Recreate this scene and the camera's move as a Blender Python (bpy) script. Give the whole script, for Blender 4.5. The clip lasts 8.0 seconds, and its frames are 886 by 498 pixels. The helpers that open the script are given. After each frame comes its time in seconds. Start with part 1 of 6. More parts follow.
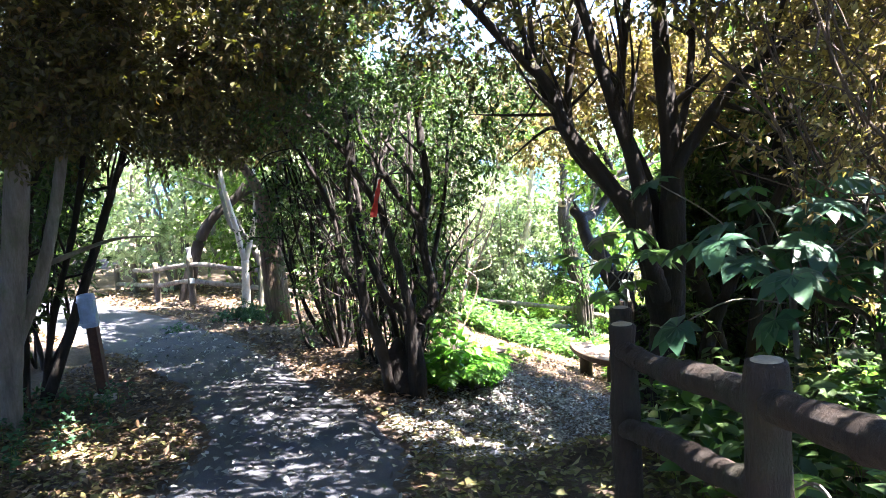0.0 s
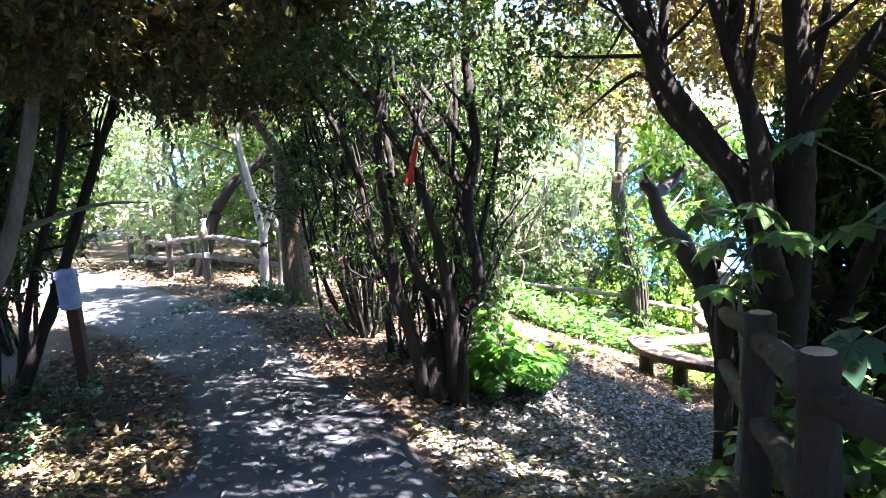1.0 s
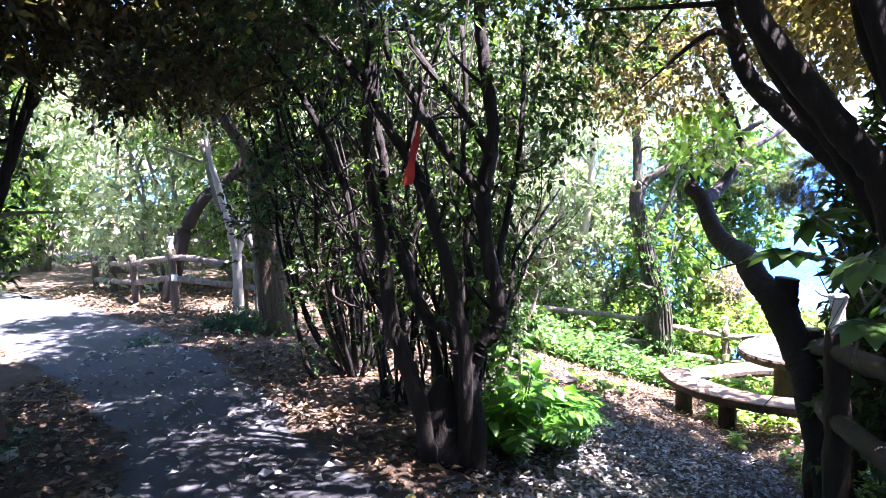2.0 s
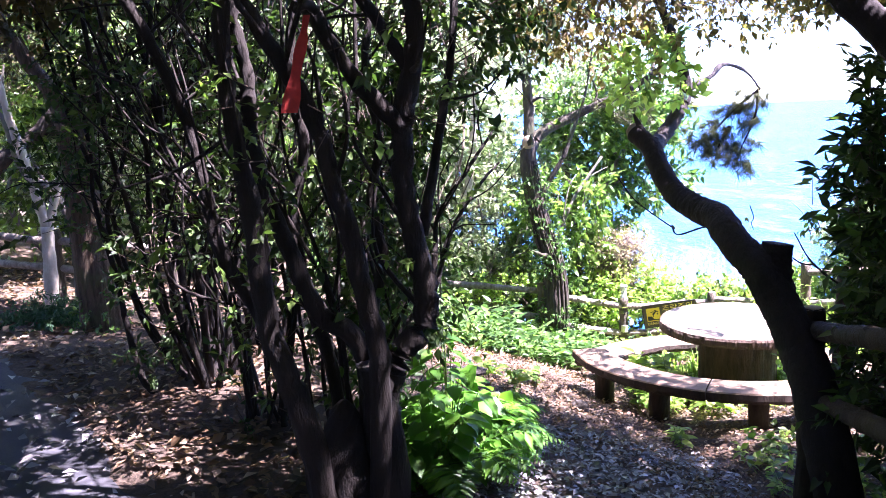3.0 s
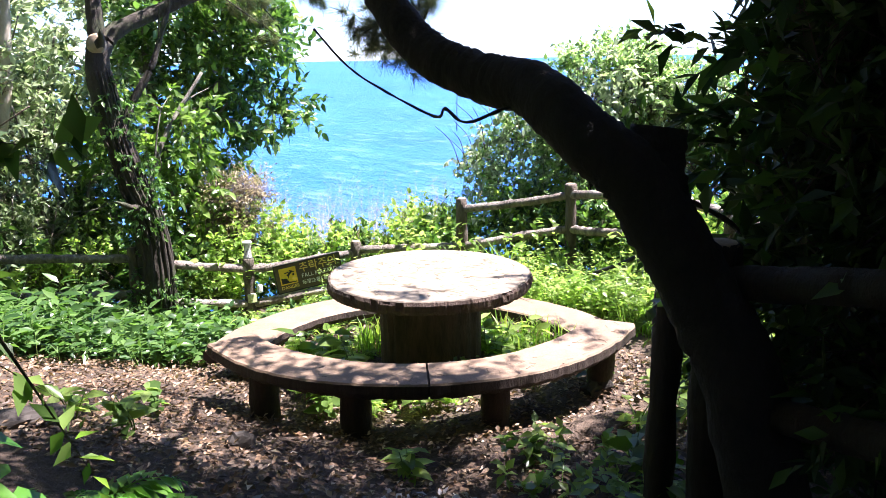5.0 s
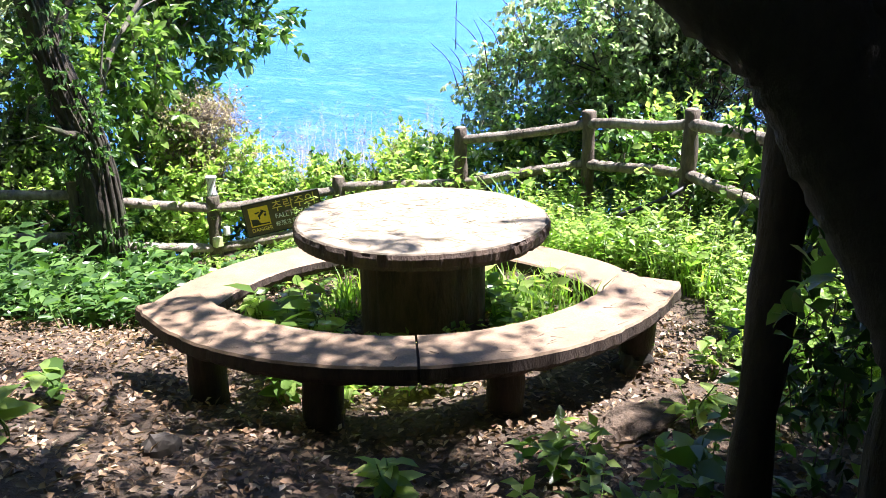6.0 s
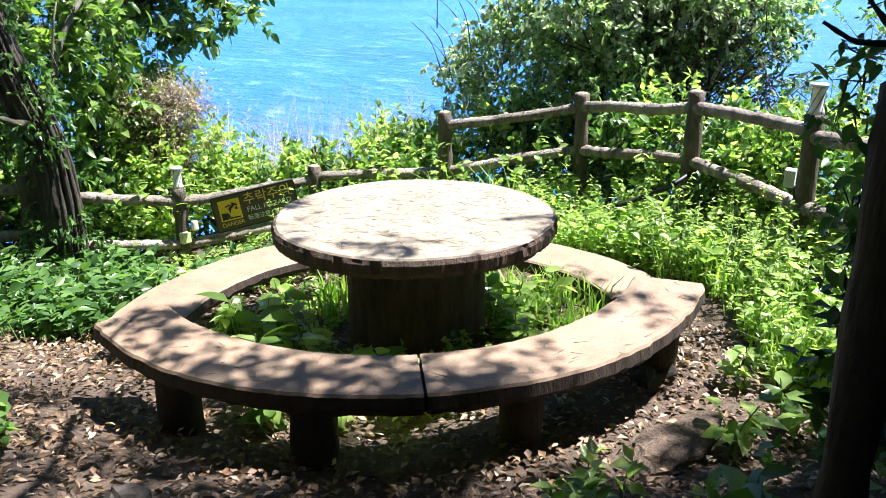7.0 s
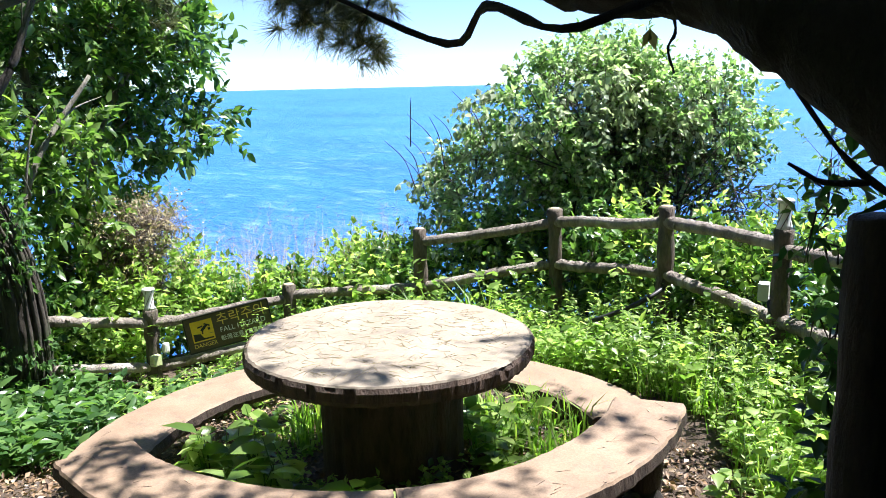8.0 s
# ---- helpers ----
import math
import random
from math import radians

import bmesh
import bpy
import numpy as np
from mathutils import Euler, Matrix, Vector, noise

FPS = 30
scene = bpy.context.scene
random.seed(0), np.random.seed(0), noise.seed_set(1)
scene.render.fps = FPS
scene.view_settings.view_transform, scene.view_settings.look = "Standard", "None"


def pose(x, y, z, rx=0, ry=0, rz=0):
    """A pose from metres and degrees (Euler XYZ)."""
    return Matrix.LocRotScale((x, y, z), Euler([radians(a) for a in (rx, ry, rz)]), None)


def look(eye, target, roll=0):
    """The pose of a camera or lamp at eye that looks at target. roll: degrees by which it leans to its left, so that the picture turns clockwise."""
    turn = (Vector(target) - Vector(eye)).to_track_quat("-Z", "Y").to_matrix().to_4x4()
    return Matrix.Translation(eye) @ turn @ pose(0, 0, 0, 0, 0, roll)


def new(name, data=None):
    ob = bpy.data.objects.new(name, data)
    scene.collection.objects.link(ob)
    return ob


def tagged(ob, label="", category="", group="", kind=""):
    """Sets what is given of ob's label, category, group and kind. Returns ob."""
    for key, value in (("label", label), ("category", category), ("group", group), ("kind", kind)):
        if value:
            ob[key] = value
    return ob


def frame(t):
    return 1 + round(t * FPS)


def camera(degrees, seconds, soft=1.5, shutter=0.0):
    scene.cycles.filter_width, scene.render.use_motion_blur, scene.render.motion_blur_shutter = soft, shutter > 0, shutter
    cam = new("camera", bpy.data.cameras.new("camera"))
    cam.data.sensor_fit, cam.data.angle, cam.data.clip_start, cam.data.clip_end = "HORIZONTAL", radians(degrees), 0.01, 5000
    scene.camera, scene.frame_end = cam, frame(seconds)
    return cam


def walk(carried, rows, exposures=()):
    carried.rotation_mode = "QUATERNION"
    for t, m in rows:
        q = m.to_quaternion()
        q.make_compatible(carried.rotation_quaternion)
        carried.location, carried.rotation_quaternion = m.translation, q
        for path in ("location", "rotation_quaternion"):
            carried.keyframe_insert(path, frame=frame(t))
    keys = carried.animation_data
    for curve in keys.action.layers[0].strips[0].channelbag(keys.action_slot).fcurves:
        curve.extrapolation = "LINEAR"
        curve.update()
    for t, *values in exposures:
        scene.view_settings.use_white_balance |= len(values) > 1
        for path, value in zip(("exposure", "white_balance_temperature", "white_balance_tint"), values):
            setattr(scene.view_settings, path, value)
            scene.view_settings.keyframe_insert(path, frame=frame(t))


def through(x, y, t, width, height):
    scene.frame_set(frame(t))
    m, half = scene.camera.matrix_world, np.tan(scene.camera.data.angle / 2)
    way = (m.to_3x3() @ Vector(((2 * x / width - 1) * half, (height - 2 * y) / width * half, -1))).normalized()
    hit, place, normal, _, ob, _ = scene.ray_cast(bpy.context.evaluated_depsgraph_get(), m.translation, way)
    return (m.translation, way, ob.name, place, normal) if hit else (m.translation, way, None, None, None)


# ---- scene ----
cam = camera(57.07, 8.0, soft=0.7)
PATH = [
    (0, 0, 0, 1.62, 83.52, 3.41, -0.09),
    (0.5, -0.074, 0.856, 1.508, 82.72, 3.2, 0.64),
    (1, -0.187, 1.62, 1.426, 82.08, 2.39, 2.15),
    (1.2, -0.223, 1.959, 1.381, 82.5, 2.65, 2.33),
    (2.3, -0.535, 3.841, 1.142, 83.38, 3.01, -0.04),
    (2.5, -0.639, 4.237, 1.099, 83.2, 3.1, -1.81),
    (3, -0.681, 5.149, 0.984, 80.63, 2.63, -9.08),
    (3.5, -0.743, 6.079, 0.841, 79.19, 1.69, -20.91),
    (4, -0.67, 6.973, 0.672, 78.18, 0.54, -31.83),
    (4.2, -0.577, 7.21, 0.642, 77.91, 0.64, -37.06),
    (5.3, 0.142, 8.445, 0.242, 75.69, 0.92, -39.14),
    (5.5, 0.345, 8.637, 0.212, 73.22, 0.73, -39.13),
    (6, 0.669, 9.114, 0.029, 72.36, 0.61, -38.91),
    (6.5, 0.887, 9.491, -0.042, 70.94, 0.74, -39.12),
    (7, 0.869, 9.617, -0.016, 71.02, 0.67, -41.28),
    (7.5, 0.907, 9.648, 0.014, 74.28, 0.95, -42.55),
    (8, 0.926, 9.658, 0.05, 78.54, 1.27, -43.08),
]
walk(cam, [(t, pose(x, y, z, rx, ry, rz)) for t, x, y, z, rx, ry, rz in PATH],
     exposures=[(0.0, 4.32, 6150, 22), (1.2, 4.32, 5950, 28), (2.5, 3.6, 5700, 42), (3.2, 3.5, 5750, 48), (3.6, 3.1, 5800, 48), (4.0, 2.45, 5800, 42), (5.4, 2.3, 6000, 26), (6.5, 2.25, 5950, 19), (7.4, 1.93, 5880, 17), (8.0, 1.86, 5850, 16)])

# ---------------------------------------------------------------- light
SUN_AZ, SUN_EL = 111.0, 64.0        # degrees clockwise from +y, and above the horizon
sun_way = Vector((math.sin(radians(SUN_AZ)) * math.cos(radians(SUN_EL)),
                  math.cos(radians(SUN_AZ)) * math.cos(radians(SUN_EL)), math.sin(radians(SUN_EL))))
world = bpy.data.worlds.new("world")
scene.world = world
world.use_nodes = True
wn = world.node_tree.nodes
sky = wn.new("ShaderNodeTexSky")
sky.sky_type, sky.sun_disc = "NISHITA", False
sky.sun_elevation, sky.sun_rotation = radians(SUN_EL), radians(SUN_AZ)
sky.air_density, sky.dust_density, sky.ozone_density = 0.6, 0.0, 4.0
wn["Background"].inputs["Strength"].default_value = 0.065
world.node_tree.links.new(sky.outputs[0], wn["Background"].inputs["Color"])
sun = new("sun", bpy.data.lights.new("sun", "SUN"))
sun.data.energy, sun.data.angle, sun.data.color = 5.0, radians(0.7), (1.0, 0.94, 0.84)
sun.matrix_world = look(sun_way * 60, (0, 0, 0))


# ---------------------------------------------------------------- materials
def shader(name):
    m = bpy.data.materials.new(name)
    m.use_nodes = True
    t = m.node_tree
    return m, t, t.nodes["Principled BSDF"], t.links


def noise_tex(t, scale, detail=4.0, rough=0.6, stretch=None, local=True):
    co = t.nodes.new("ShaderNodeTexCoord")
    n = t.nodes.new("ShaderNodeTexNoise")
    n.inputs["Scale"].default_value, n.inputs["Detail"].default_value = scale, detail
    n.inputs["Roughness"].default_value = rough
    if stretch:
        mp = t.nodes.new("ShaderNodeMapping")
        mp.inputs["Scale"].default_value = stretch
        t.links.new(co.outputs["Object"], mp.inputs[0])
        t.links.new(mp.outputs[0], n.inputs["Vector"])
    else:
        t.links.new(co.outputs["Object"], n.inputs["Vector"])
    return n


def ramp(t, source, *stops):
    r = t.nodes.new("ShaderNodeValToRGB")
    e = r.color_ramp.elements
    while len(e) < len(stops):
        e.new(0.5)
    for k, (at, c) in zip(e, stops):
        k.position, k.color = at, (*c, 1)
    t.links.new(source, r.inputs[0])
    return r.outputs[0]


def blend(t, how, fac, a, b):
    m = t.nodes.new("ShaderNodeMix")
    m.data_type, m.blend_type = "RGBA", how
    for sock, v in ((m.inputs["Factor"], fac), (m.inputs["A"], a), (m.inputs["B"], b)):
        if isinstance(v, (int, float)):
            sock.default_value = v
        elif isinstance(v, tuple):
            sock.default_value = (*v, 1)
        else:
            t.links.new(v, sock)
    return m.outputs["Result"]


def bump(t, height, strength, distance):
    b = t.nodes.new("ShaderNodeBump")
    b.inputs["Strength"].default_value, b.inputs["Distance"].default_value = strength, distance
    t.links.new(height, b.inputs["Height"])
    return b.outputs[0]


def leaf_mat(name, dark, mid, light, through=0.35, rough=0.42, warm=None, glow=(1.4, 1.62, 0.7)):
    """Leaves: each one a shade of its own, shining through against the sun."""
    m, t, p, link = shader(name)
    geo = t.nodes.new("ShaderNodeNewGeometry")
    c = ramp(t, geo.outputs["Random Per Island"], (0.0, dark), (0.45, mid), (0.86, light), (1.0, warm or light))
    n = noise_tex(t, 0.9, 2)
    c = blend(t, "MULTIPLY", 0.5, c, ramp(t, n.outputs["Fac"], (0.35, (0.6, 0.66, 0.55)), (0.65, (1, 1, 1))))
    link.new(c, p.inputs["Base Color"])
    p.inputs["Roughness"].default_value = rough
    tr = t.nodes.new("ShaderNodeBsdfTranslucent")
    tc = blend(t, "MULTIPLY", 1.0, c, glow)
    link.new(tc, tr.inputs["Color"])
    mix = t.nodes.new("ShaderNodeMixShader")
    mix.inputs[0].default_value = through
    link.new(p.outputs[0], mix.inputs[1])
    link.new(tr.outputs[0], mix.inputs[2])
    link.new(mix.outputs[0], t.nodes["Material Output"].inputs["Surface"])
    return m


def bark_mat(name, dark, light, scale=9.0, stretch=(1, 1, 0.25), moss=None, depth=0.05, rough=0.85):
    m, t, p, link = shader(name)
    n = noise_tex(t, scale, 8, 0.7, stretch)
    f = noise_tex(t, scale * 6, 4, 0.6, stretch)
    c = ramp(t, n.outputs["Fac"], (0.3, dark), (0.7, light))
    c = blend(t, "MULTIPLY", 0.5, c, ramp(t, f.outputs["Fac"], (0.3, (0.5, 0.5, 0.5)), (0.7, (1, 1, 1))))
    if moss:
        s = noise_tex(t, 2.3, 5, 0.7)
        c = blend(t, "MIX", ramp(t, s.outputs["Fac"], (0.5, (0, 0, 0)), (0.68, (0.8, 0.8, 0.8))), c, moss)
    link.new(c, p.inputs["Base Color"])
    p.inputs["Roughness"].default_value = rough
    link.new(bump(t, n.outputs["Fac"], 0.9, depth), p.inputs["Normal"])
    return m


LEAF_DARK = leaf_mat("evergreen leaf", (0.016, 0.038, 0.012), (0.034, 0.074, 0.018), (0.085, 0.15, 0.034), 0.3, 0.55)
LEAF_MID = leaf_mat("green leaf", (0.055, 0.11, 0.028), (0.12, 0.21, 0.05), (0.22, 0.32, 0.085), 0.5, 0.3)
LEAF_LIGHT = leaf_mat("young leaf", (0.1, 0.18, 0.035), (0.27, 0.4, 0.1), (0.45, 0.56, 0.19), 0.6, 0.33, None, (1.55, 1.7, 0.85))
# paled: sun glare and haze on the leaves are put into the colour
LEAF_GLARE = leaf_mat("glossy leaf paled for glare", (0.17, 0.23, 0.12), (0.35, 0.42, 0.25), (0.54, 0.59, 0.43), 0.5, 0.28, None, (1.3, 1.38, 1.0))
LEAF_SAGE = leaf_mat("grey-green leaf", (0.06, 0.11, 0.045), (0.13, 0.2, 0.085), (0.27, 0.34, 0.19), 0.42, 0.3, None, (1.3, 1.45, 0.85))
LEAF_CREEPER = leaf_mat("creeper leaf", (0.1, 0.18, 0.06), (0.26, 0.39, 0.14), (0.5, 0.58, 0.36), 0.52, 0.25, None, (1.3, 1.5, 0.9))
LEAF_FERN = leaf_mat("vivid fern leaf", (0.035, 0.12, 0.012), (0.07, 0.215, 0.018), (0.13, 0.31, 0.03), 0.36)
LEAF_BLUE = leaf_mat("bluish broad leaf", (0.025, 0.075, 0.042), (0.042, 0.12, 0.062), (0.08, 0.18, 0.09), 0.3, 0.5)
LEAF_OLIVE = leaf_mat("olive canopy leaf", (0.035, 0.032, 0.011), (0.07, 0.066, 0.018), (0.12, 0.115, 0.03), 0.2, 0.65, (0.17, 0.1, 0.038))
LEAF_BROWN = leaf_mat("withered leaf", (0.11, 0.08, 0.04), (0.23, 0.165, 0.08), (0.34, 0.27, 0.14), 0.45, 0.7)
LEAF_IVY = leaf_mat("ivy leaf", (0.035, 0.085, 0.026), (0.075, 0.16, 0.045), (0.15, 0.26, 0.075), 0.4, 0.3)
GRASS = leaf_mat("grass blade", (0.1, 0.2, 0.025), (0.2, 0.35, 0.045), (0.32, 0.45, 0.08), 0.5, 0.5, (0.45, 0.4, 0.18))
NEEDLE = leaf_mat("pine needle", (0.06, 0.08, 0.035), (0.12, 0.15, 0.06), (0.24, 0.26, 0.11), 0.4, 0.5)
DRY = leaf_mat("dry stalk", (0.25, 0.19, 0.11), (0.4, 0.32, 0.19), (0.52, 0.45, 0.3), 0.3, 0.7)
LITTER = leaf_mat("fallen leaf", (0.05, 0.033, 0.02), (0.15, 0.088, 0.045), (0.29, 0.185, 0.105), 0.1, 0.6, (0.52, 0.42, 0.31))
LITTER_GREY = leaf_mat("fallen grey leaf", (0.1, 0.095, 0.095), (0.25, 0.24, 0.24), (0.44, 0.43, 0.43), 0.08, 0.5, (0.58, 0.57, 0.55))
LITTER_GREEN = leaf_mat("fallen olive leaf", (0.07, 0.06, 0.02), (0.16, 0.15, 0.05), (0.28, 0.26, 0.1), 0.1, 0.6, (0.4, 0.32, 0.17))

# near black: shade on the stems is put into the bark colour
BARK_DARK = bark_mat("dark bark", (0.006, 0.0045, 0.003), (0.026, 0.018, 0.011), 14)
BARK_GREY = bark_mat("grey bark", (0.12, 0.105, 0.085), (0.27, 0.25, 0.21), moss=(0.09, 0.12, 0.05))
BARK_PALE = bark_mat("pale smooth bark", (0.4, 0.34, 0.25), (0.62, 0.56, 0.45), 5, (1, 1, 0.5), None, 0.006, 0.7)
BARK_ROUGH = bark_mat("ridged bark", (0.03, 0.018, 0.011), (0.24, 0.165, 0.1), 20, (1, 1, 0.1), (0.1, 0.13, 0.04), 0.12)
# the trunk's deep shade is part of this colour too
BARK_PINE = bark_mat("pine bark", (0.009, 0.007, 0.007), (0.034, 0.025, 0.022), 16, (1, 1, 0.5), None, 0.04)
BARK_MID = bark_mat("creeper-grown bark", (0.018, 0.014, 0.01), (0.085, 0.07, 0.05), 16, (1, 1, 0.3), (0.06, 0.09, 0.03), 0.04)
TWIG = bark_mat("twig", (0.05, 0.036, 0.025), (0.16, 0.12, 0.085), 20)
# paler twin of TWIG, with sunlight put into the colour
TWIG_PALE = bark_mat("sunlit twig", (0.18, 0.14, 0.1), (0.36, 0.3, 0.22), 20)
LOG = bark_mat("weathered log-cast concrete", (0.07, 0.056, 0.042), (0.36, 0.31, 0.25), 16, (1, 1, 0.4), (0.46, 0.42, 0.36), 0.06, 0.8)
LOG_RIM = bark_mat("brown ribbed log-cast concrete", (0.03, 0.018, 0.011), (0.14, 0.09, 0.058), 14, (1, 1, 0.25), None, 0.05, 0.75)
# darker than LOG_RIM: shade on bench sides and legs is put into the colour
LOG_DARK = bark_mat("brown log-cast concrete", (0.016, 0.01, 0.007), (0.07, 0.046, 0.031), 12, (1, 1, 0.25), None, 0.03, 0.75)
# darker copy of the log concrete, with the walk's shade in the colour
LOG_SHADED = bark_mat("shade-darkened brown log-cast concrete", (0.013, 0.008, 0.004), (0.05, 0.03, 0.016), 14, (1, 1, 0.25), (0.03, 0.034, 0.016), 0.08, 0.8)
LOG_POST = bark_mat("dark log-cast post", (0.05, 0.04, 0.03), (0.2, 0.16, 0.12), 14, (1, 1, 0.3), (0.07, 0.08, 0.045), 0.06, 0.8)
CUT = bark_mat("cut log end", (0.3, 0.22, 0.13), (0.5, 0.4, 0.28), 16, (1, 1, 1), None, 0.004)


def top_mat(name, a, b, grime):
    """Cast concrete painted as sawn wood: worn, blotched, with dark grime."""
    m, t, p, link = shader(name)
    n = noise_tex(t, 3.0, 6, 0.65)
    c = ramp(t, n.outputs["Fac"], (0.3, a), (0.7, b))
    g = noise_tex(t, 7.5, 8, 0.75)
    c = blend(t, "MIX", ramp(t, g.outputs["Fac"], (0.5, (0, 0, 0)), (0.72, (0.75, 0.75, 0.75))), c, grime)
    f = noise_tex(t, 90, 3, 0.6)
    c = blend(t, "MULTIPLY", 0.35, c, ramp(t, f.outputs["Fac"], (0.35, (0.45, 0.45, 0.45)), (0.6, (1, 1, 1))))
    link.new(c, p.inputs["Base Color"])
    p.inputs["Roughness"].default_value = 0.72
    link.new(bump(t, g.outputs["Fac"], 0.5, 0.012), p.inputs["Normal"])
    return m


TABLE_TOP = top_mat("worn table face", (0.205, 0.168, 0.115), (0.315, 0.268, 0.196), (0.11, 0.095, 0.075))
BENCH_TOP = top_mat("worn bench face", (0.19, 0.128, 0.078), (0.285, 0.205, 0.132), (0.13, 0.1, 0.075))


SOIL, st, sp, sl = shader("leaf-strewn soil")
sn, sf = noise_tex(st, 1.6, 6, 0.7), noise_tex(st, 26, 6, 0.7)
sc = ramp(st, sn.outputs["Fac"], (0.3, (0.055, 0.038, 0.025)), (0.7, (0.15, 0.11, 0.075)))
sc = blend(st, "MULTIPLY", 0.8, sc, ramp(st, sf.outputs["Fac"], (0.3, (0.3, 0.3, 0.3)), (0.65, (1.2, 1.15, 1.1))))
sl.new(sc, sp.inputs["Base Color"])
sp.inputs["Roughness"].default_value = 0.95
sl.new(bump(st, sf.outputs["Fac"], 1.0, 0.04), sp.inputs["Normal"])

ASPHALT, at, ap, al = shader("old asphalt")
an, af = noise_tex(at, 1.1, 6, 0.7), noise_tex(at, 120, 3, 0.7)
ac = ramp(at, an.outputs["Fac"], (0.3, (0.045, 0.048, 0.056)), (0.7, (0.085, 0.09, 0.103)))
ac = blend(at, "MULTIPLY", 0.7, ac, ramp(at, af.outputs["Fac"], (0.35, (0.5, 0.5, 0.5)), (0.65, (1.25, 1.25, 1.25))))
cr = at.nodes.new("ShaderNodeTexVoronoi")
cr.feature = "DISTANCE_TO_EDGE"
cr.inputs["Scale"].default_value = 1.3
ac = blend(at, "MULTIPLY", 1.0, ac, ramp(at, cr.outputs["Distance"], (0.0, (0.35, 0.35, 0.35)), (0.018, (1, 1, 1))))
al.new(ac, ap.inputs["Base Color"])
ap.inputs["Roughness"].default_value = 0.8
al.new(bump(at, af.outputs["Fac"], 0.7, 0.006), ap.inputs["Normal"])

SEA, wt, wp, wl = shader("sea water")
co = wt.nodes.new("ShaderNodeTexCoord")
mp = wt.nodes.new("ShaderNodeMapping")
mp.inputs["Scale"].default_value = (1.0, 0.45, 1.0)
mp.inputs["Rotation"].default_value = (0, 0, radians(38))
wl.new(co.outputs["Object"], mp.inputs[0])
w1, w2 = wt.nodes.new("ShaderNodeTexNoise"), wt.nodes.new("ShaderNodeTexNoise")
for w, s, d in ((w1, 0.42, 8), (w2, 0.02, 5)):
    w.inputs["Scale"].default_value, w.inputs["Detail"].default_value, w.inputs["Roughness"].default_value = s, d, 0.65
    wl.new(mp.outputs[0], w.inputs["Vector"])
wc = ramp(wt, w2.outputs["Fac"], (0.35, (0.014, 0.1, 0.36)), (0.65, (0.034, 0.16, 0.46)))
wc = blend(wt, "MIX", ramp(wt, w1.outputs["Fac"], (0.54, (0, 0, 0)), (0.76, (0.45, 0.45, 0.45))), wc, (0.3, 0.5, 0.74))
wl.new(wc, wp.inputs["Base Color"])
wp.inputs["Roughness"].default_value = 0.35
wp.inputs["IOR"].default_value = 1.33
wl.new(bump(wt, w1.outputs["Fac"], 0.9, 1.4), wp.inputs["Normal"])


def plain(name, color, rough=0.5, metal=0.0, spots=0.25, scale=30):
    m, t, p, link = shader(name)
    n = noise_tex(t, scale, 4, 0.65)
    dark = tuple(c * (1 - spots) for c in color)
    link.new(ramp(t, n.outputs["Fac"], (0.35, dark), (0.65, color)), p.inputs["Base Color"])
    p.inputs["Roughness"].default_value, p.inputs["Metallic"].default_value = rough, metal
    return m


SIGN_BROWN = plain("sign board brown", (0.085, 0.06, 0.035), 0.5)
SIGN_YELLOW = plain("sign yellow", (0.85, 0.55, 0.02), 0.5, 0, 0.12)
SIGN_GOLD = plain("sign lettering ochre", (0.85, 0.6, 0.12), 0.5, 0, 0.1)
SIGN_WHITE = plain("sign lettering white", (0.75, 0.75, 0.72), 0.5, 0, 0.1)
SIGN_BLACK = plain("sign black", (0.02, 0.018, 0.015), 0.5)
LAMP_WHITE = plain("frosted lamp plastic", (0.78, 0.8, 0.78), 0.3, 0, 0.12)
BOX_WHITE = plain("junction box plastic", (0.66, 0.68, 0.62), 0.45, 0, 0.15)
BOX_GREEN = plain("yellowed box plastic", (0.55, 0.6, 0.3), 0.45, 0, 0.2)
CABLE = plain("black cable", (0.02, 0.02, 0.022), 0.5)
STEEL = plain("rusty brown steel", (0.085, 0.042, 0.03), 0.6, 0.2, 0.4)
BLUE_SHEET = plain("weathered blue-grey plastic", (0.3, 0.42, 0.66), 0.45, 0, 0.25, 12)
RED = plain("red cloth", (0.5, 0.035, 0.02), 0.8, 0, 0.3)
STONE = plain("mossy stone", (0.06, 0.052, 0.042), 0.9, 0, 0.55, 8)
CONCRETE = plain("pale concrete", (0.5, 0.48, 0.43), 0.9, 0, 0.35, 14)


# ---------------------------------------------------------------- mesh helpers
UP = np.array([0.0, 0.0, 1.0])


def rng_of(seed):
    return np.random.default_rng(seed)


def unit(v):
    return v / np.maximum(np.linalg.norm(v, axis=-1, keepdims=True), 1e-9)


def smooth01(a):
    a = np.clip(a, 0.0, 1.0)
    return a * a * (3 - 2 * a)


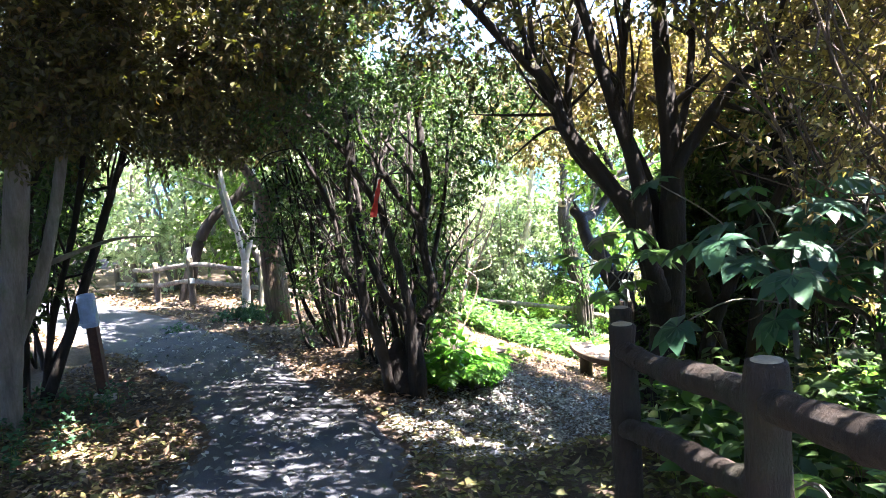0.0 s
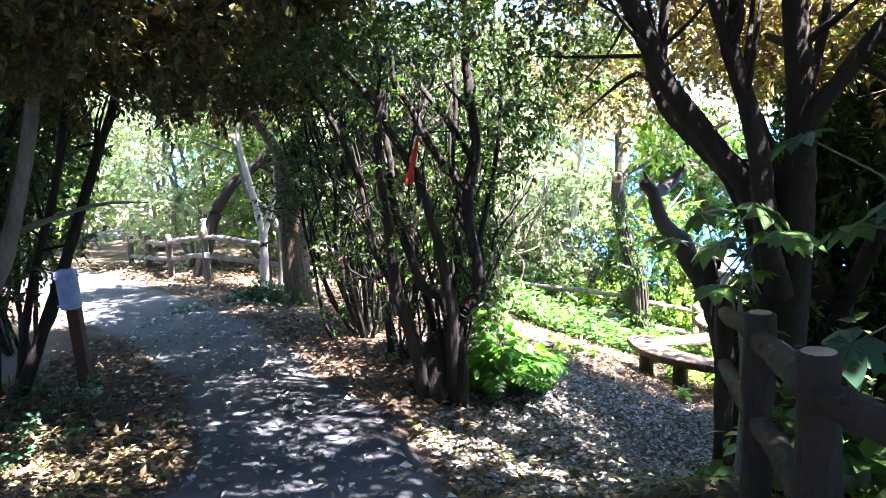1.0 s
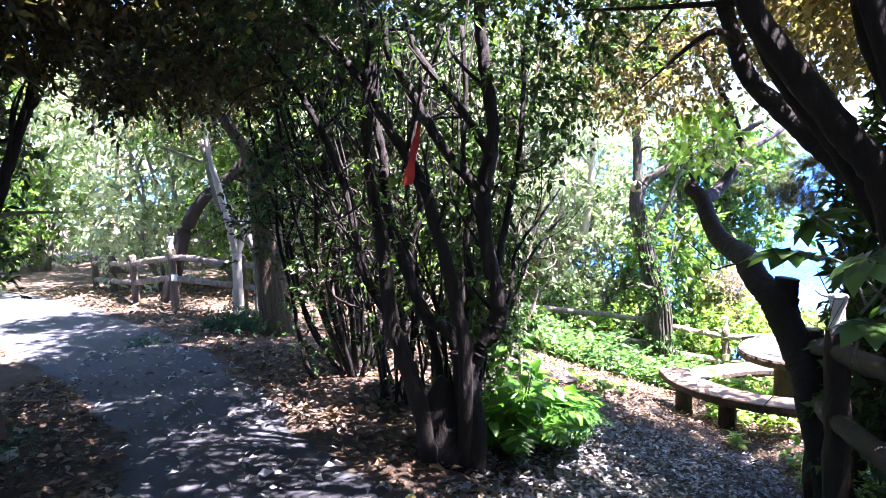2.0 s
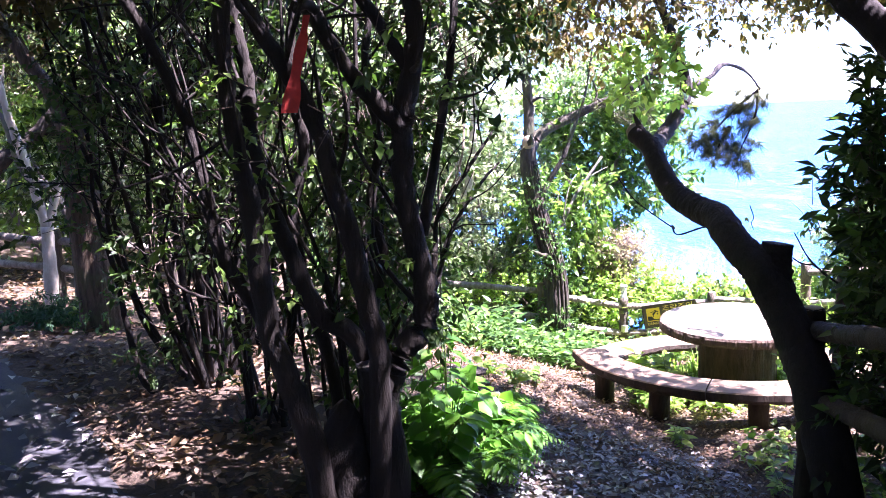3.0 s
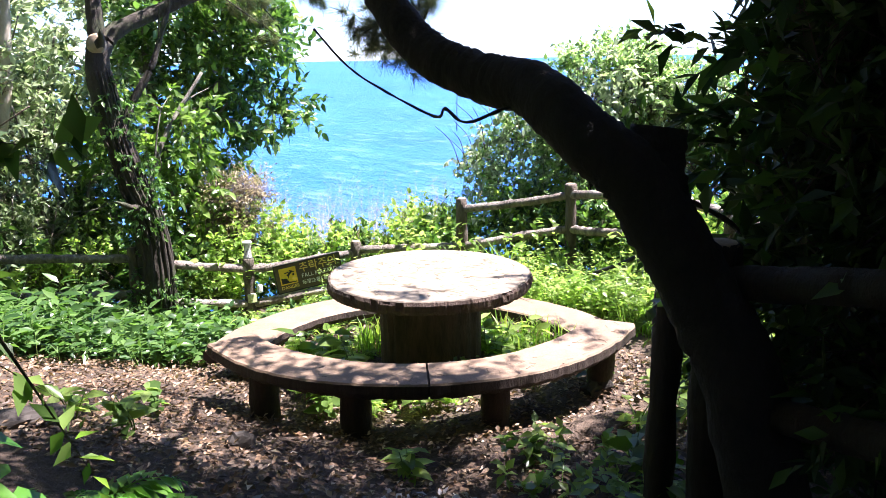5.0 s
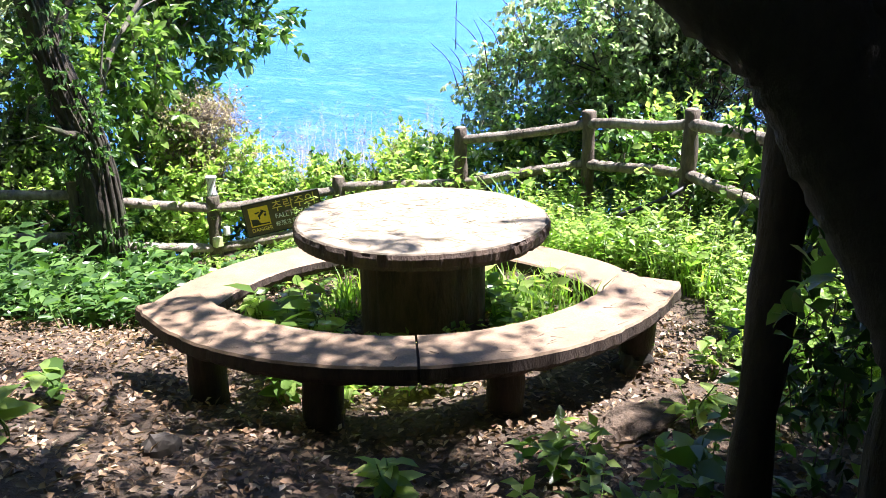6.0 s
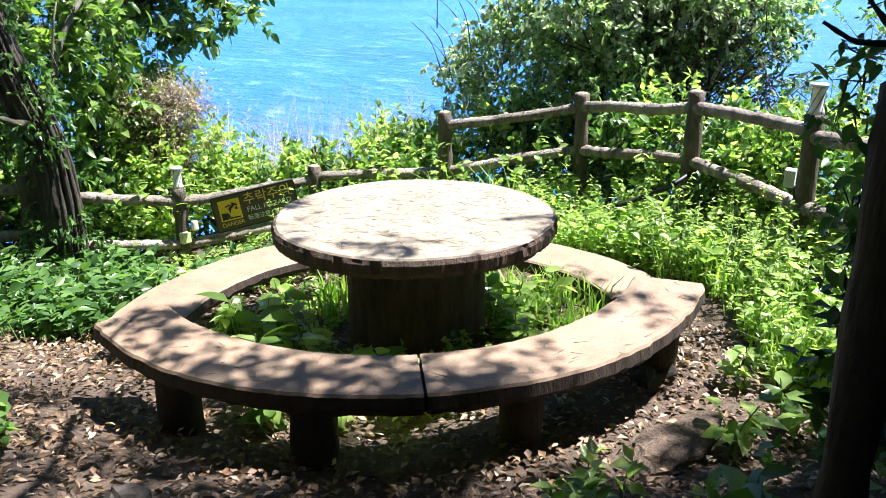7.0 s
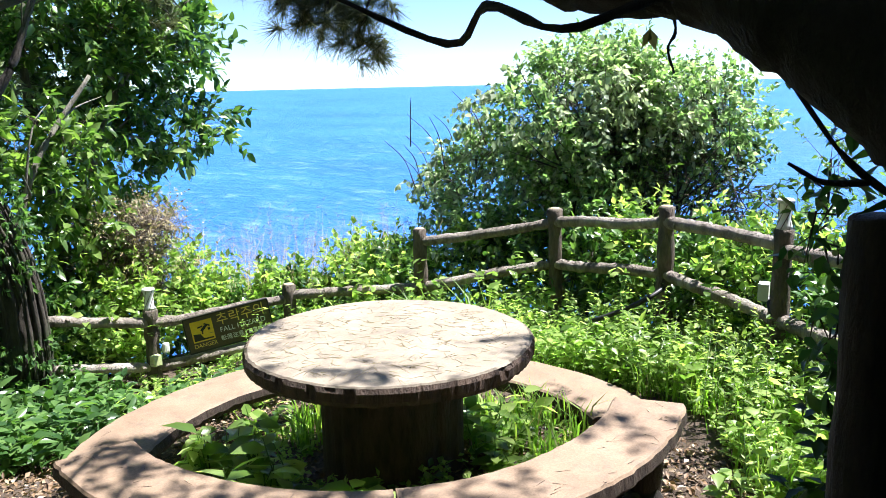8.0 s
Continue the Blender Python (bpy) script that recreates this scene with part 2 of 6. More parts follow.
def raw_mesh(name, groups, smooth=False):
    """A mesh from groups (vertices, faces, ...); the faces of an array all have as many corners."""
    me = bpy.data.meshes.new(name)
    at, vs, loops, sizes = 0, [], [], []
    for v, *fs in groups:
        vs.append(v)
        for f in fs:
            loops.append((f + at).ravel())
            sizes.append(np.full(len(f), f.shape[1]))
        at += len(v)
    v, loops, sizes = np.concatenate(vs), np.concatenate(loops), np.concatenate(sizes)
    me.vertices.add(len(v))
    me.vertices.foreach_set("co", v.astype(np.float32).ravel())
    me.loops.add(len(loops))
    me.loops.foreach_set("vertex_index", loops.astype(np.int32))
    me.polygons.add(len(sizes))
    me.polygons.foreach_set("loop_start", np.concatenate(([0], np.cumsum(sizes)[:-1])).astype(np.int32))
    if smooth:
        me.polygons.foreach_set("use_smooth", np.ones(len(sizes), dtype=bool))
    me.update(calc_edges=True)
    me.validate()
    return me


def from_bm(name, bm, smooth=False):
    me = bpy.data.meshes.new(name)
    bmesh.ops.recalc_face_normals(bm, faces=bm.faces[:])
    bm.to_mesh(me)
    bm.free()
    if smooth:
        me.polygons.foreach_set("use_smooth", np.ones(len(me.polygons), dtype=bool))
    return me


def part(name, data, material, parent=None, label="", at=None):
    """Links a bmesh or a mesh as one object, under its thing or part."""
    me = from_bm(name, data) if isinstance(data, bmesh.types.BMesh) else data
    if not me.materials:
        me.materials.append(material)
    ob = new(name, me)
    if parent:
        ob.parent = parent
        ob.matrix_parent_inverse = Matrix.Translation(-parent.location) if at is None and not parent.parent else Matrix.Identity(4)
    if at is not None:
        ob.matrix_basis = at
    return tagged(ob, label) if label else ob


def thing(name, where, label, category, group="", kind=""):
    ob = new(name)
    ob.empty_display_size = 0.1
    ob.location = where
    return tagged(ob, label, category, group, kind)


def curve_pts(pts, per=5):
    """A Catmull-Rom line through the points."""
    p = np.array(pts, dtype=float)
    p = np.vstack([2 * p[0] - p[1], p, 2 * p[-1] - p[-2]])
    out = []
    for i in range(1, len(p) - 2):
        for s in np.linspace(0, 1, per, endpoint=False):
            a, b, c, d = p[i - 1:i + 3]
            out.append(0.5 * (2 * b + (c - a) * s + (2 * a - 5 * b + 4 * c - d) * s * s + (3 * b - a - 3 * c + d) * s ** 3))
    out.append(p[-2])
    return np.array(out)


def tube(line, r0, r1, sides=8, rough=0.06, seed=0, swell=None, power=1.0):
    """A tapering, uneven round bar along the line, closed at both ends."""
    rng = rng_of(seed)
    n = len(line)
    t = unit(np.gradient(line, axis=0))
    ref = np.tile(np.array([0.31, 0.17, 0.93]), (n, 1))
    ref[np.abs((t * ref).sum(1)) > 0.95] = (1, 0, 0)
    a = unit(np.cross(t, ref))
    b = np.cross(t, a)
    s = np.linspace(0, 1, n)
    r = r0 + (r1 - r0) * s ** power
    if swell is not None:
        r = r * swell(s)
    ang = np.linspace(0, 2 * math.pi, sides, endpoint=False)
    lump = 1 + rough * rng.normal(size=(n, sides)) + rough * 1.2 * np.repeat(rng.normal(size=(n, 1)), sides, 1)
    ring = (np.cos(ang)[None, :, None] * a[:, None] + np.sin(ang)[None, :, None] * b[:, None]) * (r[:, None] * lump)[..., None] + line[:, None]
    v = np.vstack([ring.reshape(-1, 3), line[:1], line[-1:]])
    i, j = np.meshgrid(np.arange(n - 1), np.arange(sides), indexing="ij")
    k = (j + 1) % sides
    q = np.stack([i * sides + j, i * sides + k, (i + 1) * sides + k, (i + 1) * sides + j], -1).reshape(-1, 4)
    j = np.arange(sides)
    k = (j + 1) % sides
    caps = np.vstack([np.stack([k, j, np.full(sides, n * sides)], -1),
                      np.stack([(n - 1) * sides + j, (n - 1) * sides + k, np.full(sides, n * sides + 1)], -1)])
    return [(v, q, caps)]


def limb(name, pts, r0, r1, material, parent, seed=0, sides=9, rough=0.06, per=5, label="", power=1.0, swell=None):
    return part(name, raw_mesh(name, tube(curve_pts(pts, per), r0, r1, sides, rough, seed, swell, power), True), material, parent, label)


def leaf_mesh(name, P, D, N, L, W, fold=0.12, droop=0.15, six=False):
    """Leaves from their feet, ways, normals, lengths and widths: two folded halves each, or four with a bent tip."""
    D = unit(D)
    S = unit(np.cross(D, N))
    N = np.cross(S, D)
    L, W = L[:, None], W[:, None]
    n = len(P)
    i = np.arange(n)[:, None]
    if not six:
        v = np.stack([P, P + D * L * 0.45 + S * W / 2 + N * W * fold, P + D * L - N * L * droop, P + D * L * 0.45 - S * W / 2 + N * W * fold], 1)
        f = (i[:, None] * 4 + np.array([[0, 1, 2], [0, 2, 3]])[None]).reshape(-1, 3)
    else:
        mid = P + D * L * 0.5 - N * W * 0.02
        v = np.stack([P, P + D * L * 0.3 + S * W / 2 + N * W * fold, P + D * L * 0.3 - S * W / 2 + N * W * fold, mid,
                      P + D * L * 0.68 + S * W * 0.36 + N * (W * fold - L * droop * 0.4), P + D * L * 0.68 - S * W * 0.36 + N * (W * fold - L * droop * 0.4),
                      P + D * L - N * L * droop], 1)
        f = (i[:, None] * 7 + np.array([[0, 1, 3], [0, 3, 2], [1, 4, 3], [3, 5, 2], [3, 4, 6], [3, 6, 5]])[None]).reshape(-1, 3)
    return raw_mesh(name, [(v.reshape(-1, 3), f)])


def twig_mesh(name, A, B, r):
    """Thin three-sided twigs from A to B."""
    D = unit(B - A)
    S = unit(np.cross(D, np.array([0.3, 0.5, 0.81])))
    T = np.cross(D, S)
    v = np.concatenate([np.stack([A + (math.cos(a) * S + math.sin(a) * T) * r[:, None] for a in (0, 2.1, 4.2)], 1), B[:, None]], 1)
    f = (np.arange(len(A))[:, None, None] * 4 + np.array([[0, 1, 3], [1, 2, 3], [2, 0, 3]])[None]).reshape(-1, 3)
    return raw_mesh(name, [(v.reshape(-1, 3), f)])


def clump_field(P, scale, seed):
    """A smooth field between about -1 and 1, to bunch leaves and leave gaps."""
    rng = rng_of(seed)
    out = np.zeros(len(P))
    for k in range(5):
        w = rng.normal(size=3) * scale * (1 + 0.5 * k)
        out += np.sin(P @ w + rng.uniform(0, 6.3)) / (1 + 0.4 * k)
    return out / 2.0


def ball(rng, n, shell=0.6):
    d = unit(rng.normal(size=(n, 3)))
    return d * (shell + (1 - shell) * rng.random((n, 1)) ** 0.6) * rng.choice([1.0, 1.0, 0.75], (n, 1))


# chosen sun patches (x, y, z, radius): leaves that would shade them are left out
SUN_PATCHES = ((-1.55, 10.0, -1.0, 0.5), (-2.3, 10.4, -1.0, 0.36), (-1.85, 9.75, -1.0, 0.4), (-4.0, 8.1, -0.85, 0.35), (-3.6, 7.3, -0.8, 0.3), (3.85, 12.95, -1.3, 0.42), (3.3, 13.3, -1.3, 0.25))


def blocks_patch(P):
    """Which points high up stand in the sun's way to the chosen sun patches."""
    out = np.zeros(len(P), dtype=bool)
    w = np.array(sun_way)
    for x, y, z, r in SUN_PATCHES:
        q = P - w * ((P[:, 2] - z) / w[2])[:, None]
        d = np.hypot(q[:, 0] - x, q[:, 1] - y)
        out |= (d < r * (1 + 0.3 * np.sin(7 * np.arctan2(q[:, 1] - y, q[:, 0] - x) + x))) & (P[:, 2] > 1.2)
    return out


def foliage(parent, material, blobs, twigs, per, size, seed, wide=0.5, reach=0.3, shell=0.5, gaps=0.0, hang=0.15,
            name="crown", twig_mat=None, twig_r=0.004, label="", six=False, floor=None, thin_twigs=True):
    """A crown of many small leaves set along twigs that fill ellipsoids (x, y, z, rx, ry, rz)."""
    rng = rng_of(seed)
    vol = np.array([b[3] * b[4] + b[4] * b[5] + b[3] * b[5] for b in blobs])
    pick = rng.choice(len(blobs), int(twigs * (1.0 + 0.9 * max(gaps + 0.3, 0))), p=vol / vol.sum())
    bl = np.array(blobs)[pick]
    off = ball(rng, len(bl), shell)
    A = bl[:, :3] + off * bl[:, 3:]
    keep = clump_field(A, 2.2 / max(0.35, float(vol.mean()) ** 0.25), seed + 5) > gaps - 0.35
    if floor is not None:
        keep &= A[:, 2] > floor
    keep &= ~blocks_patch(A)
    A, off = A[keep][:twigs], off[keep][:twigs]
    D = unit(off * 0.9 + rng.normal(size=A.shape) * 0.65 + UP * 0.25)
    B = A + D * reach * rng.uniform(0.6, 1.3, (len(A), 1)) - UP * hang * reach
    k = np.repeat(np.arange(len(A)), per)
    s = rng.uniform(0.15, 1.05, (len(k), 1))
    P = A[k] + (B - A)[k] * s + rng.normal(size=(len(k), 3)) * size * 0.12
    W = unit(unit(B - A)[k] * 0.7 + rng.normal(size=P.shape) * 0.75 - UP * hang)
    N = unit(UP * 0.9 + rng.normal(size=P.shape) * 0.55)
    L = size * rng.uniform(0.55, 1.25, len(P))
    part(name, leaf_mesh(name, P, W, N, L, L * wide * rng.uniform(0.8, 1.2, len(P)), six=six), material, parent, label)
    if thin_twigs:
        tagged(part("fine_twig", twig_mesh("fine_twig", A - D * reach * 0.5, B, np.full(len(A), twig_r)), twig_mat or TWIG, parent), kind="stuff")
    return A


def ground_z(x, y):
    """Height of the ground: the path falls towards the clearing, and the cliff beyond the rails."""
    x, y = np.asarray(x, float), np.asarray(y, float)
    road = np.where(y < 7.2, -0.13 * y, -0.936 - 0.02 * (y - 7.2))
    road = np.where(y < -6, 0.78, road)
    side = -0.95 * np.clip((x + 0.9) / 3.3, 0, 1) * smooth01((y - 5.5) / 3.5)
    dip = -0.11 * np.clip(y - 12, 0, 6) * smooth01((x + 0.5) / 2.0) - 0.03 * np.clip(x - 2.4, 0, 5) * smooth01((y - 8) / 3)
    over = np.maximum((y - 18.0) * smooth01((x + 1.5) / 3.0), x - 7.6)
    cliff = -0.8 * np.clip(over, 0, 24)
    wob = 0.035 * np.sin(1.7 * x + 0.6 * y) * np.sin(1.3 * y - 0.8 * x) + 0.02 * np.sin(4.1 * x - 1.2) * np.sin(3.7 * y)
    mound = 0.2 * np.exp(-((x - 1.15) / 0.55) ** 2 - ((y - 6.55) / 0.4) ** 2)
    return road + side + dip + cliff + mound + wob * (1 - road_mask(x, y))


def road_mid(y):
    """The middle of the asphalt path and its half width, along y."""
    y = np.asarray(y, float)
    bend = np.clip(y - 7.0, 0, None)
    return -1.2 - 0.05 * np.clip(y - 3, 0, 6) - 0.27 * bend ** 1.4, 0.98 - 0.06 * np.clip(y - 7, 0, 3) + 0.13 * np.clip(y - 10, 0, 4)


def road_mask(x, y):
    m, h = road_mid(y)
    return smooth01((h - np.abs(x - m)) / 0.12 + 0.5) * (y < 22)


def gz(x, y):
    return float(ground_z(x, y))


# ---------------------------------------------------------------- ground, path, sea
def grid(xs, ys, lift=0.0):
    X, Y = np.meshgrid(xs, ys, indexing="ij")
    v = np.stack([X, Y, ground_z(X, Y) + lift], -1).reshape(-1, 3)
    i, j = np.meshgrid(np.arange(len(xs) - 1), np.arange(len(ys) - 1), indexing="ij")
    b = i * len(ys) + j
    return v, np.stack([b, b + len(ys), b + len(ys) + 1, b + 1], -1).reshape(-1, 4)


xs = np.unique(np.concatenate([np.linspace(-60, -9, 18), np.linspace(-9, 9, 181), np.linspace(9, 40, 20)]))
ys = np.unique(np.concatenate([np.linspace(-40, -3, 14), np.linspace(-3, 22, 251), np.linspace(22, 70, 22)]))
ground = part("ground", raw_mesh("ground", [grid(xs, ys)], True), SOIL)
tagged(ground, "brown woodland soil sloping down to a sea cliff", "ground", kind="structure")


def road_mesh():
    yy = np.linspace(-4, 21, 220)
    m, h = road_mid(yy)
    cross = np.linspace(-1, 1, 15)
    rng = rng_of(3)
    edge = 1 + 0.05 * np.sin(yy * 3.1) + 0.035 * rng.normal(size=len(yy))
    X = m[:, None] + cross[None] * (h * edge)[:, None]
    Y = np.repeat(yy[:, None], 15, 1)
    Z = ground_z(X, Y) + 0.028 * (1 - np.abs(cross[None]) ** 8) - 0.012
    v = np.stack([X, Y, Z], -1).reshape(-1, 3)
    i, j = np.meshgrid(np.arange(len(yy) - 1), np.arange(14), indexing="ij")
    b = i * 15 + j
    return raw_mesh("road", [(v, np.stack([b, b + 1, b + 16, b + 15], -1).reshape(-1, 4))], True)


road = part("road", road_mesh(), ASPHALT)
tagged(road, "dark cracked asphalt footpath strewn with fallen leaves", "path", kind="structure")


def sea_mesh():
    ang = np.linspace(0, 2 * math.pi, 97)[:-1]
    rad = np.array([6, 40, 120, 400, 1200, 3000, 4900.0])
    v = np.stack([np.outer(rad, np.cos(ang)), np.outer(rad, np.sin(ang)), np.full((len(rad), 96), -13.0)], -1).reshape(-1, 3)
    i, j = np.meshgrid(np.arange(len(rad) - 1), np.arange(96), indexing="ij")
    k = (j + 1) % 96
    return raw_mesh("water", [(v, np.stack([i * 96 + j, (i + 1) * 96 + j, (i + 1) * 96 + k, i * 96 + k], -1).reshape(-1, 4))])


tagged(part("water", sea_mesh(), SEA), "bright blue open sea with small waves", "sea", kind="structure")


# ---------------------------------------------------------------- log-cast rails, posts, lamps
def post(x, y, top, r=0.065, foot=None, lean=(0, 0), seed=0, material=None, name="post"):
    bottom = (gz(x, y) if foot is None else foot) - 0.12
    line = curve_pts([(x - lean[0], y - lean[1], bottom), (x - lean[0] / 2, y - lean[1] / 2, (top + bottom) / 2), (x, y, top)], 6)
    line = np.vstack([line, line[-1] + (0, 0, 0.012)])
    return raw_mesh(name, tube(line, r * 1.04, r, 14, 0.05, seed, lambda s: np.where(s > 0.999, 0.78, 1.0)), True)


def rail(a, b, r=0.05, seed=0, sag=0.0, knots=2):
    rng = rng_of(seed)
    a, b = np.array(a, float), np.array(b, float)
    mids = [a + (b - a) * s + np.array([*rng.normal(size=2) * 0.008, rng.normal() * 0.012 - sag * 4 * s * (1 - s)]) for s in (0.3, 0.65)]
    line = curve_pts([a, *mids, b], 9)
    g = tube(line, r, r * 0.92, 12, 0.045, seed)
    for k in range(knots):
        s = rng.integers(4, len(line) - 4)
        out = unit(rng.normal(size=3) * (1, 1, 0.6))
        g += tube(np.array([line[s], line[s] + out * r * 1.25]), r * 0.55, r * 0.42, 7, 0.05, seed + k)
    return raw_mesh("rail", g, True)


def glass_lamp(parent, x, y, z, r=0.055, h=0.18):
    """A frosted waisted lamp head in a wire cage, on top of a post."""
    s = np.linspace(0, 1, 9)
    line = np.stack([np.full(9, x), np.full(9, y), z + s * h], -1)
    head = part("lamp_head", raw_mesh("lamp_head", tube(line, r, r, 12, 0.0, 0, lambda q: 1 - 0.3 * np.sin(q * math.pi)), True), LAMP_WHITE, parent, "frosted white waisted lamp head")
    g = []
    for a in np.linspace(0, 2 * math.pi, 6, endpoint=False):
        g += tube(np.array([(x + math.cos(a) * r, y + math.sin(a) * r, z), (x + math.cos(a + 0.9) * r * 0.75, y + math.sin(a + 0.9) * r * 0.75, z + h * 0.5), (x + math.cos(a + 1.8) * r, y + math.sin(a + 1.8) * r, z + h)]), 0.0025, 0.0025, 4, 0)
    part("wire_cage", raw_mesh("wire_cage", g), STEEL, head, "thin wire cage")
    part("cap", raw_mesh("cap", tube(np.array([(x, y, z + h), (x, y, z + h + 0.018)]), r * 1.1, r * 0.95, 12, 0)), LAMP_WHITE, head)


def box_bm(size, m, bevel=0.006):
    bm = bmesh.new()
    bmesh.ops.create_cube(bm, size=1.0, matrix=m @ Matrix.Diagonal((*size, 1)))
    if bevel:
        bmesh.ops.bevel(bm, geom=bm.edges[:], offset=bevel, segments=2, affect="EDGES", profile=0.6)
    return bm


def fence(label, posts, rails, group="", material=None, lamps=(), r=0.065, rail_r=0.05):
    """posts: (x, y, top, foot); rails: (post, drop below its top, post, drop below its top)."""
    mat = material or LOG
    x, y, top, foot = posts[0]
    f = thing("fence", (x, y, gz(x, y)), label, "fence", group)
    for i, (x, y, top, foot) in enumerate(posts):
        p = part("post", post(x, y, top, r, foot, (0.015 * math.sin(i * 5), 0.015 * math.cos(i * 3)), i), LOG_POST if mat is LOG else mat, f)
        part("post_top", raw_mesh("post_top", tube(np.array([(x, y, top + 0.004), (x, y, top + 0.016)]), r * 0.86, r * 0.68, 12, 0.02, i)), CUT, p, "worn pale post top")
        if i in lamps:
            glass_lamp(f, x, y, top + 0.012)
    for k, (i, da, j, db) in enumerate(rails):
        a, b = posts[i], posts[j]
        part("rail", rail((a[0], a[1], a[2] - da), (b[0], b[1], b[2] - db), rail_r, 31 + k), mat, f)
    return f


# clearing: rails above the cliff
cliff_posts = [(-2.2, 18.2, -1.3, -2.2), (0.35, 17.75, -1.42, -2.3), (2.6, 16.95, -1.62, -2.6), (3.86, 16.8, -1.93, -2.75), (5.09, 16.39, -1.85, -2.8),
               (6.09, 15.56, -1.34, -2.5), (6.8, 14.45, -1.12, -2.2), (6.64, 13.17, -0.96, -2.05), (6.19, 12.01, -0.95, -2.0), (5.3, 10.6, -0.78, -1.9)]
cliff_fence = fence("weathered brown log-cast concrete fence along the cliff edge", cliff_posts,
                    [(0, 0.12, 1, 0.12), (0, 0.5, 1, 0.5), (1, 0.12, 2, 0.12), (1, 0.52, 2, 0.52), (2, 0.18, 3, 0.12), (2, 0.6, 3, 0.55), (3, 0.12, 4, 0.14), (3, 0.55, 4, 0.55),
                     (4, 0.1, 5, 0.58), (5, 0.12, 6, 0.12), (5, 0.58, 6, 0.52), (6, 0.12, 7, 0.12), (6, 0.52, 7, 0.55), (7, 0.12, 8, 0.1), (7, 0.55, 8, 0.62), (8, 0.14, 9, 0.14), (8, 0.62, 9, 0.62)],
                    "log-cast fences", lamps=(3, 8))

# far bend of the path: rails before the wood
bend_posts = [(-8.25, 20.1, -0.57, -1.5), (-7.35, 18.9, -0.45, -1.4), (-6.3, 17.4, -0.3, -1.25), (-5.25, 16.45, -0.12, -1.2), (-3.9, 15.75, -0.2, -1.2), (-2.5, 15.4, -0.35, -1.3)]
bend_fence = fence("grey-brown log-cast concrete fence beside the bend of the path", bend_posts,
                   [(i, 0.14, i + 1, 0.14) for i in range(5)] + [(i, 0.48, i + 1, 0.48) for i in range(5)], "log-cast fences", lamps=(3,))
part("junction_box", box_bm((0.1, 0.06, 0.1), pose(-5.2, 16.37, -0.58)), BOX_WHITE, bend_fence, "small white junction box")

# beside the walk: rails whose shade is put into a darker log colour
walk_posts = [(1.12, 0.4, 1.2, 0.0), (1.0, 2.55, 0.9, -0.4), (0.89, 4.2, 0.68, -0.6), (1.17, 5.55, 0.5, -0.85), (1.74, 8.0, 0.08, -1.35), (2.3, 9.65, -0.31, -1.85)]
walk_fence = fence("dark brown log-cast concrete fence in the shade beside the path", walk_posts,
                   [(i, 0.13, i + 1, 0.13) for i in range(5)] + [(i, 0.55 if i != 1 else 0.42, i + 1, 0.55) for i in range(5)], "log-cast fences", LOG_SHADED, lamps=(4,), r=0.075, rail_r=0.06)
lone_post = thing("wooden_post", (3.02, 10.36, gz(3.02, 10.36)), "black weathered round post standing beside the stone bench", "post")
part("shaft", post(3.05, 10.37, -0.3, 0.072, None, (0.09, 0.03), 5, name="shaft"), LOG_DARK, lone_post)

# junction box, cable and pipe on the cliff rails
part("pipe", raw_mesh("pipe", tube(curve_pts([(6.15, 13.52, -1.87), (6.28, 13.3, -1.755), (6.4, 13.16, -1.66), (6.55, 13.12, -1.6)], 5), 0.02, 0.02, 8, 0)), CABLE, cliff_fence, "black plastic pipe")
part("junction_box", box_bm((0.1, 0.07, 0.12), pose(6.2, 12.13, -1.39, 0, 0, 20)), BOX_WHITE, cliff_fence, "white plastic junction box")
part("cable", raw_mesh("cable", tube(curve_pts([(6.2, 12.1, -1.42), (6.13, 12.03, -1.52), (6.2, 11.9, -1.62), (6.05, 11.7, -1.72), (5.8, 11.4, -1.68)], 5), 0.014, 0.014, 7, 0)), CABLE, cliff_fence, "black cable")
part("junction_box", box_bm((0.09, 0.06, 0.1), pose(3.83, 16.7, -2.38, 0, 0, 10)), BOX_GREEN, cliff_fence, "yellow-green plastic junction box")
part("cover", box_bm((0.06, 0.05, 0.1), pose(3.93, 16.69, -2.28, 0, 0, 10), 0.02), BOX_WHITE, cliff_fence, "round white box cover")


# ---------------------------------------------------------------- warning sign
def lettering(name, text, size, material, parent, m):
    cu = bpy.data.curves.new(name, "FONT")
    cu.body, cu.size, cu.extrude, cu.align_x, cu.align_y = text, size, 0.0012, "LEFT", "BOTTOM_BASELINE"
    tmp = new(name, cu)
    bpy.context.view_layer.update()
    me = bpy.data.meshes.new_from_object(tmp.evaluated_get(bpy.context.evaluated_depsgraph_get()))
    bpy.data.objects.remove(tmp)
    me.name = name
    return part(name, me, material, parent, at=m)


def flat_bar(name, w, h, material, parent, m):
    return part(name, box_bm((w, h, 0.002), Matrix.Identity(4), 0), material, parent, at=m)


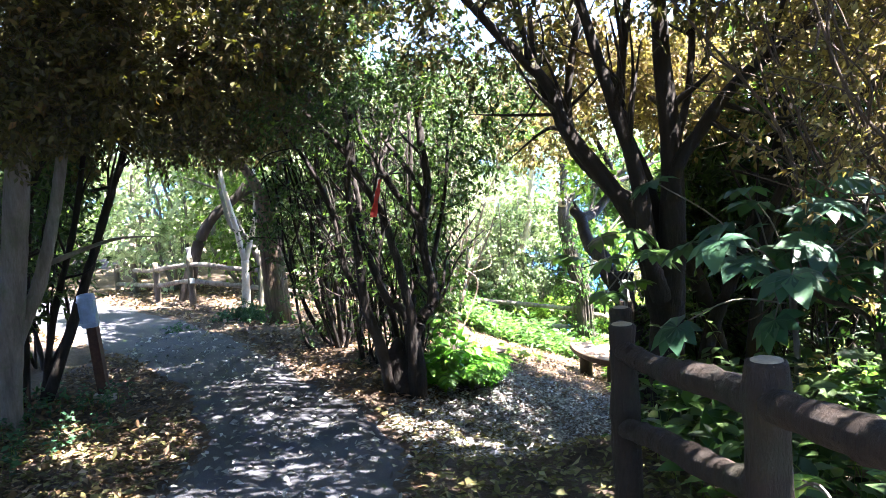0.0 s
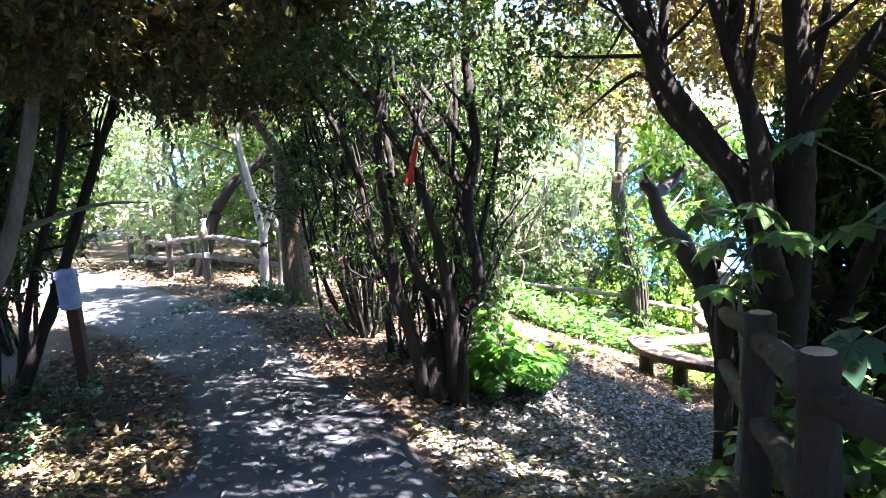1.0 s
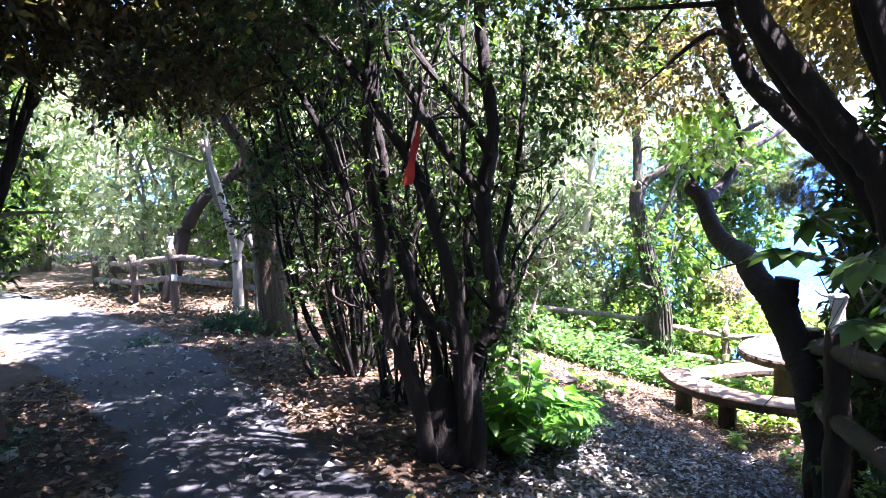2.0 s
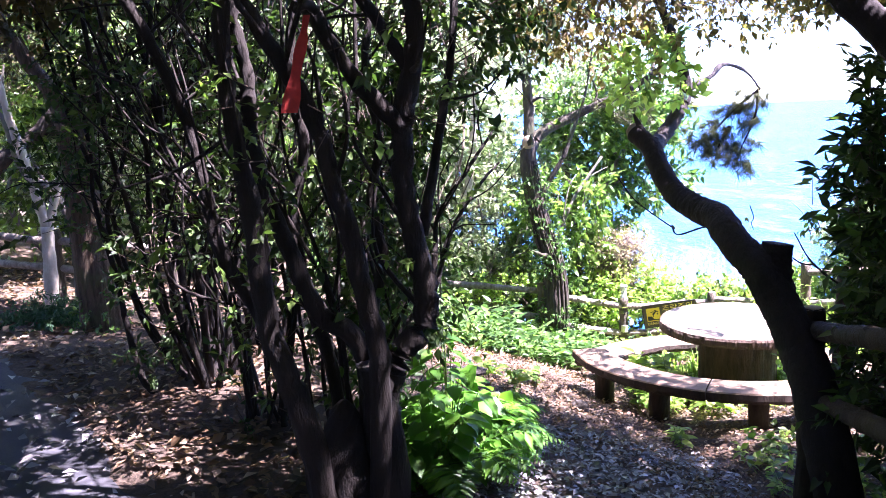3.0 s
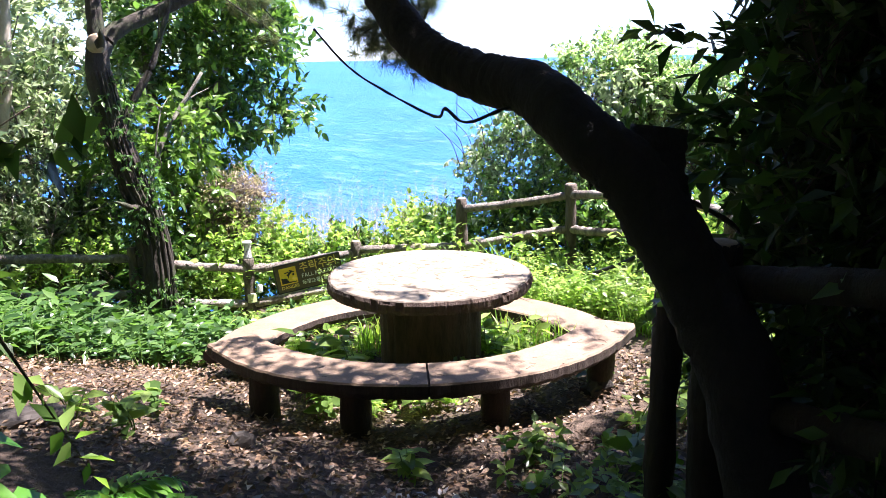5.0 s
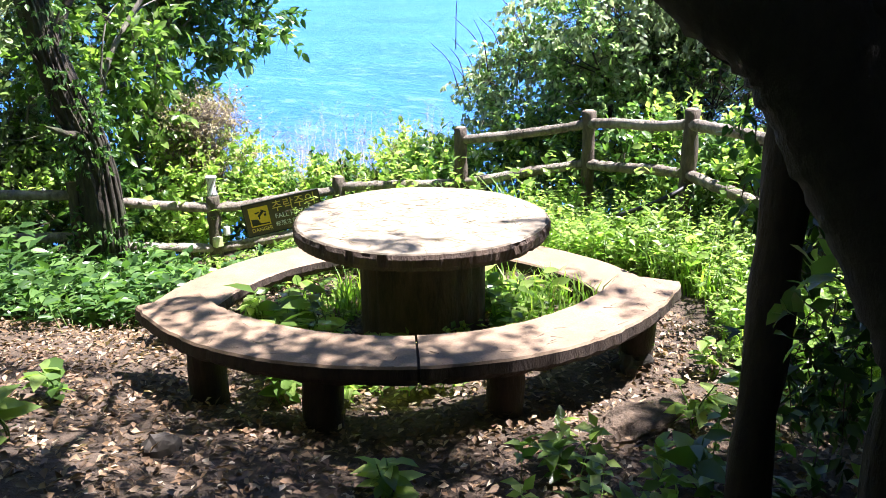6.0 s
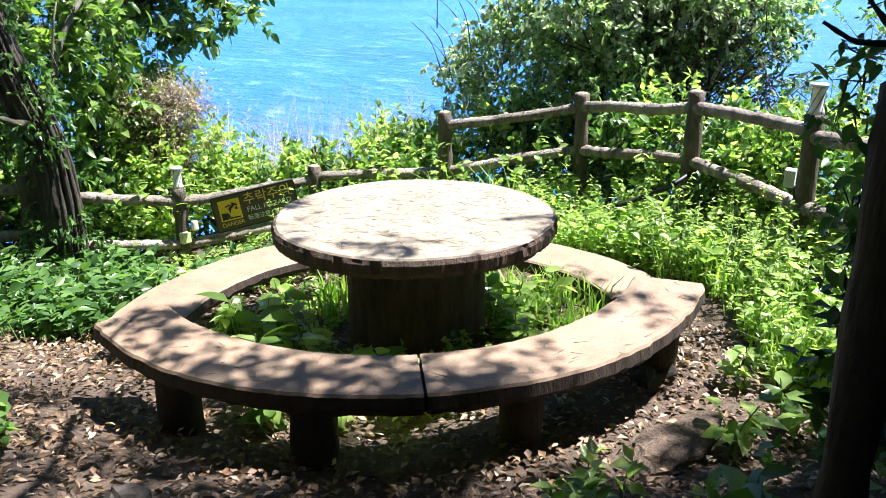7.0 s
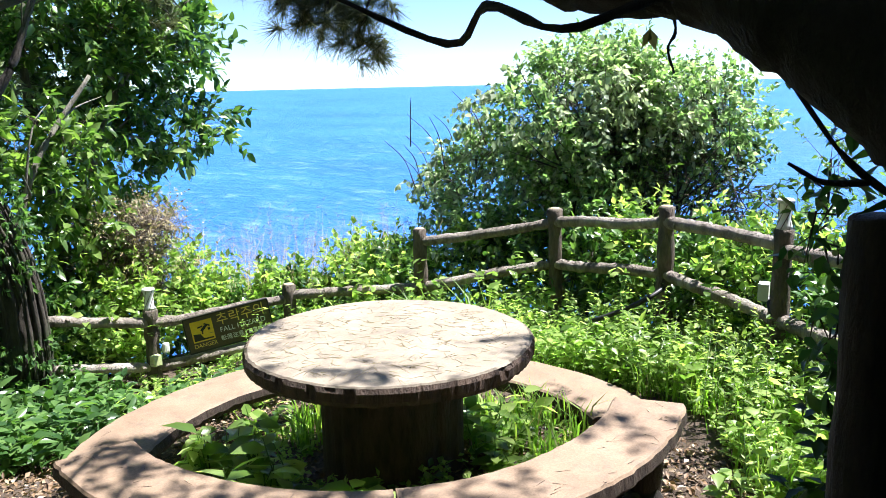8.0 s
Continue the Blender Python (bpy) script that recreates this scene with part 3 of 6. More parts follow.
def warning_sign(m):
    s = new("warning_sign")
    s.matrix_basis = m
    bpy.context.view_layer.update()
    tagged(s, "brown warning board with yellow pictogram hung on the cliff rail", "sign")
    I = Matrix.Identity(4)
    board = part("board", box_bm((0.98, 0.4, 0.025), I, 0.006), SIGN_BROWN, s, at=I)
    for w, h, x, y in ((0.98, 0.018, 0, 0.2), (0.98, 0.018, 0, -0.2), (0.018, 0.4, -0.489, 0), (0.018, 0.4, 0.489, 0)):
        part("rim", box_bm((w, h, 0.034), I, 0.003), SIGN_BLACK, s, at=pose(x, y, 0.002))
    pic = part("pictogram", box_bm((0.25, 0.24, 0.003), I, 0), SIGN_YELLOW, s, "yellow danger pictogram", at=pose(-0.3, 0.03, 0.015))
    bm = bmesh.new()
    for px in ((-0.11, -0.105), (0.11, -0.105), (0.11, -0.09), (0.0, -0.085), (-0.03, -0.03), (-0.11, -0.02)):
        bm.verts.new((*px, 0.004))
    bm.faces.new(bm.verts)
    part("slope_mark", bm, SIGN_BLACK, pic, at=I)
    for w, h, x, y, a in ((0.09, 0.03, 0.02, 0.03, 40), (0.07, 0.016, 0.06, 0.06, -30), (0.07, 0.016, 0.0, 0.0, 80), (0.06, 0.016, -0.02, 0.05, 10), (0.028, 0.028, 0.075, 0.01, 0)):
        flat_bar("mark", w, h, SIGN_BLACK, pic, pose(x, y, 0.004, 0, 0, a))
    lettering("danger_lettering", "DANGER", 0.066, SIGN_GOLD, s, pose(-0.43, -0.155, 0.0145))
    lettering("headline", "추락주의", 0.155, SIGN_GOLD, s, pose(-0.13, 0.055, 0.0145))
    lettering("lettering", "FALL HAZARD", 0.083, SIGN_WHITE, s, pose(-0.11, -0.04, 0.0145))
    lettering("small_lettering", "転落注意", 0.068, SIGN_WHITE, s, pose(-0.12, -0.135, 0.0145))
    for k in range(5):
        flat_bar("mark", 0.045 if k else 0.008, 0.05, SIGN_WHITE, s, pose(0.175 + 0.055 * k, -0.11, 0.0145))


a, b = Vector((4.06, 16.6, -2.07)), Vector((4.9, 16.25, -1.93))
mid, way = (a + b) / 2, (b - a).normalized()
front = way.cross(Vector((0, 0, 1))).normalized()
upw = front.cross(way)
turn = Matrix((way, upw, front)).transposed().to_4x4()
warning_sign(Matrix.Translation(mid + Vector((-0.04, 0, -0.13))) @ turn @ Matrix.Diagonal((0.8, 0.84, 1, 1)))


# ---------------------------------------------------------------- table and ring bench
CX, CY, TABLE_Z, BENCH_Z = 3.71, 13.125, -1.345, -1.62


def round_table():
    t = thing("round_table", (CX, CY, gz(CX, CY)), "round concrete table with a worn tan top and brown log-textured column", "table")
    rng = rng_of(11)
    n, r = 300, 0.815
    ang = np.linspace(0, 2 * math.pi, n, endpoint=False)
    wob = 1 + 0.0022 * rng.normal(size=n) + 0.006 * np.sin(ang * 7) + 0.006 * np.abs(np.sin(ang * 37 + 1.5 * np.sin(ang * 5)))
    rings = [(0.0, 0.0), (0.35, 0.0), (0.7, 0.0), (0.965, 0.0), (0.985, -0.006), (1.0, -0.03), (0.997, -0.075), (0.975, -0.105), (0.9, -0.11), (0.4, -0.11)]
    bm = bmesh.new()
    loops = []
    for q, dz in rings[1:]:
        chip = np.where((np.repeat(rng.random(n // 3), 3) < 0.14) & (0.97 < q), 0.984, 1.0)
        loops.append([bm.verts.new((CX + r * q * w * c * math.cos(a), CY + r * q * w * c * math.sin(a), TABLE_Z + dz)) for a, w, c in zip(ang, wob, chip)])
    for lo in range(2, len(loops) - 1):
        for i in range(n):
            bm.faces.new((loops[lo][i], loops[lo][(i + 1) % n], loops[lo + 1][(i + 1) % n], loops[lo + 1][i]))
    bm.faces.new(loops[-1])
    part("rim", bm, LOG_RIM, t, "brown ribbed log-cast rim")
    bm = bmesh.new()
    c = bm.verts.new((CX, CY, TABLE_Z))
    inner = [[bm.verts.new((CX + r * q * w * math.cos(a), CY + r * q * w * math.sin(a), TABLE_Z + dz)) for a, w in zip(ang, wob)] for q, dz in rings[1:5]]
    for i in range(n):
        bm.faces.new((c, inner[0][i], inner[0][(i + 1) % n]))
        for lo in range(3):
            bm.faces.new((inner[lo][i], inner[lo + 1][i], inner[lo + 1][(i + 1) % n], inner[lo][(i + 1) % n]))
    part("tabletop", bm, TABLE_TOP, t, "worn pale tan table face")
    # column with upright ribs
    m = 64
    a = np.linspace(0, 2 * math.pi, m, endpoint=False)
    rib = 0.405 * (1 + 0.018 * np.sin(a * 21) + 0.012 * rng.normal(size=m))
    zs = np.linspace(gz(CX, CY) - 0.25, TABLE_Z - 0.105, 8)
    v = np.stack([CX + rib[None] * np.cos(a)[None] * np.ones((8, 1)), CY + rib[None] * np.sin(a)[None] * np.ones((8, 1)), np.repeat(zs[:, None], m, 1)], -1).reshape(-1, 3)
    i, j = np.meshgrid(np.arange(7), np.arange(m), indexing="ij")
    k = (j + 1) % m
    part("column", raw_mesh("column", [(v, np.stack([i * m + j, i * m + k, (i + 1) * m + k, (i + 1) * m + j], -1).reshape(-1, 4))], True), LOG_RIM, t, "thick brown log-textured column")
    return t


def bench_segment(cx, cy, ri, ro, height, a0, a1, legs, seed):
    """A curved slab on two stubby legs, between the angles a0 and a1 (degrees)."""
    rm, am = (ri + ro) / 2, radians((a0 + a1) / 2)
    x, y = cx + rm * math.cos(am), cy + rm * math.sin(am)
    b = thing("ring_bench", (x, y, gz(x, y)), "curved concrete bench slab with worn tan top on stubby dark legs", "bench", "ring benches round the table")
    rng = rng_of(seed)
    n = 44
    ang = np.radians(np.linspace(a0, a1, n))
    ao = ro * (1 + 0.004 * np.sin(ang * 7 + seed) + 0.0015 * rng.normal(size=n))
    ai = ri * (1 + 0.005 * np.sin(ang * 6 + seed) + 0.0015 * rng.normal(size=n))
    prof = [(1.0, -0.012), (0.975, 0.0), (0.5, 0.003), (0.03, 0.0), (0.0, -0.012), (-0.02, -0.06), (0.04, -0.1), (0.93, -0.105), (1.02, -0.065)]
    rows = []
    for q, dz in prof:
        rr = ai + (ao - ai) * q
        px, py = cx + rr * np.cos(ang), cy + rr * np.sin(ang)
        rows.append(np.stack([px, py, height + dz + 0.004 * rng.normal(size=n) * (abs(dz) > 0.02)], -1))
    for name, idx, mat, lab in (("seat_face", [0, 1, 2, 3, 4], BENCH_TOP, "worn tan seat face"), ("slab", [4, 5, 6, 7, 8, 0], LOG_DARK, "rough slab edge darkened for its shade")):
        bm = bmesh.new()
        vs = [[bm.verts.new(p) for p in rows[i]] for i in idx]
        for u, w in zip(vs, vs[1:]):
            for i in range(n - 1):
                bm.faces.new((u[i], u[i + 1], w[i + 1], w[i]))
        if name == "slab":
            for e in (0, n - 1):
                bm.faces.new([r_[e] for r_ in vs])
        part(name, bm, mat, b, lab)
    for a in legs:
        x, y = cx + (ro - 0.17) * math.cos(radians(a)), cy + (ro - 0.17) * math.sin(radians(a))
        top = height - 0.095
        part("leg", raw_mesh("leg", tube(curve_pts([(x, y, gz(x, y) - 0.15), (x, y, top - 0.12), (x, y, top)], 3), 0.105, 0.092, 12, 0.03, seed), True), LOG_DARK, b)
    return b


round_table()
bench_segment(3.71, 13.28, 1.375, 1.76, BENCH_Z, -124.68, -60.5, (-109, -71), 20)
left_slab = bench_segment(3.71, 13.28, 1.375, 1.76, BENCH_Z, -186, -125.16, (-169, -142), 21)
# added filler: gives the open slit between the slabs its dark shade
bm = bmesh.new()
bmesh.ops.create_cube(bm, size=1.0, matrix=pose(3.71 + 1.567 * math.cos(radians(-124.92)), 13.28 + 1.567 * math.sin(radians(-124.92)), BENCH_Z - 0.065, rz=-124.92) @ Matrix.Diagonal((0.3, 0.018, 0.07, 1)))
part("joint", bm, LOG_DARK, left_slab, "dark filler added in the open joint")
# the two slabs on the cliff side lie lower
bench_segment(3.57, 13.08, 1.325, 1.77, -1.97, -27, 52, (-8, 40), 22)
bench_segment(3.57, 13.08, 1.325, 1.77, -1.97, 53, 138, (66, 120), 23)


# ---------------------------------------------------------------- trees and shrubs
def side_shoots(rng, line, n, length, spread=0.8, start=0.35):
    """Feet and points of smaller shoots that leave a limb."""
    out = []
    for _ in range(n):
        i = int(rng.uniform(start, 0.98) * (len(line) - 1))
        t = unit(line[min(i + 1, len(line) - 1)] - line[max(i - 1, 0)])
        d = unit(t * 0.7 + rng.normal(size=3) * spread + UP * 0.35)
        l = length * rng.uniform(0.5, 1.2)
        bend = rng.normal(size=3) * 0.12 * l
        out.append([line[i], line[i] + d * l * 0.5 + bend, line[i] + d * l + UP * 0.1 * l])
    return out


def multi_stem(name, label, category, base, stems, material, shoots=4, shoot_len=0.9, seed=0, group="", part_name="stem"):
    """stems: (points, foot radius, tip radius)."""
    t = thing(name, (base[0], base[1], gz(base[0], base[1])), label, category, group)
    rng = rng_of(seed)
    g = []
    for k, (pts, r0, r1) in enumerate(stems):
        line = curve_pts(pts, 9)
        part(part_name, raw_mesh(part_name, tube(line, r0, r1, 20 if r0 > 0.1 else 12, min(0.06, 0.003 / r0), seed + k, None, 0.8), True), material, t)
        for s in side_shoots(rng, line, shoots, shoot_len):
            g += tube(curve_pts(s, 4), max(r1 * 0.75, 0.008), 0.004, 5, 0.05, seed)
    if g:
        tagged(part("branchwork", raw_mesh("branchwork", g, True), material, t), kind="stuff")
    return t


def random_stems(rng, base, n, height, lean, r0, spread=0.25, wander=0.045):
    out = []
    for _ in range(n):
        a = rng.uniform(0, 2 * math.pi)
        x, y = base[0] + math.cos(a) * spread * rng.random(), base[1] + math.sin(a) * spread * rng.random()
        h = height * rng.uniform(0.7, 1.15)
        d = np.array([math.cos(a), math.sin(a), 0]) * lean * rng.uniform(0.3, 1.2)
        p = np.array([x, y, gz(x, y) - 0.05])
        pts = [p]
        for s in (0.25, 0.5, 0.75, 1.0):
            pts.append(p + d * s ** 1.3 * h + UP * h * s + rng.normal(size=3) * wander * h)
        r = r0 * rng.uniform(0.6, 1.2)
        out.append((pts, r, r * 0.35))
    return out


def shrub(label, base, n, height, lean, r0, blobs, leaf, twigs, per, size, seed, bark=None, shoots=4, category="shrub", name="shrub", group="", **more):
    rng = rng_of(seed)
    t = multi_stem(name, label, category, base, random_stems(rng, base, n, height, lean, r0), bark or BARK_DARK, shoots, 0.8, seed, group)
    foliage(t, leaf, blobs, twigs, per, size, seed + 1, **more)
    return t


# central clump with the cloth strip
def stem(parent, pts, r0, r1, seed, shoots=5, length=0.7):
    """One crooked stem and the thin shoots that leave it."""
    rng = rng_of(seed)
    if pts[0][2] < -0.15:
        foot = np.array(pts[0]) * (0.6, 0.6, 0) + np.array([*parent.location[:2], 0]) * 0.4
        pts = [(foot[0], foot[1], gz(foot[0], foot[1]) - 0.1), *pts]
    line = curve_pts(pts, 6)
    line[1:-1] += rng.normal(size=(len(line) - 2, 3)) * r0 * 0.06
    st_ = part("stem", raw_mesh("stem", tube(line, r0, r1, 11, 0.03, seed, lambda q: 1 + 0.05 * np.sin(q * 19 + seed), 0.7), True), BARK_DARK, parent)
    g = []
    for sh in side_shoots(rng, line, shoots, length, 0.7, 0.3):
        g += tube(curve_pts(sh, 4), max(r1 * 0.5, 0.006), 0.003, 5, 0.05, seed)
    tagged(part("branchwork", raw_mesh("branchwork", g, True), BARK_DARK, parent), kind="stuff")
    return st_


clump = thing("multi_stem_tree", (-0.58, 9.05, gz(-0.58, 9.05)), "dense multi-stemmed evergreen tree with dark crooked stems beside the path", "tree", "evergreen clumps")
stem(clump, [(-0.41, 9.00, -0.90), (-0.43, 9.01, -0.43), (-0.35, 9.01, -0.21), (-0.21, 9.01, -0.03), (-0.19, 9.02, 0.17), (-0.24, 9.02, 0.45), (-0.27, 9.03, 0.72), (-0.25, 9.03, 0.98), (-0.18, 9.04, 1.31), (-0.20, 9.04, 1.63), (-0.23, 9.04, 1.95), (-0.23, 9.05, 2.24)], 0.085, 0.04, 900)
stem(clump, [(-0.44, 8.90, -0.23), (-0.49, 8.89, 0.15), (-0.54, 8.89, 0.45), (-0.60, 8.88, 0.68), (-0.65, 8.88, 0.93), (-0.73, 8.87, 1.12), (-0.91, 8.87, 1.45), (-1.04, 8.86, 1.72), (-1.24, 8.86, 1.95), (-1.46, 8.85, 2.19)], 0.06, 0.028, 901)
stem(clump, [(-0.50, 9.10, -0.21), (-0.71, 9.11, 0.05), (-0.83, 9.11, 0.37), (-0.92, 9.12, 0.65), (-0.97, 9.12, 0.92), (-0.96, 9.13, 1.19), (-1.00, 9.14, 1.46), (-1.00, 9.14, 1.82), (-1.06, 9.15, 2.24)], 0.06, 0.026, 902)
stem(clump, [(-0.79, 8.85, -0.50), (-0.86, 8.85, -0.22), (-0.94, 8.85, 0.05), (-0.96, 8.85, 0.38), (-0.98, 8.85, 0.64), (-1.02, 8.85, 0.97), (-1.04, 8.85, 1.34), (-1.00, 8.85, 1.77), (-0.94, 8.85, 2.13)], 0.075, 0.03, 903)
stem(clump, [(-0.25, 9.02, 0.93), (-0.40, 9.01, 1.08), (-0.55, 9.00, 1.29), (-0.67, 8.98, 1.52), (-0.76, 8.97, 1.72), (-0.87, 8.96, 1.91), (-0.89, 8.95, 2.18)], 0.05, 0.024, 904)
stem(clump, [(-0.20, 9.04, 1.18), (-0.31, 9.08, 1.38), (-0.48, 9.12, 1.64), (-0.67, 9.16, 1.90), (-0.77, 9.20, 2.20)], 0.038, 0.02, 905)
stem(clump, [(-0.86, 9.25, -0.41), (-1.03, 9.28, 0.07), (-1.17, 9.31, 0.34), (-1.22, 9.34, 0.61), (-1.27, 9.38, 0.93), (-1.40, 9.41, 1.32), (-1.55, 9.44, 1.64), (-1.73, 9.47, 1.92), (-1.93, 9.50, 2.26)], 0.05, 0.022, 906)
stem(clump, [(-0.65, 9.40, -0.43), (-0.72, 9.41, -0.09), (-0.79, 9.43, 0.21), (-0.80, 9.44, 0.54), (-0.73, 9.45, 0.86), (-0.77, 9.46, 1.18), (-0.73, 9.47, 1.54), (-0.58, 9.49, 1.91), (-0.49, 9.50, 2.26)], 0.045, 0.02, 907)
stem(clump, [(-0.44, 9.35, -0.32), (-0.44, 9.36, -0.06), (-0.36, 9.38, 0.26), (-0.40, 9.39, 0.56), (-0.34, 9.41, 0.88), (-0.39, 9.42, 1.20), (-0.35, 9.44, 1.62), (-0.36, 9.45, 2.14)], 0.04, 0.018, 908)
stem(clump, [(-0.32, 9.30, -0.31), (-0.19, 9.42, -0.13), (-0.07, 9.54, 0.14), (-0.01, 9.66, 0.43), (0.20, 9.78, 0.68), (0.38, 9.90, 0.89)], 0.028, 0.008, 909)
stem(clump, [(-0.33, 9.40, -0.26), (-0.08, 9.60, -0.02), (0.07, 9.80, 0.29), (0.28, 10.00, 0.53), (0.47, 10.20, 0.67)], 0.024, 0.008, 910)
stem(clump, [(-0.18, 9.10, 0.40), (-0.07, 9.15, 0.87), (0.01, 9.20, 1.21), (0.06, 9.25, 1.58), (0.07, 9.30, 1.99)], 0.03, 0.015, 911)
for pts_, r_, q_ in random_stems(rng_of(44), (-0.6, 9.55), 11, 3.3, 0.16, 0.018, 0.2, 0.035):
    part("stem", raw_mesh("stem", tube(curve_pts(pts_, 6), r_, q_, 7, 0.06, 44), True), BARK_DARK, clump)
limb("stump_root", [(-0.42, 9.0, -1.15), (-0.41, 9.0, -0.85), (-0.44, 9.0, -0.45), (-0.46, 8.98, -0.2)], 0.1, 0.085, BARK_DARK, clump, 3, 12, 0.06)
part("stump_base", raw_mesh("stump_base", tube(curve_pts([(-0.62, 9.07, -1.4), (-0.62, 9.05, -1.0), (-0.63, 9.04, -0.6), (-0.62, 9.03, -0.38)], 5), 0.22, 0.12, 16, 0.1, 2, lambda q: np.sqrt(np.clip(1.02 - q ** 3, 0, 1))), True), BARK_DARK, clump, "gnarled joined foot")
# the high last blob is added to keep sun off the stems
foliage(clump, LEAF_DARK, [(-0.6, 9.2, 2.55, 1.7, 1.5, 0.8), (-1.5, 9.0, 2.5, 1.0, 1.1, 0.7), (0.3, 9.6, 2.3, 1.0, 1.0, 0.8), (0.2, 8.4, 3.1, 0.9, 0.7, 0.4)], 1350, 14, 0.065, 42, reach=0.32, gaps=0.1)
foliage(clump, LEAF_MID, [(-0.4, 8.9, 2.2, 1.4, 1.0, 0.7), (0.4, 9.5, 2.1, 0.8, 0.8, 0.7)], 130, 12, 0.065, 46, reach=0.32, gaps=0.2, name="outer_leaves")
foliage(clump, LEAF_MID, [(-0.6, 9.4, 1.0, 1.1, 0.8, 0.9), (-0.5, 9.6, 0.2, 0.9, 0.6, 0.6)], 150, 11, 0.06, 43, reach=0.3, gaps=0.3, name="lower_leaves")
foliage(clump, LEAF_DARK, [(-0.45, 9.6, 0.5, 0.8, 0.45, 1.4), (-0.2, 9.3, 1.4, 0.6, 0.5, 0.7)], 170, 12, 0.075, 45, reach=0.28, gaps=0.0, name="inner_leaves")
# dark leaves added behind the stems to deepen the shade there
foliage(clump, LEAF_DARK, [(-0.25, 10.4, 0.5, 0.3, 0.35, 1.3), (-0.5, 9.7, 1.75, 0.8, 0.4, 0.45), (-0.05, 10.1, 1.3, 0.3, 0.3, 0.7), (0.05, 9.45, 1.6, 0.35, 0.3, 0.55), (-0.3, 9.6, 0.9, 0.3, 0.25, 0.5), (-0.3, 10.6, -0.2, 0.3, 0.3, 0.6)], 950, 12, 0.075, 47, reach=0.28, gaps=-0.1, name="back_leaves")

shrub("thicket of thin dark evergreen stems behind the path's leafy verge", (-1.6, 11.8), 16, 3.6, 0.17, 0.024,
      [(-1.7, 11.8, 2.7, 1.6, 1.2, 0.8), (-2.4, 11.4, 2.7, 1.1, 1.1, 0.7), (-0.6, 12.0, 2.5, 1.2, 1.0, 0.8)], LEAF_DARK, 1100, 13, 0.075, 51, shoots=5, name="multi_stem_tree", category="tree", group="evergreen clumps", gaps=0.1)
brake = thing("multi_stem_tree", (-1.6, 11.4, gz(-1.6, 11.4)), "brake of thin dark crooked stems rising from one foot", "tree", "evergreen clumps")
stem(brake, [(-1.66, 11.35, -0.95), (-1.89, 11.27, -0.27), (-1.98, 11.19, 0.32), (-2.06, 11.11, 0.81), (-2.09, 11.03, 1.28), (-2.13, 10.95, 2.00), (-2.13, 10.87, 2.64)], 0.03, 0.014, 930)
stem(brake, [(-1.64, 11.42, -0.97), (-1.73, 11.50, -0.30), (-1.78, 11.58, 0.51), (-1.85, 11.66, 1.27), (-1.96, 11.74, 1.99), (-2.00, 11.82, 2.84)], 0.036, 0.014, 931)
stem(brake, [(-1.60, 11.49, -0.99), (-1.60, 11.41, -0.09), (-1.60, 11.33, 0.62), (-1.51, 11.25, 1.25), (-1.31, 11.17, 1.61), (-1.21, 11.09, 2.19)], 0.042, 0.014, 932)
stem(brake, [(-1.76, 11.56, -1.00), (-2.08, 11.64, -0.52), (-2.20, 11.72, -0.00), (-2.29, 11.80, 0.42), (-2.52, 11.88, 1.11), (-2.68, 11.96, 1.84)], 0.03, 0.014, 933)
stem(brake, [(-1.51, 11.35, -0.96), (-1.40, 11.27, -0.48), (-1.39, 11.19, 0.13), (-1.44, 11.11, 0.72), (-1.45, 11.03, 1.33), (-1.52, 10.95, 2.10)], 0.036, 0.014, 934)
stem(brake, [(-1.69, 11.42, -0.96), (-1.85, 11.50, -0.51), (-1.95, 11.58, 0.11), (-1.94, 11.66, 0.87), (-2.14, 11.74, 1.54), (-2.25, 11.82, 2.26)], 0.042, 0.014, 935)
stem(brake, [(-1.48, 11.49, -1.00), (-1.27, 11.41, -0.52), (-1.30, 11.33, -0.09), (-1.32, 11.25, 0.52), (-1.32, 11.17, 1.00), (-1.21, 11.09, 1.65)], 0.03, 0.014, 936)
stem(brake, [(-1.56, 11.56, -1.01), (-1.59, 11.64, -0.55), (-1.47, 11.72, 0.11), (-1.36, 11.80, 0.83), (-1.43, 11.88, 1.62), (-1.35, 11.96, 2.54)], 0.036, 0.014, 937)
stem(brake, [(-1.61, 11.35, -0.95), (-1.75, 11.27, -0.26), (-1.81, 11.19, 0.35), (-1.70, 11.11, 0.93), (-1.71, 11.03, 1.58), (-1.60, 10.95, 2.28)], 0.042, 0.014, 938)
stem(brake, [(-2.07, 11.42, -0.94), (-2.18, 11.50, -0.48), (-2.24, 11.58, -0.08), (-2.35, 11.66, 0.43), (-2.36, 11.74, 0.89), (-2.46, 11.82, 1.56)], 0.03, 0.014, 939)
foliage(brake, LEAF_DARK, [(-1.95, 11.45, -0.8, 0.28, 0.25, 0.25)], 70, 12, 0.06, 945, reach=0.12, name="low_leaves")
foliage(brake, LEAF_DARK, [(-1.9, 12.0, 1.5, 0.8, 0.6, 0.5), (-1.0, 12.2, 1.5, 0.7, 0.5, 0.5), (-2.4, 12.4, 0.9, 0.5, 0.4, 0.5)], 380, 12, 0.07, 946, reach=0.28, gaps=0.1)
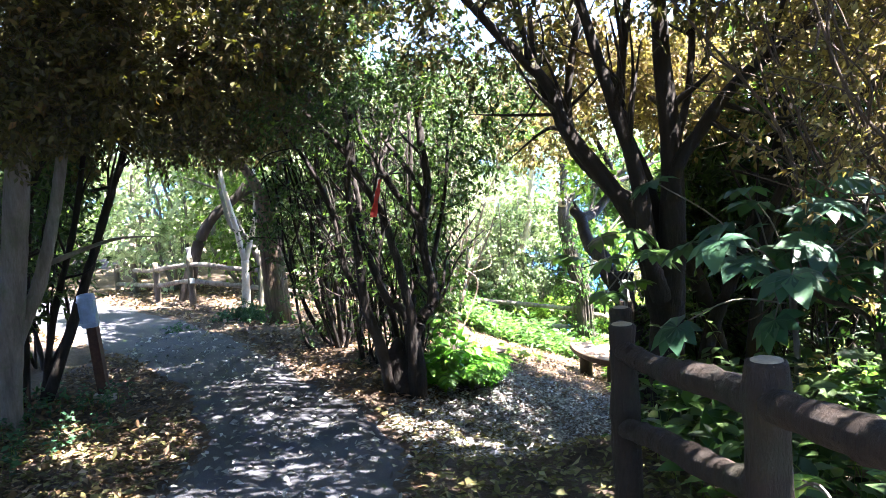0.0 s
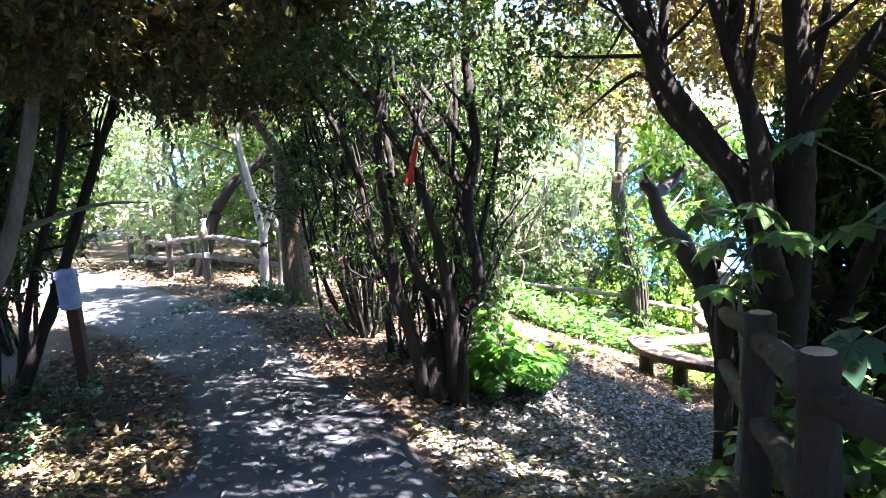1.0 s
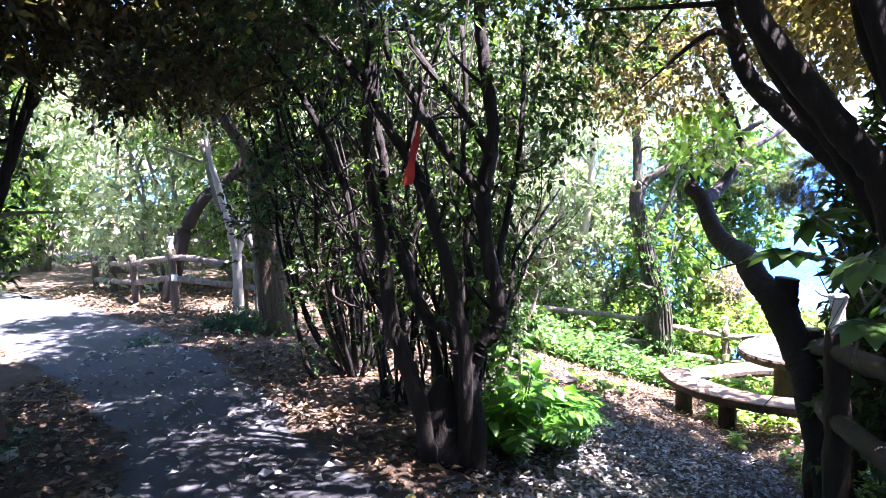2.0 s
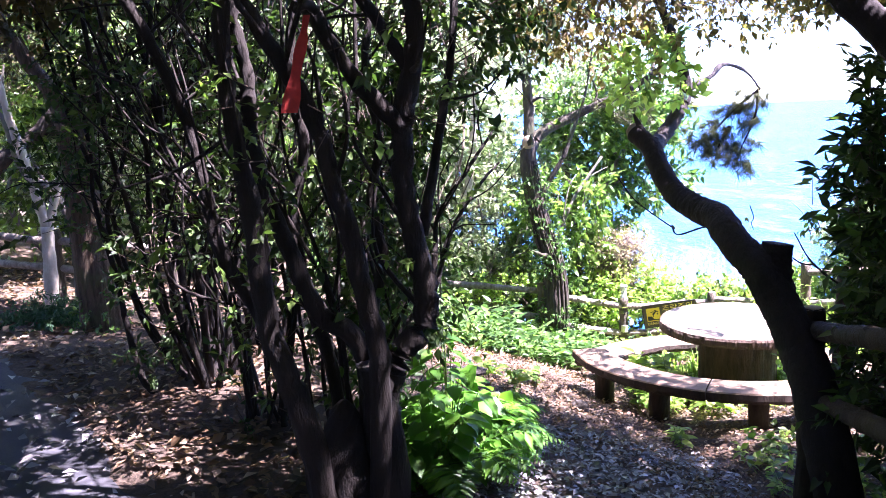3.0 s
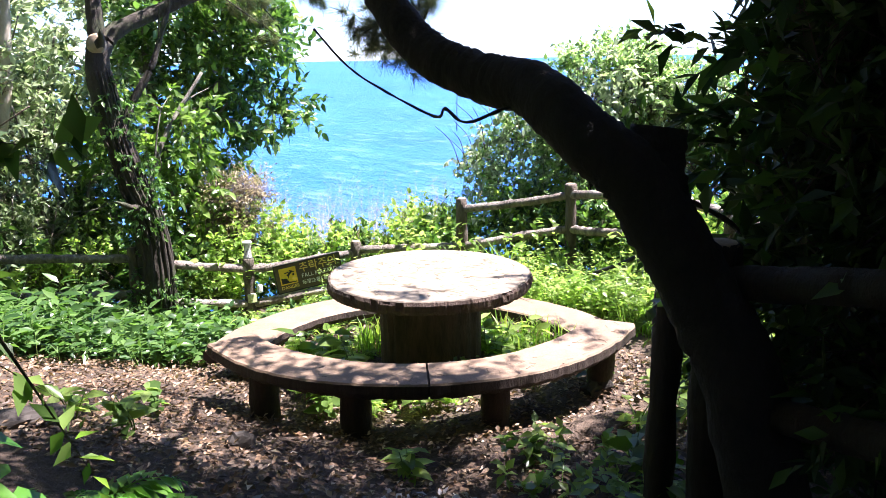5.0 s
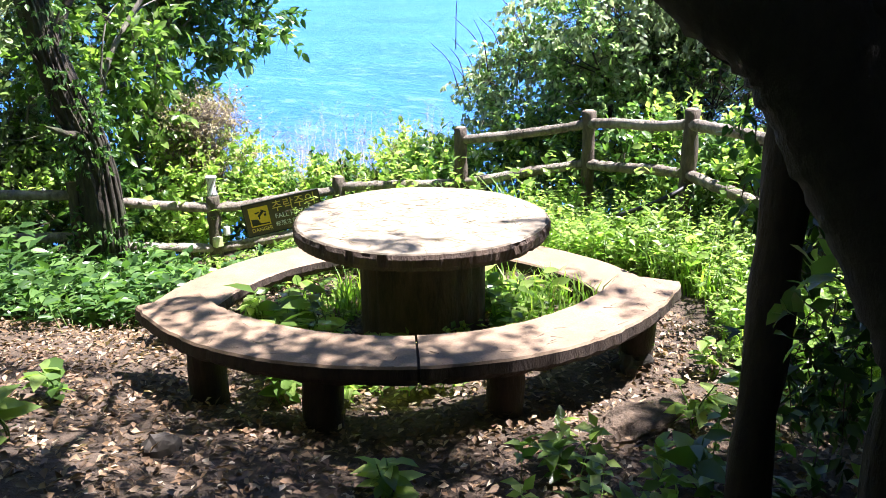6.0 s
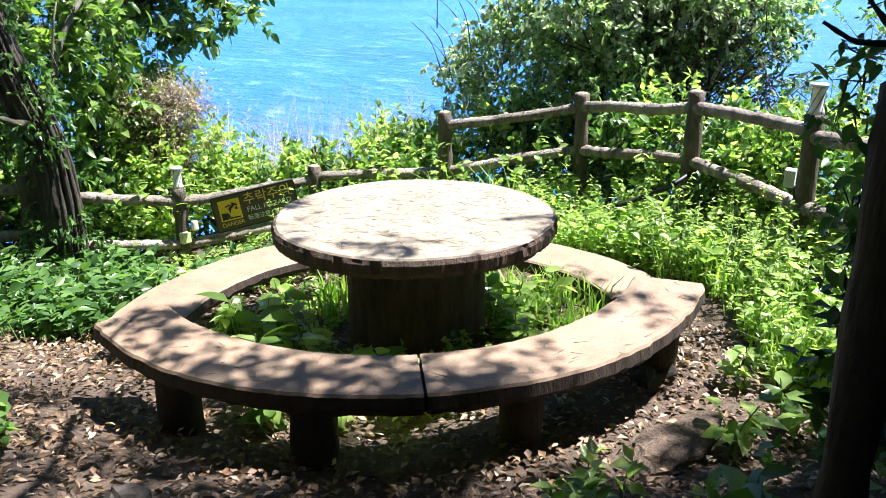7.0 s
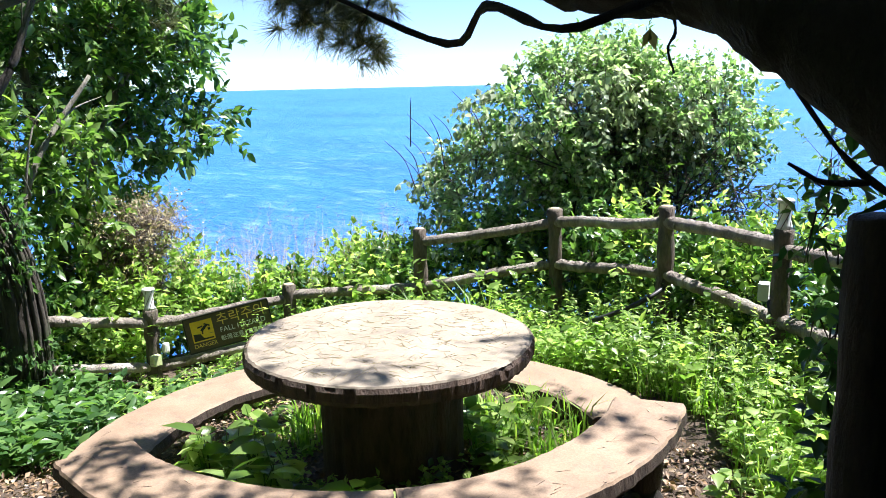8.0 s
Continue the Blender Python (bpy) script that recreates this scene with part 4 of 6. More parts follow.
shrub("dark tangled undergrowth behind the evergreen clump", (-1.1, 10.6), 14, 2.6, 0.25, 0.02,
      [(-1.2, 10.5, 0.0, 0.8, 0.5, 1.1), (-0.75, 10.8, 0.6, 0.6, 0.5, 1.2), (-1.7, 10.6, 0.7, 0.6, 0.5, 1.2)], LEAF_DARK, 360, 12, 0.07, 55, shoots=5, name="multi_stem_tree", category="tree", group="evergreen clumps", gaps=0.15)
thicket = shrub("dark tangled thicket behind the evergreen clump", (-1.3, 12.6), 18, 3.0, 0.14, 0.022,
      [(-1.6, 12.3, 0.9, 1.5, 0.8, 1.3), (-0.7, 12.6, 1.0, 0.9, 0.8, 1.2), (-2.0, 12.6, 0.6, 0.6, 0.8, 1.2)], LEAF_DARK, 520, 12, 0.075, 57, shoots=5, name="multi_stem_tree", category="tree", group="evergreen clumps", gaps=0.0)
shrub("thicket of thin upright stems with sparse leaves", (0.0, 13.6), 22, 3.4, 0.35, 0.026,
      [(0.2, 13.6, 1.9, 1.5, 1.1, 1.1), (-1.0, 13.8, 2.2, 1.2, 1.0, 0.9)], LEAF_GLARE, 600, 11, 0.085, 52, shoots=5, name="multi_stem_tree", category="tree", group="evergreen clumps", gaps=0.1, bark=TWIG_PALE)

# red cloth strip
ribbon = thing("cloth_strip", (-0.74, 8.68, 1.4), "bright red cloth strip tied to a stem", "ribbon")
rl = curve_pts([(-0.67, 8.7, 1.42), (-0.69, 8.68, 1.33), (-0.73, 8.71, 1.19), (-0.77, 8.69, 1.02)], 6)
rw = (np.linspace(0.014, 0.04, len(rl)) * (1 - 0.35 * np.sin(np.linspace(0, 7, len(rl))) ** 2))[:, None] * np.array([1, 0.25, 0])
rv = np.concatenate([rl - rw, rl + rw, rl - rw + (0, 0.004, 0), rl + rw + (0, 0.004, 0)])
n_ = len(rl)
i_ = np.arange(n_ - 1)
part("strip", raw_mesh("strip", [(rv, np.concatenate([np.stack([i_ + o, i_ + 1 + o, i_ + 1 + n_ + o, i_ + n_ + o], -1) for o in (0, 2 * n_)]))]), RED, ribbon)
part("knot", raw_mesh("knot", tube(curve_pts([(-0.63, 8.72, 1.44), (-0.67, 8.68, 1.46), (-0.71, 8.72, 1.44)], 4), 0.022, 0.018, 8, 0.1, 3)), SIGN_BLACK, ribbon, "dark knotted cord")

# old trunk and the forked tree by the bend
old = multi_stem("old_tree", "broken old tree with thick ridged brown trunk", "tree", (-3.05, 14.05), [
    ([(-3.0, 14.05, -1.3), (-3.02, 14.05, -0.6), (-3.05, 14.05, 0.16), (-3.07, 14.04, 0.97), (-3.1, 14.02, 1.25)], 0.24, 0.17),
    ([(-3.07, 14.03, 0.85), (-3.24, 14.0, 1.38), (-3.45, 13.95, 1.75), (-3.7, 13.9, 2.3)], 0.11, 0.05),
    ([(-3.0, 14.0, 0.9), (-2.92, 13.97, 1.2), (-2.75, 14.0, 1.7), (-2.6, 14.0, 2.4)], 0.09, 0.04)], BARK_ROUGH, 1, 0.6, 61, part_name="trunk")
foliage(old, LEAF_OLIVE, [(-3.4, 14.2, 2.4, 1.6, 1.2, 0.7), (-2.4, 13.6, 2.3, 1.0, 1.0, 0.8)], 600, 15, 0.07, 62, gaps=0.1)
foliage(old, LEAF_IVY, [(-2.95, 13.95, -0.9, 0.3, 0.3, 0.35)], 40, 12, 0.06, 63, name="ivy", reach=0.15, thin_twigs=False)
fork = multi_stem("forked_tree", "slender pale forked tree with smooth bark beside the fence", "tree", (-3.82, 15.1), [
    ([(-3.85, 15.1, -1.2), (-3.8, 15.09, -0.6), (-3.78, 15.09, -0.08)], 0.085, 0.07),
    ([(-3.78, 15.09, -0.12), (-3.92, 15.05, 0.7), (-4.03, 15.01, 1.29), (-4.1, 15.0, 1.9), (-4.1, 15.0, 2.6)], 0.06, 0.03),
    ([(-3.78, 15.09, -0.12), (-3.62, 15.14, 0.4), (-3.53, 15.16, 0.82), (-3.5, 15.2, 1.6)], 0.055, 0.03)], BARK_PALE, 0, 0.6, 64, part_name="trunk")
foliage(fork, LEAF_MID, [(-4.0, 15.0, 2.6, 1.3, 1.0, 0.7)], 260, 14, 0.07, 65, gaps=0.1)
fork2 = multi_stem("young_tree", "grey leaning young tree behind the pale fork", "tree", (-3.67, 15.64), [
    ([(-3.67, 15.64, -1.2), (-3.63, 15.65, -0.22), (-3.85, 15.6, 0.3), (-4.1, 15.5, 0.6), (-4.3, 15.5, 1.6)], 0.08, 0.04)], BARK_GREY, 3, 0.8, 66, part_name="trunk")
foliage(fork2, LEAF_MID, [(-4.4, 15.6, 1.9, 1.0, 0.8, 0.7)], 150, 14, 0.07, 67, gaps=0.1)
lean = multi_stem("leaning_tree", "dark leaning tree trunk beyond the far fence", "tree", (-5.6, 17.2), [
    ([(-5.7, 17.2, -1.3), (-5.3, 17.2, 0.0), (-4.83, 17.1, 0.68), (-4.3, 17.2, 1.1), (-3.7, 17.2, 2.0)], 0.15, 0.07)], BARK_DARK, 3, 1.0, 68, part_name="trunk")
foliage(lean, LEAF_OLIVE, [(-4.3, 17.3, 2.3, 1.8, 1.2, 0.8)], 400, 14, 0.08, 69, gaps=0.1)


def grass_tufts(name, label, spots, blades, length, seed, material=GRASS, width=0.007, lean=0.6, category="grass", kind="stuff"):
    """Blades that rise from the ground at the spots and bow over."""
    rng = rng_of(seed)
    spots = np.asarray(spots)
    k = np.repeat(np.arange(len(spots)), blades)
    xy = spots[k] + rng.normal(size=(len(k), 2)) * 0.05
    P = np.stack([xy[:, 0], xy[:, 1], ground_z(xy[:, 0], xy[:, 1]) - 0.01], -1)
    a = rng.uniform(0, 2 * math.pi, len(k))
    o = np.stack([np.cos(a), np.sin(a), np.zeros(len(k))], -1)
    S = np.stack([-np.sin(a), np.cos(a), np.zeros(len(k))], -1)
    L = (length * rng.uniform(0.5, 1.3, len(k)))[:, None]
    w = width * rng.uniform(0.7, 1.4, (len(k), 1))
    le = lean * rng.uniform(0.2, 1.2, (len(k), 1))
    m = P + UP * L * 0.6 + o * L * le * 0.3
    t = P + UP * L * (1 - 0.35 * le) + o * L * le
    v = np.stack([P - S * w, P + S * w, m + S * w * 0.8, m - S * w * 0.8, t], 1)
    i = np.arange(len(k))[:, None, None] * 5
    ob = part(name, raw_mesh(name, [(v.reshape(-1, 3), (i + np.array([[0, 1, 2], [0, 2, 3], [3, 2, 4]])[None]).reshape(-1, 3))]), material)
    return tagged(ob, label, category, kind=kind)


def weeds(name, label, spots, height, leaf, size, per, seed, category="weeds", wide=0.55, kind="stuff", spread=0.5, six=False):
    """Upright leafy stalks at the spots."""
    rng = rng_of(seed)
    spots = np.asarray(spots, float)
    P = np.stack([spots[:, 0], spots[:, 1], ground_z(spots[:, 0], spots[:, 1])], -1)
    H = (height * rng.uniform(0.45, 1.25, len(P)))[:, None]
    top = P + UP * H + rng.normal(size=P.shape) * (0.25, 0.25, 0.0) * H
    k = np.repeat(np.arange(len(P)), per)
    s = rng.uniform(0.15, 1.0, (len(k), 1)) ** 0.7
    Q = P[k] + (top - P)[k] * s
    D = unit(rng.normal(size=Q.shape) * (1, 1, 0.35) + UP * 0.25)
    N = unit(UP + rng.normal(size=Q.shape) * 0.35)
    L = size * rng.uniform(0.5, 1.3, len(k))
    me = leaf_mesh(name, Q, D, N, L, L * wide, six=six)
    tw = twig_mesh("stalks", P, top, np.full(len(P), 0.004))
    w = part(name, me, leaf)
    tagged(w, label, category, kind=kind)
    part("stalks", tw, LEAF_MID, w)
    return w


def scatter(rng, n, x0, x1, y0, y1, ok=None):
    s = np.stack([rng.uniform(x0, x1, n), rng.uniform(y0, y1, n)], -1)
    return s[ok(s[:, 0], s[:, 1])] if ok else s


R0 = rng_of(7)
# fern mound by the forked tree, and small moss cushion
mound = thing("fern_mound", (-3.75, 14.6, gz(-3.75, 14.6)), "low round mound of dark drooping fern at the tree's foot", "plant")
foliage(mound, LEAF_BLUE, [(-3.62, 14.35, -1.12, 0.55, 0.4, 0.34)], 620, 22, 0.065, 71, wide=0.3, reach=0.3, hang=0.7, thin_twigs=False, shell=0.4, label="drooping dark green fronds")
moss = thing("fern_mound", (-4.5, 13.4, gz(-4.5, 13.4)), "small mossy cushion on the path's edge", "plant")
foliage(moss, LEAF_BLUE, [(-4.5, 13.4, -1.0, 0.25, 0.2, 0.08)], 50, 16, 0.05, 72, wide=0.4, reach=0.1, hang=0.5, thin_twigs=False)

# vivid ferns at the foot of the central clump
def fern(x, y, n, length, seed, lean_to=(0.6, -0.5), leaf=None):
    t = thing("fern", (x, y, gz(x, y)), "vivid green fern with arching fronds below the evergreen clump", "fern", "sunlit ferns")
    rng = rng_of(seed)
    Ps, Ds, Ns, Ls = [], [], [], []
    g = []
    for _ in range(n):
        a = rng.uniform(0, 2 * math.pi)
        o = unit(np.array([math.cos(a) + lean_to[0], math.sin(a) + lean_to[1], 0]))
        l = length * rng.uniform(0.6, 1.2)
        s = np.linspace(0.1, 1, 20)[:, None]
        b = np.array([x, y, gz(x, y)])
        line = b + o * l * s + UP * l * (1.35 * s - 1.05 * s ** 2.2)
        g += tube(line[::3], 0.005, 0.002, 4, 0)
        sd = np.array([-o[1], o[0], 0])
        tan = unit(np.gradient(line, axis=0))
        for sg in (-1, 1):
            Ps.append(line)
            Ds.append(unit(sd * sg + tan * 0.45 + rng.normal(size=line.shape) * 0.1 - UP * 0.15))
            Ns.append(np.cross(tan, sd) + rng.normal(size=line.shape) * 0.15)
            Ls.append(l * 0.26 * np.sin(np.clip(s[:, 0] * 2.9 + 0.25, 0, 3.1)) + 0.015)
    P, D, N, L = (np.concatenate(q) for q in (Ps, Ds, Ns, Ls))
    part("fronds", leaf_mesh("fronds", P, D, N, L, L * 0.33), leaf or LEAF_FERN, t)
    part("rachis", raw_mesh("rachis", g), leaf or LEAF_FERN, t)
    return t


for k, (x, y, l) in enumerate(((-0.1, 9.62, 0.62), (0.08, 9.85, 0.6), (0.0, 10.15, 0.6), (0.25, 10.2, 0.5), (0.1, 10.5, 0.55), (0.35, 10.5, 0.45), (-0.15, 9.95, 0.6), (0.3, 10.8, 0.45))):
    fern(x, y, 24, l, 80 + k, (0.35, -0.2))


def leafy_mound(x, y, n, size, spread, high, seed):
    """Broad leaves on long stalks that spread from one foot."""
    t = thing("leafy_plant", (x, y, gz(x, y)), "bright green plant with broad drooping leaves among the ferns", "plant", "broad-leaved plants in the ferns")
    rng = rng_of(seed)
    P, D = [], []
    foot = np.array([x, y, gz(x, y) - 0.02])
    for _ in range(n):
        a = rng.uniform(0, 2 * math.pi)
        o = np.array([math.cos(a), math.sin(a), 0])
        r = spread * math.sqrt(rng.random())
        tip = foot + o * r + UP * high * rng.uniform(0.45, 1.1) * (1 - 0.5 * (r / spread) ** 2)
        limb("stalk", [foot, (foot + tip) / 2 + UP * 0.08 - o * r * 0.15, tip], 0.004, 0.003, LEAF_MID, t, seed, 4, 0)
        for q in range(3):
            b = a + rng.normal() * 0.8
            P.append(tip - (tip - foot) * 0.12 * q)
            D.append((math.cos(b), math.sin(b), rng.uniform(-0.55, 0.15)))
    P, D = np.array(P), np.array(D)
    L = size * rng.uniform(0.65, 1.25, len(P))
    part("leaves", leaf_mesh("leaves", P, D, unit(UP + D * 0.4 + rng.normal(size=P.shape) * 0.25), L, L * 0.62, six=True), LEAF_FERN, t)


for k, (x, y, n, s, sp_, h) in enumerate(((-0.02, 9.6, 42, 0.17, 0.28, 0.95), (0.2, 9.9, 38, 0.16, 0.32, 0.68), (0.34, 10.2, 30, 0.15, 0.32, 0.5), (0.42, 10.6, 26, 0.14, 0.28, 0.33), (0.1, 10.75, 24, 0.15, 0.3, 0.4), (-0.12, 9.42, 20, 0.14, 0.2, 0.95))):
    leafy_mound(x, y, n, s, sp_, h, 600 + k)

# left edge of the path
left_trunks = multi_stem("multi_stem_tree", "grey smooth-barked trees leaning over the path's edge", "tree", (-4.9, 8.5), [
    ([(-4.72, 8.3, -1.1), (-4.66, 8.3, -0.5), (-4.44, 8.32, 0.9), (-4.21, 8.3, 2.3), (-4.03, 8.3, 3.4), (-3.9, 8.3, 4.6)], 0.15, 0.1)], BARK_GREY, 3, 1.2, 101, part_name="trunk")
t2 = multi_stem("young_tree", "grey leaning sapling at the path's edge", "tree", (-4.9, 8.3), [
    ([(-5.0, 8.3, -1.1), (-4.58, 8.43, -0.02), (-4.34, 8.56, 0.55), (-4.11, 8.67, 1.43), (-3.96, 8.75, 2.32), (-3.8, 8.8, 3.6)], 0.1, 0.045)], BARK_GREY, 5, 1.2, 102, part_name="trunk")
t3 = multi_stem("multi_stem_tree", "dark crooked stems arching over the path", "tree", (-4.8, 9.4), [
    ([(-4.85, 9.3, -1.1), (-4.4, 9.53, 0.13), (-4.09, 9.67, 1.04), (-3.85, 9.77, 1.7), (-3.64, 9.85, 2.16), (-3.0, 10.0, 2.7)], 0.07, 0.03),
    ([(-4.9, 9.4, -1.1), (-4.7, 9.5, 0.0), (-4.4, 9.6, 1.0), (-4.2, 9.7, 2.0), (-4.0, 9.8, 3.0)], 0.05, 0.025),
    ([(-5.0, 9.2, -1.1), (-4.9, 9.3, 0.2), (-4.8, 9.5, 1.4), (-4.5, 9.6, 2.5)], 0.05, 0.025)], BARK_DARK, 7, 0.9, 103)
foliage(t3, LEAF_OLIVE, [(-3.9, 9.0, 2.75, 1.5, 1.5, 0.8), (-3.0, 8.6, 2.8, 1.3, 1.4, 0.6), (-2.6, 7.6, 2.7, 1.2, 1.0, 0.5), (-3.9, 7.4, 2.6, 1.2, 1.0, 0.8), (-1.7, 8.4, 2.9, 0.9, 0.9, 0.5), (-2.7, 10.3, 2.2, 1.4, 0.9, 0.4), (-4.2, 10.6, 2.1, 1.2, 0.9, 0.5), (-4.6, 11.4, 2.2, 1.1, 0.8, 0.5), (-3.2, 12.0, 2.4, 1.2, 0.8, 0.45)], 5400, 14, 0.085, 104, gaps=-0.25)
for k, (x, y, n, h) in enumerate(((-5.6, 9.6, 14, 3.2), (-6.2, 8.4, 14, 3.4), (-5.9, 11.2, 14, 3.2), (-7.2, 12.6, 12, 3.4), (-6.6, 7.0, 12, 3.6), (-8.6, 14.6, 10, 3.6))):
    shrub("dense dark evergreen shrub with thin bare lower stems", (x, y), n, h, 0.3, 0.03,
          [(x, y, 1.9, 1.3, 1.2, 1.2), (x - 0.2, y, 0.6, 1.1, 1.0, 1.0)], LEAF_DARK, 900, 12, 0.1, 110 + 3 * k, group="evergreen shrubs by the path", gaps=-0.2)

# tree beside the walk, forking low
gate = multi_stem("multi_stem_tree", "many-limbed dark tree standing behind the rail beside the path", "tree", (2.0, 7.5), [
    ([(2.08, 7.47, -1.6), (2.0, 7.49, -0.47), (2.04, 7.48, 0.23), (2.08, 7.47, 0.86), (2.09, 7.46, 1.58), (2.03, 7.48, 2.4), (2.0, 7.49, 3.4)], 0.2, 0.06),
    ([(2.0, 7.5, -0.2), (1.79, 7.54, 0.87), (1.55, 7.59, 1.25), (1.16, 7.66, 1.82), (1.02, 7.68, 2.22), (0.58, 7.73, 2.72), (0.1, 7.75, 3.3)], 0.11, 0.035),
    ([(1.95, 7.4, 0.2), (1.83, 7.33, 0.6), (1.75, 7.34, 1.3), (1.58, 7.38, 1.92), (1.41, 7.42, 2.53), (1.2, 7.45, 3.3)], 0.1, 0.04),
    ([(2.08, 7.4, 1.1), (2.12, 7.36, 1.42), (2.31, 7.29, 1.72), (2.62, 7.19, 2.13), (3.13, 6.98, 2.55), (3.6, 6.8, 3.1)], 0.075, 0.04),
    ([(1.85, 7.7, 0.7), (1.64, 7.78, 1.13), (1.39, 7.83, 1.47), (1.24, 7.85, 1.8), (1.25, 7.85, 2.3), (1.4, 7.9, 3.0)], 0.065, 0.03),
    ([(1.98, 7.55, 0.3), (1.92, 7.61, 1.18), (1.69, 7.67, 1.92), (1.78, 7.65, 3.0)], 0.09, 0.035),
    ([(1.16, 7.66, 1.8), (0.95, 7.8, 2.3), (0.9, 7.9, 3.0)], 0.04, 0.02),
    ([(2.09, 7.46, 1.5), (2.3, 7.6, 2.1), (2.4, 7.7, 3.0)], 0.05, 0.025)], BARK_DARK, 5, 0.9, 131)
foliage(gate, LEAF_OLIVE, [(1.3, 6.9, 3.4, 1.9, 1.2, 0.8), (0.4, 8.0, 3.1, 1.3, 1.2, 0.6), (3.0, 7.0, 3.2, 1.4, 1.4, 0.8)], 1000, 12, 0.1, 132, gaps=0.2)
foliage(gate, LEAF_BROWN, [(1.7, 8.3, 2.4, 0.7, 0.6, 0.4), (2.5, 8.5, 2.15, 0.6, 0.6, 0.45), (1.1, 8.4, 2.5, 0.6, 0.5, 0.35)], 420, 13, 0.08, 138, gaps=0.1, name="withered_crown", label="brown withered leaves")
side1 = multi_stem("multi_stem_tree", "dark crooked stems behind the roadside rail", "tree", (2.8, 8.0), [
    ([(2.5, 8.2, -1.7), (2.6, 8.2, -0.52), (2.87, 8.11, 0.3), (3.23, 7.97, 1.41), (3.37, 7.91, 2.05), (3.6, 7.8, 3.0)], 0.09, 0.04),
    ([(2.9, 7.9, -1.6), (2.94, 7.87, -0.57), (3.1, 7.81, 0.77), (3.38, 7.69, 1.46), (3.81, 7.49, 1.94), (4.3, 7.3, 2.4)], 0.08, 0.035)], BARK_DARK, 12, 1.1, 135)
foliage(side1, LEAF_BROWN, [(3.6, 7.6, 2.3, 1.4, 1.2, 1.1), (3.9, 7.0, 2.9, 1.2, 1.0, 0.8)], 700, 13, 0.085, 136, gaps=0.1)
# the last shrub is unseen, added to keep sun off the shrub by the rail
for k, (x, y, n, h, lf) in enumerate(((4.0, 8.6, 14, 3.6, LEAF_DARK), (3.2, 5.2, 12, 3.4, LEAF_BROWN), (4.6, 6.6, 12, 3.8, LEAF_BROWN), (3.4, 2.8, 10, 3.6, LEAF_DARK), (5.6, 7.4, 10, 3.8, LEAF_BROWN), (6.4, 9.0, 8, 4.6, LEAF_DARK))):
    shrub("dense tangled shrub with thin dark stems behind the roadside rail", (x, y), n, h, 0.35, 0.028,
          [(x, y, 1.9, 1.2, 1.2, 1.3), (x + 0.2, y, 0.2, 1.1, 1.1, 1.3)], lf, 420 if lf is LEAF_BROWN else 900, 12, 0.065 if lf is LEAF_BROWN else 0.1, 140 + 3 * k, shoots=12 if lf is LEAF_BROWN else 8, group="shrubs behind the rail", gaps=0.15 if lf is LEAF_BROWN else -0.1, bark=TWIG if lf is LEAF_BROWN else None)


# broad palmate leaves beside the rail
def palmate(name, label, x, y, z0, spots, size, seed, leaf):
    t = thing(name, (x, y, gz(x, y)), label, "shrub")
    rng = rng_of(seed)
    P, D, N, L = [], [], [], []
    g = tube(curve_pts([(x, y, gz(x, y) - 0.05), (x + 0.03, y, (gz(x, y) + z0) / 2), (x, y, z0)], 5), 0.03, 0.02, 7, 0.08, seed)
    for c in spots:
        c = np.array(c, float)
        foot = np.array([x, y, z0]) + rng.normal(size=3) * 0.08
        g += tube(curve_pts([foot, (foot + c) / 2 + UP * 0.1, c], 4), 0.007, 0.005, 5, 0)
        out = unit((c - foot) * (1, 1, 0.25) + 1e-3)
        nn = unit(UP + out * 0.35 + rng.normal(size=3) * 0.25)
        sd = unit(np.cross(nn, out))
        fw = np.cross(sd, nn)
        for q in np.linspace(-2.2, 2.2, 8):
            P.append(c)
            D.append(fw * math.cos(q) + sd * math.sin(q) - UP * 0.12)
            N.append(nn)
            L.append(size * (1 - 0.12 * abs(q)) * rng.uniform(0.85, 1.1))
    P, D, N, L = (np.array(q) for q in (P, D, N, L))
    part("leaves", leaf_mesh("leaves", P, D, N, L, L * 0.6, 0.1, 0.2, True), leaf, t)
    part("stem", raw_mesh("stem", g, True), BARK_GREY, t)


rp = rng_of(17)
palmate("broadleaf_shrub", "shrub with large dark bluish lobed leaves behind the rail", 2.3, 5.4, 0.6,
        [(2.5 + rp.normal() * 0.42, 5.3 + rp.normal() * 0.35, rp.uniform(0.4, 1.5)) for _ in range(46)], 0.27, 18, LEAF_BLUE)
palmate("broadleaf_shrub", "shrub with large green lobed leaves beside the dark tree", 1.5, 6.9, 0.4,
        [(1.35 + rp.normal() * 0.22, 6.8 + rp.normal() * 0.3, rp.uniform(0.4, 0.95)) for _ in range(9)], 0.24, 19, LEAF_IVY)
palmate("broadleaf_shrub", "low plant with lobed bright leaves beneath the rail", 1.35, 2.7, 0.0,
        [(1.35 + rp.normal() * 0.15, 2.75 + rp.normal() * 0.2, rp.uniform(0.05, 0.3)) for _ in range(8)], 0.16, 20, LEAF_LIGHT)

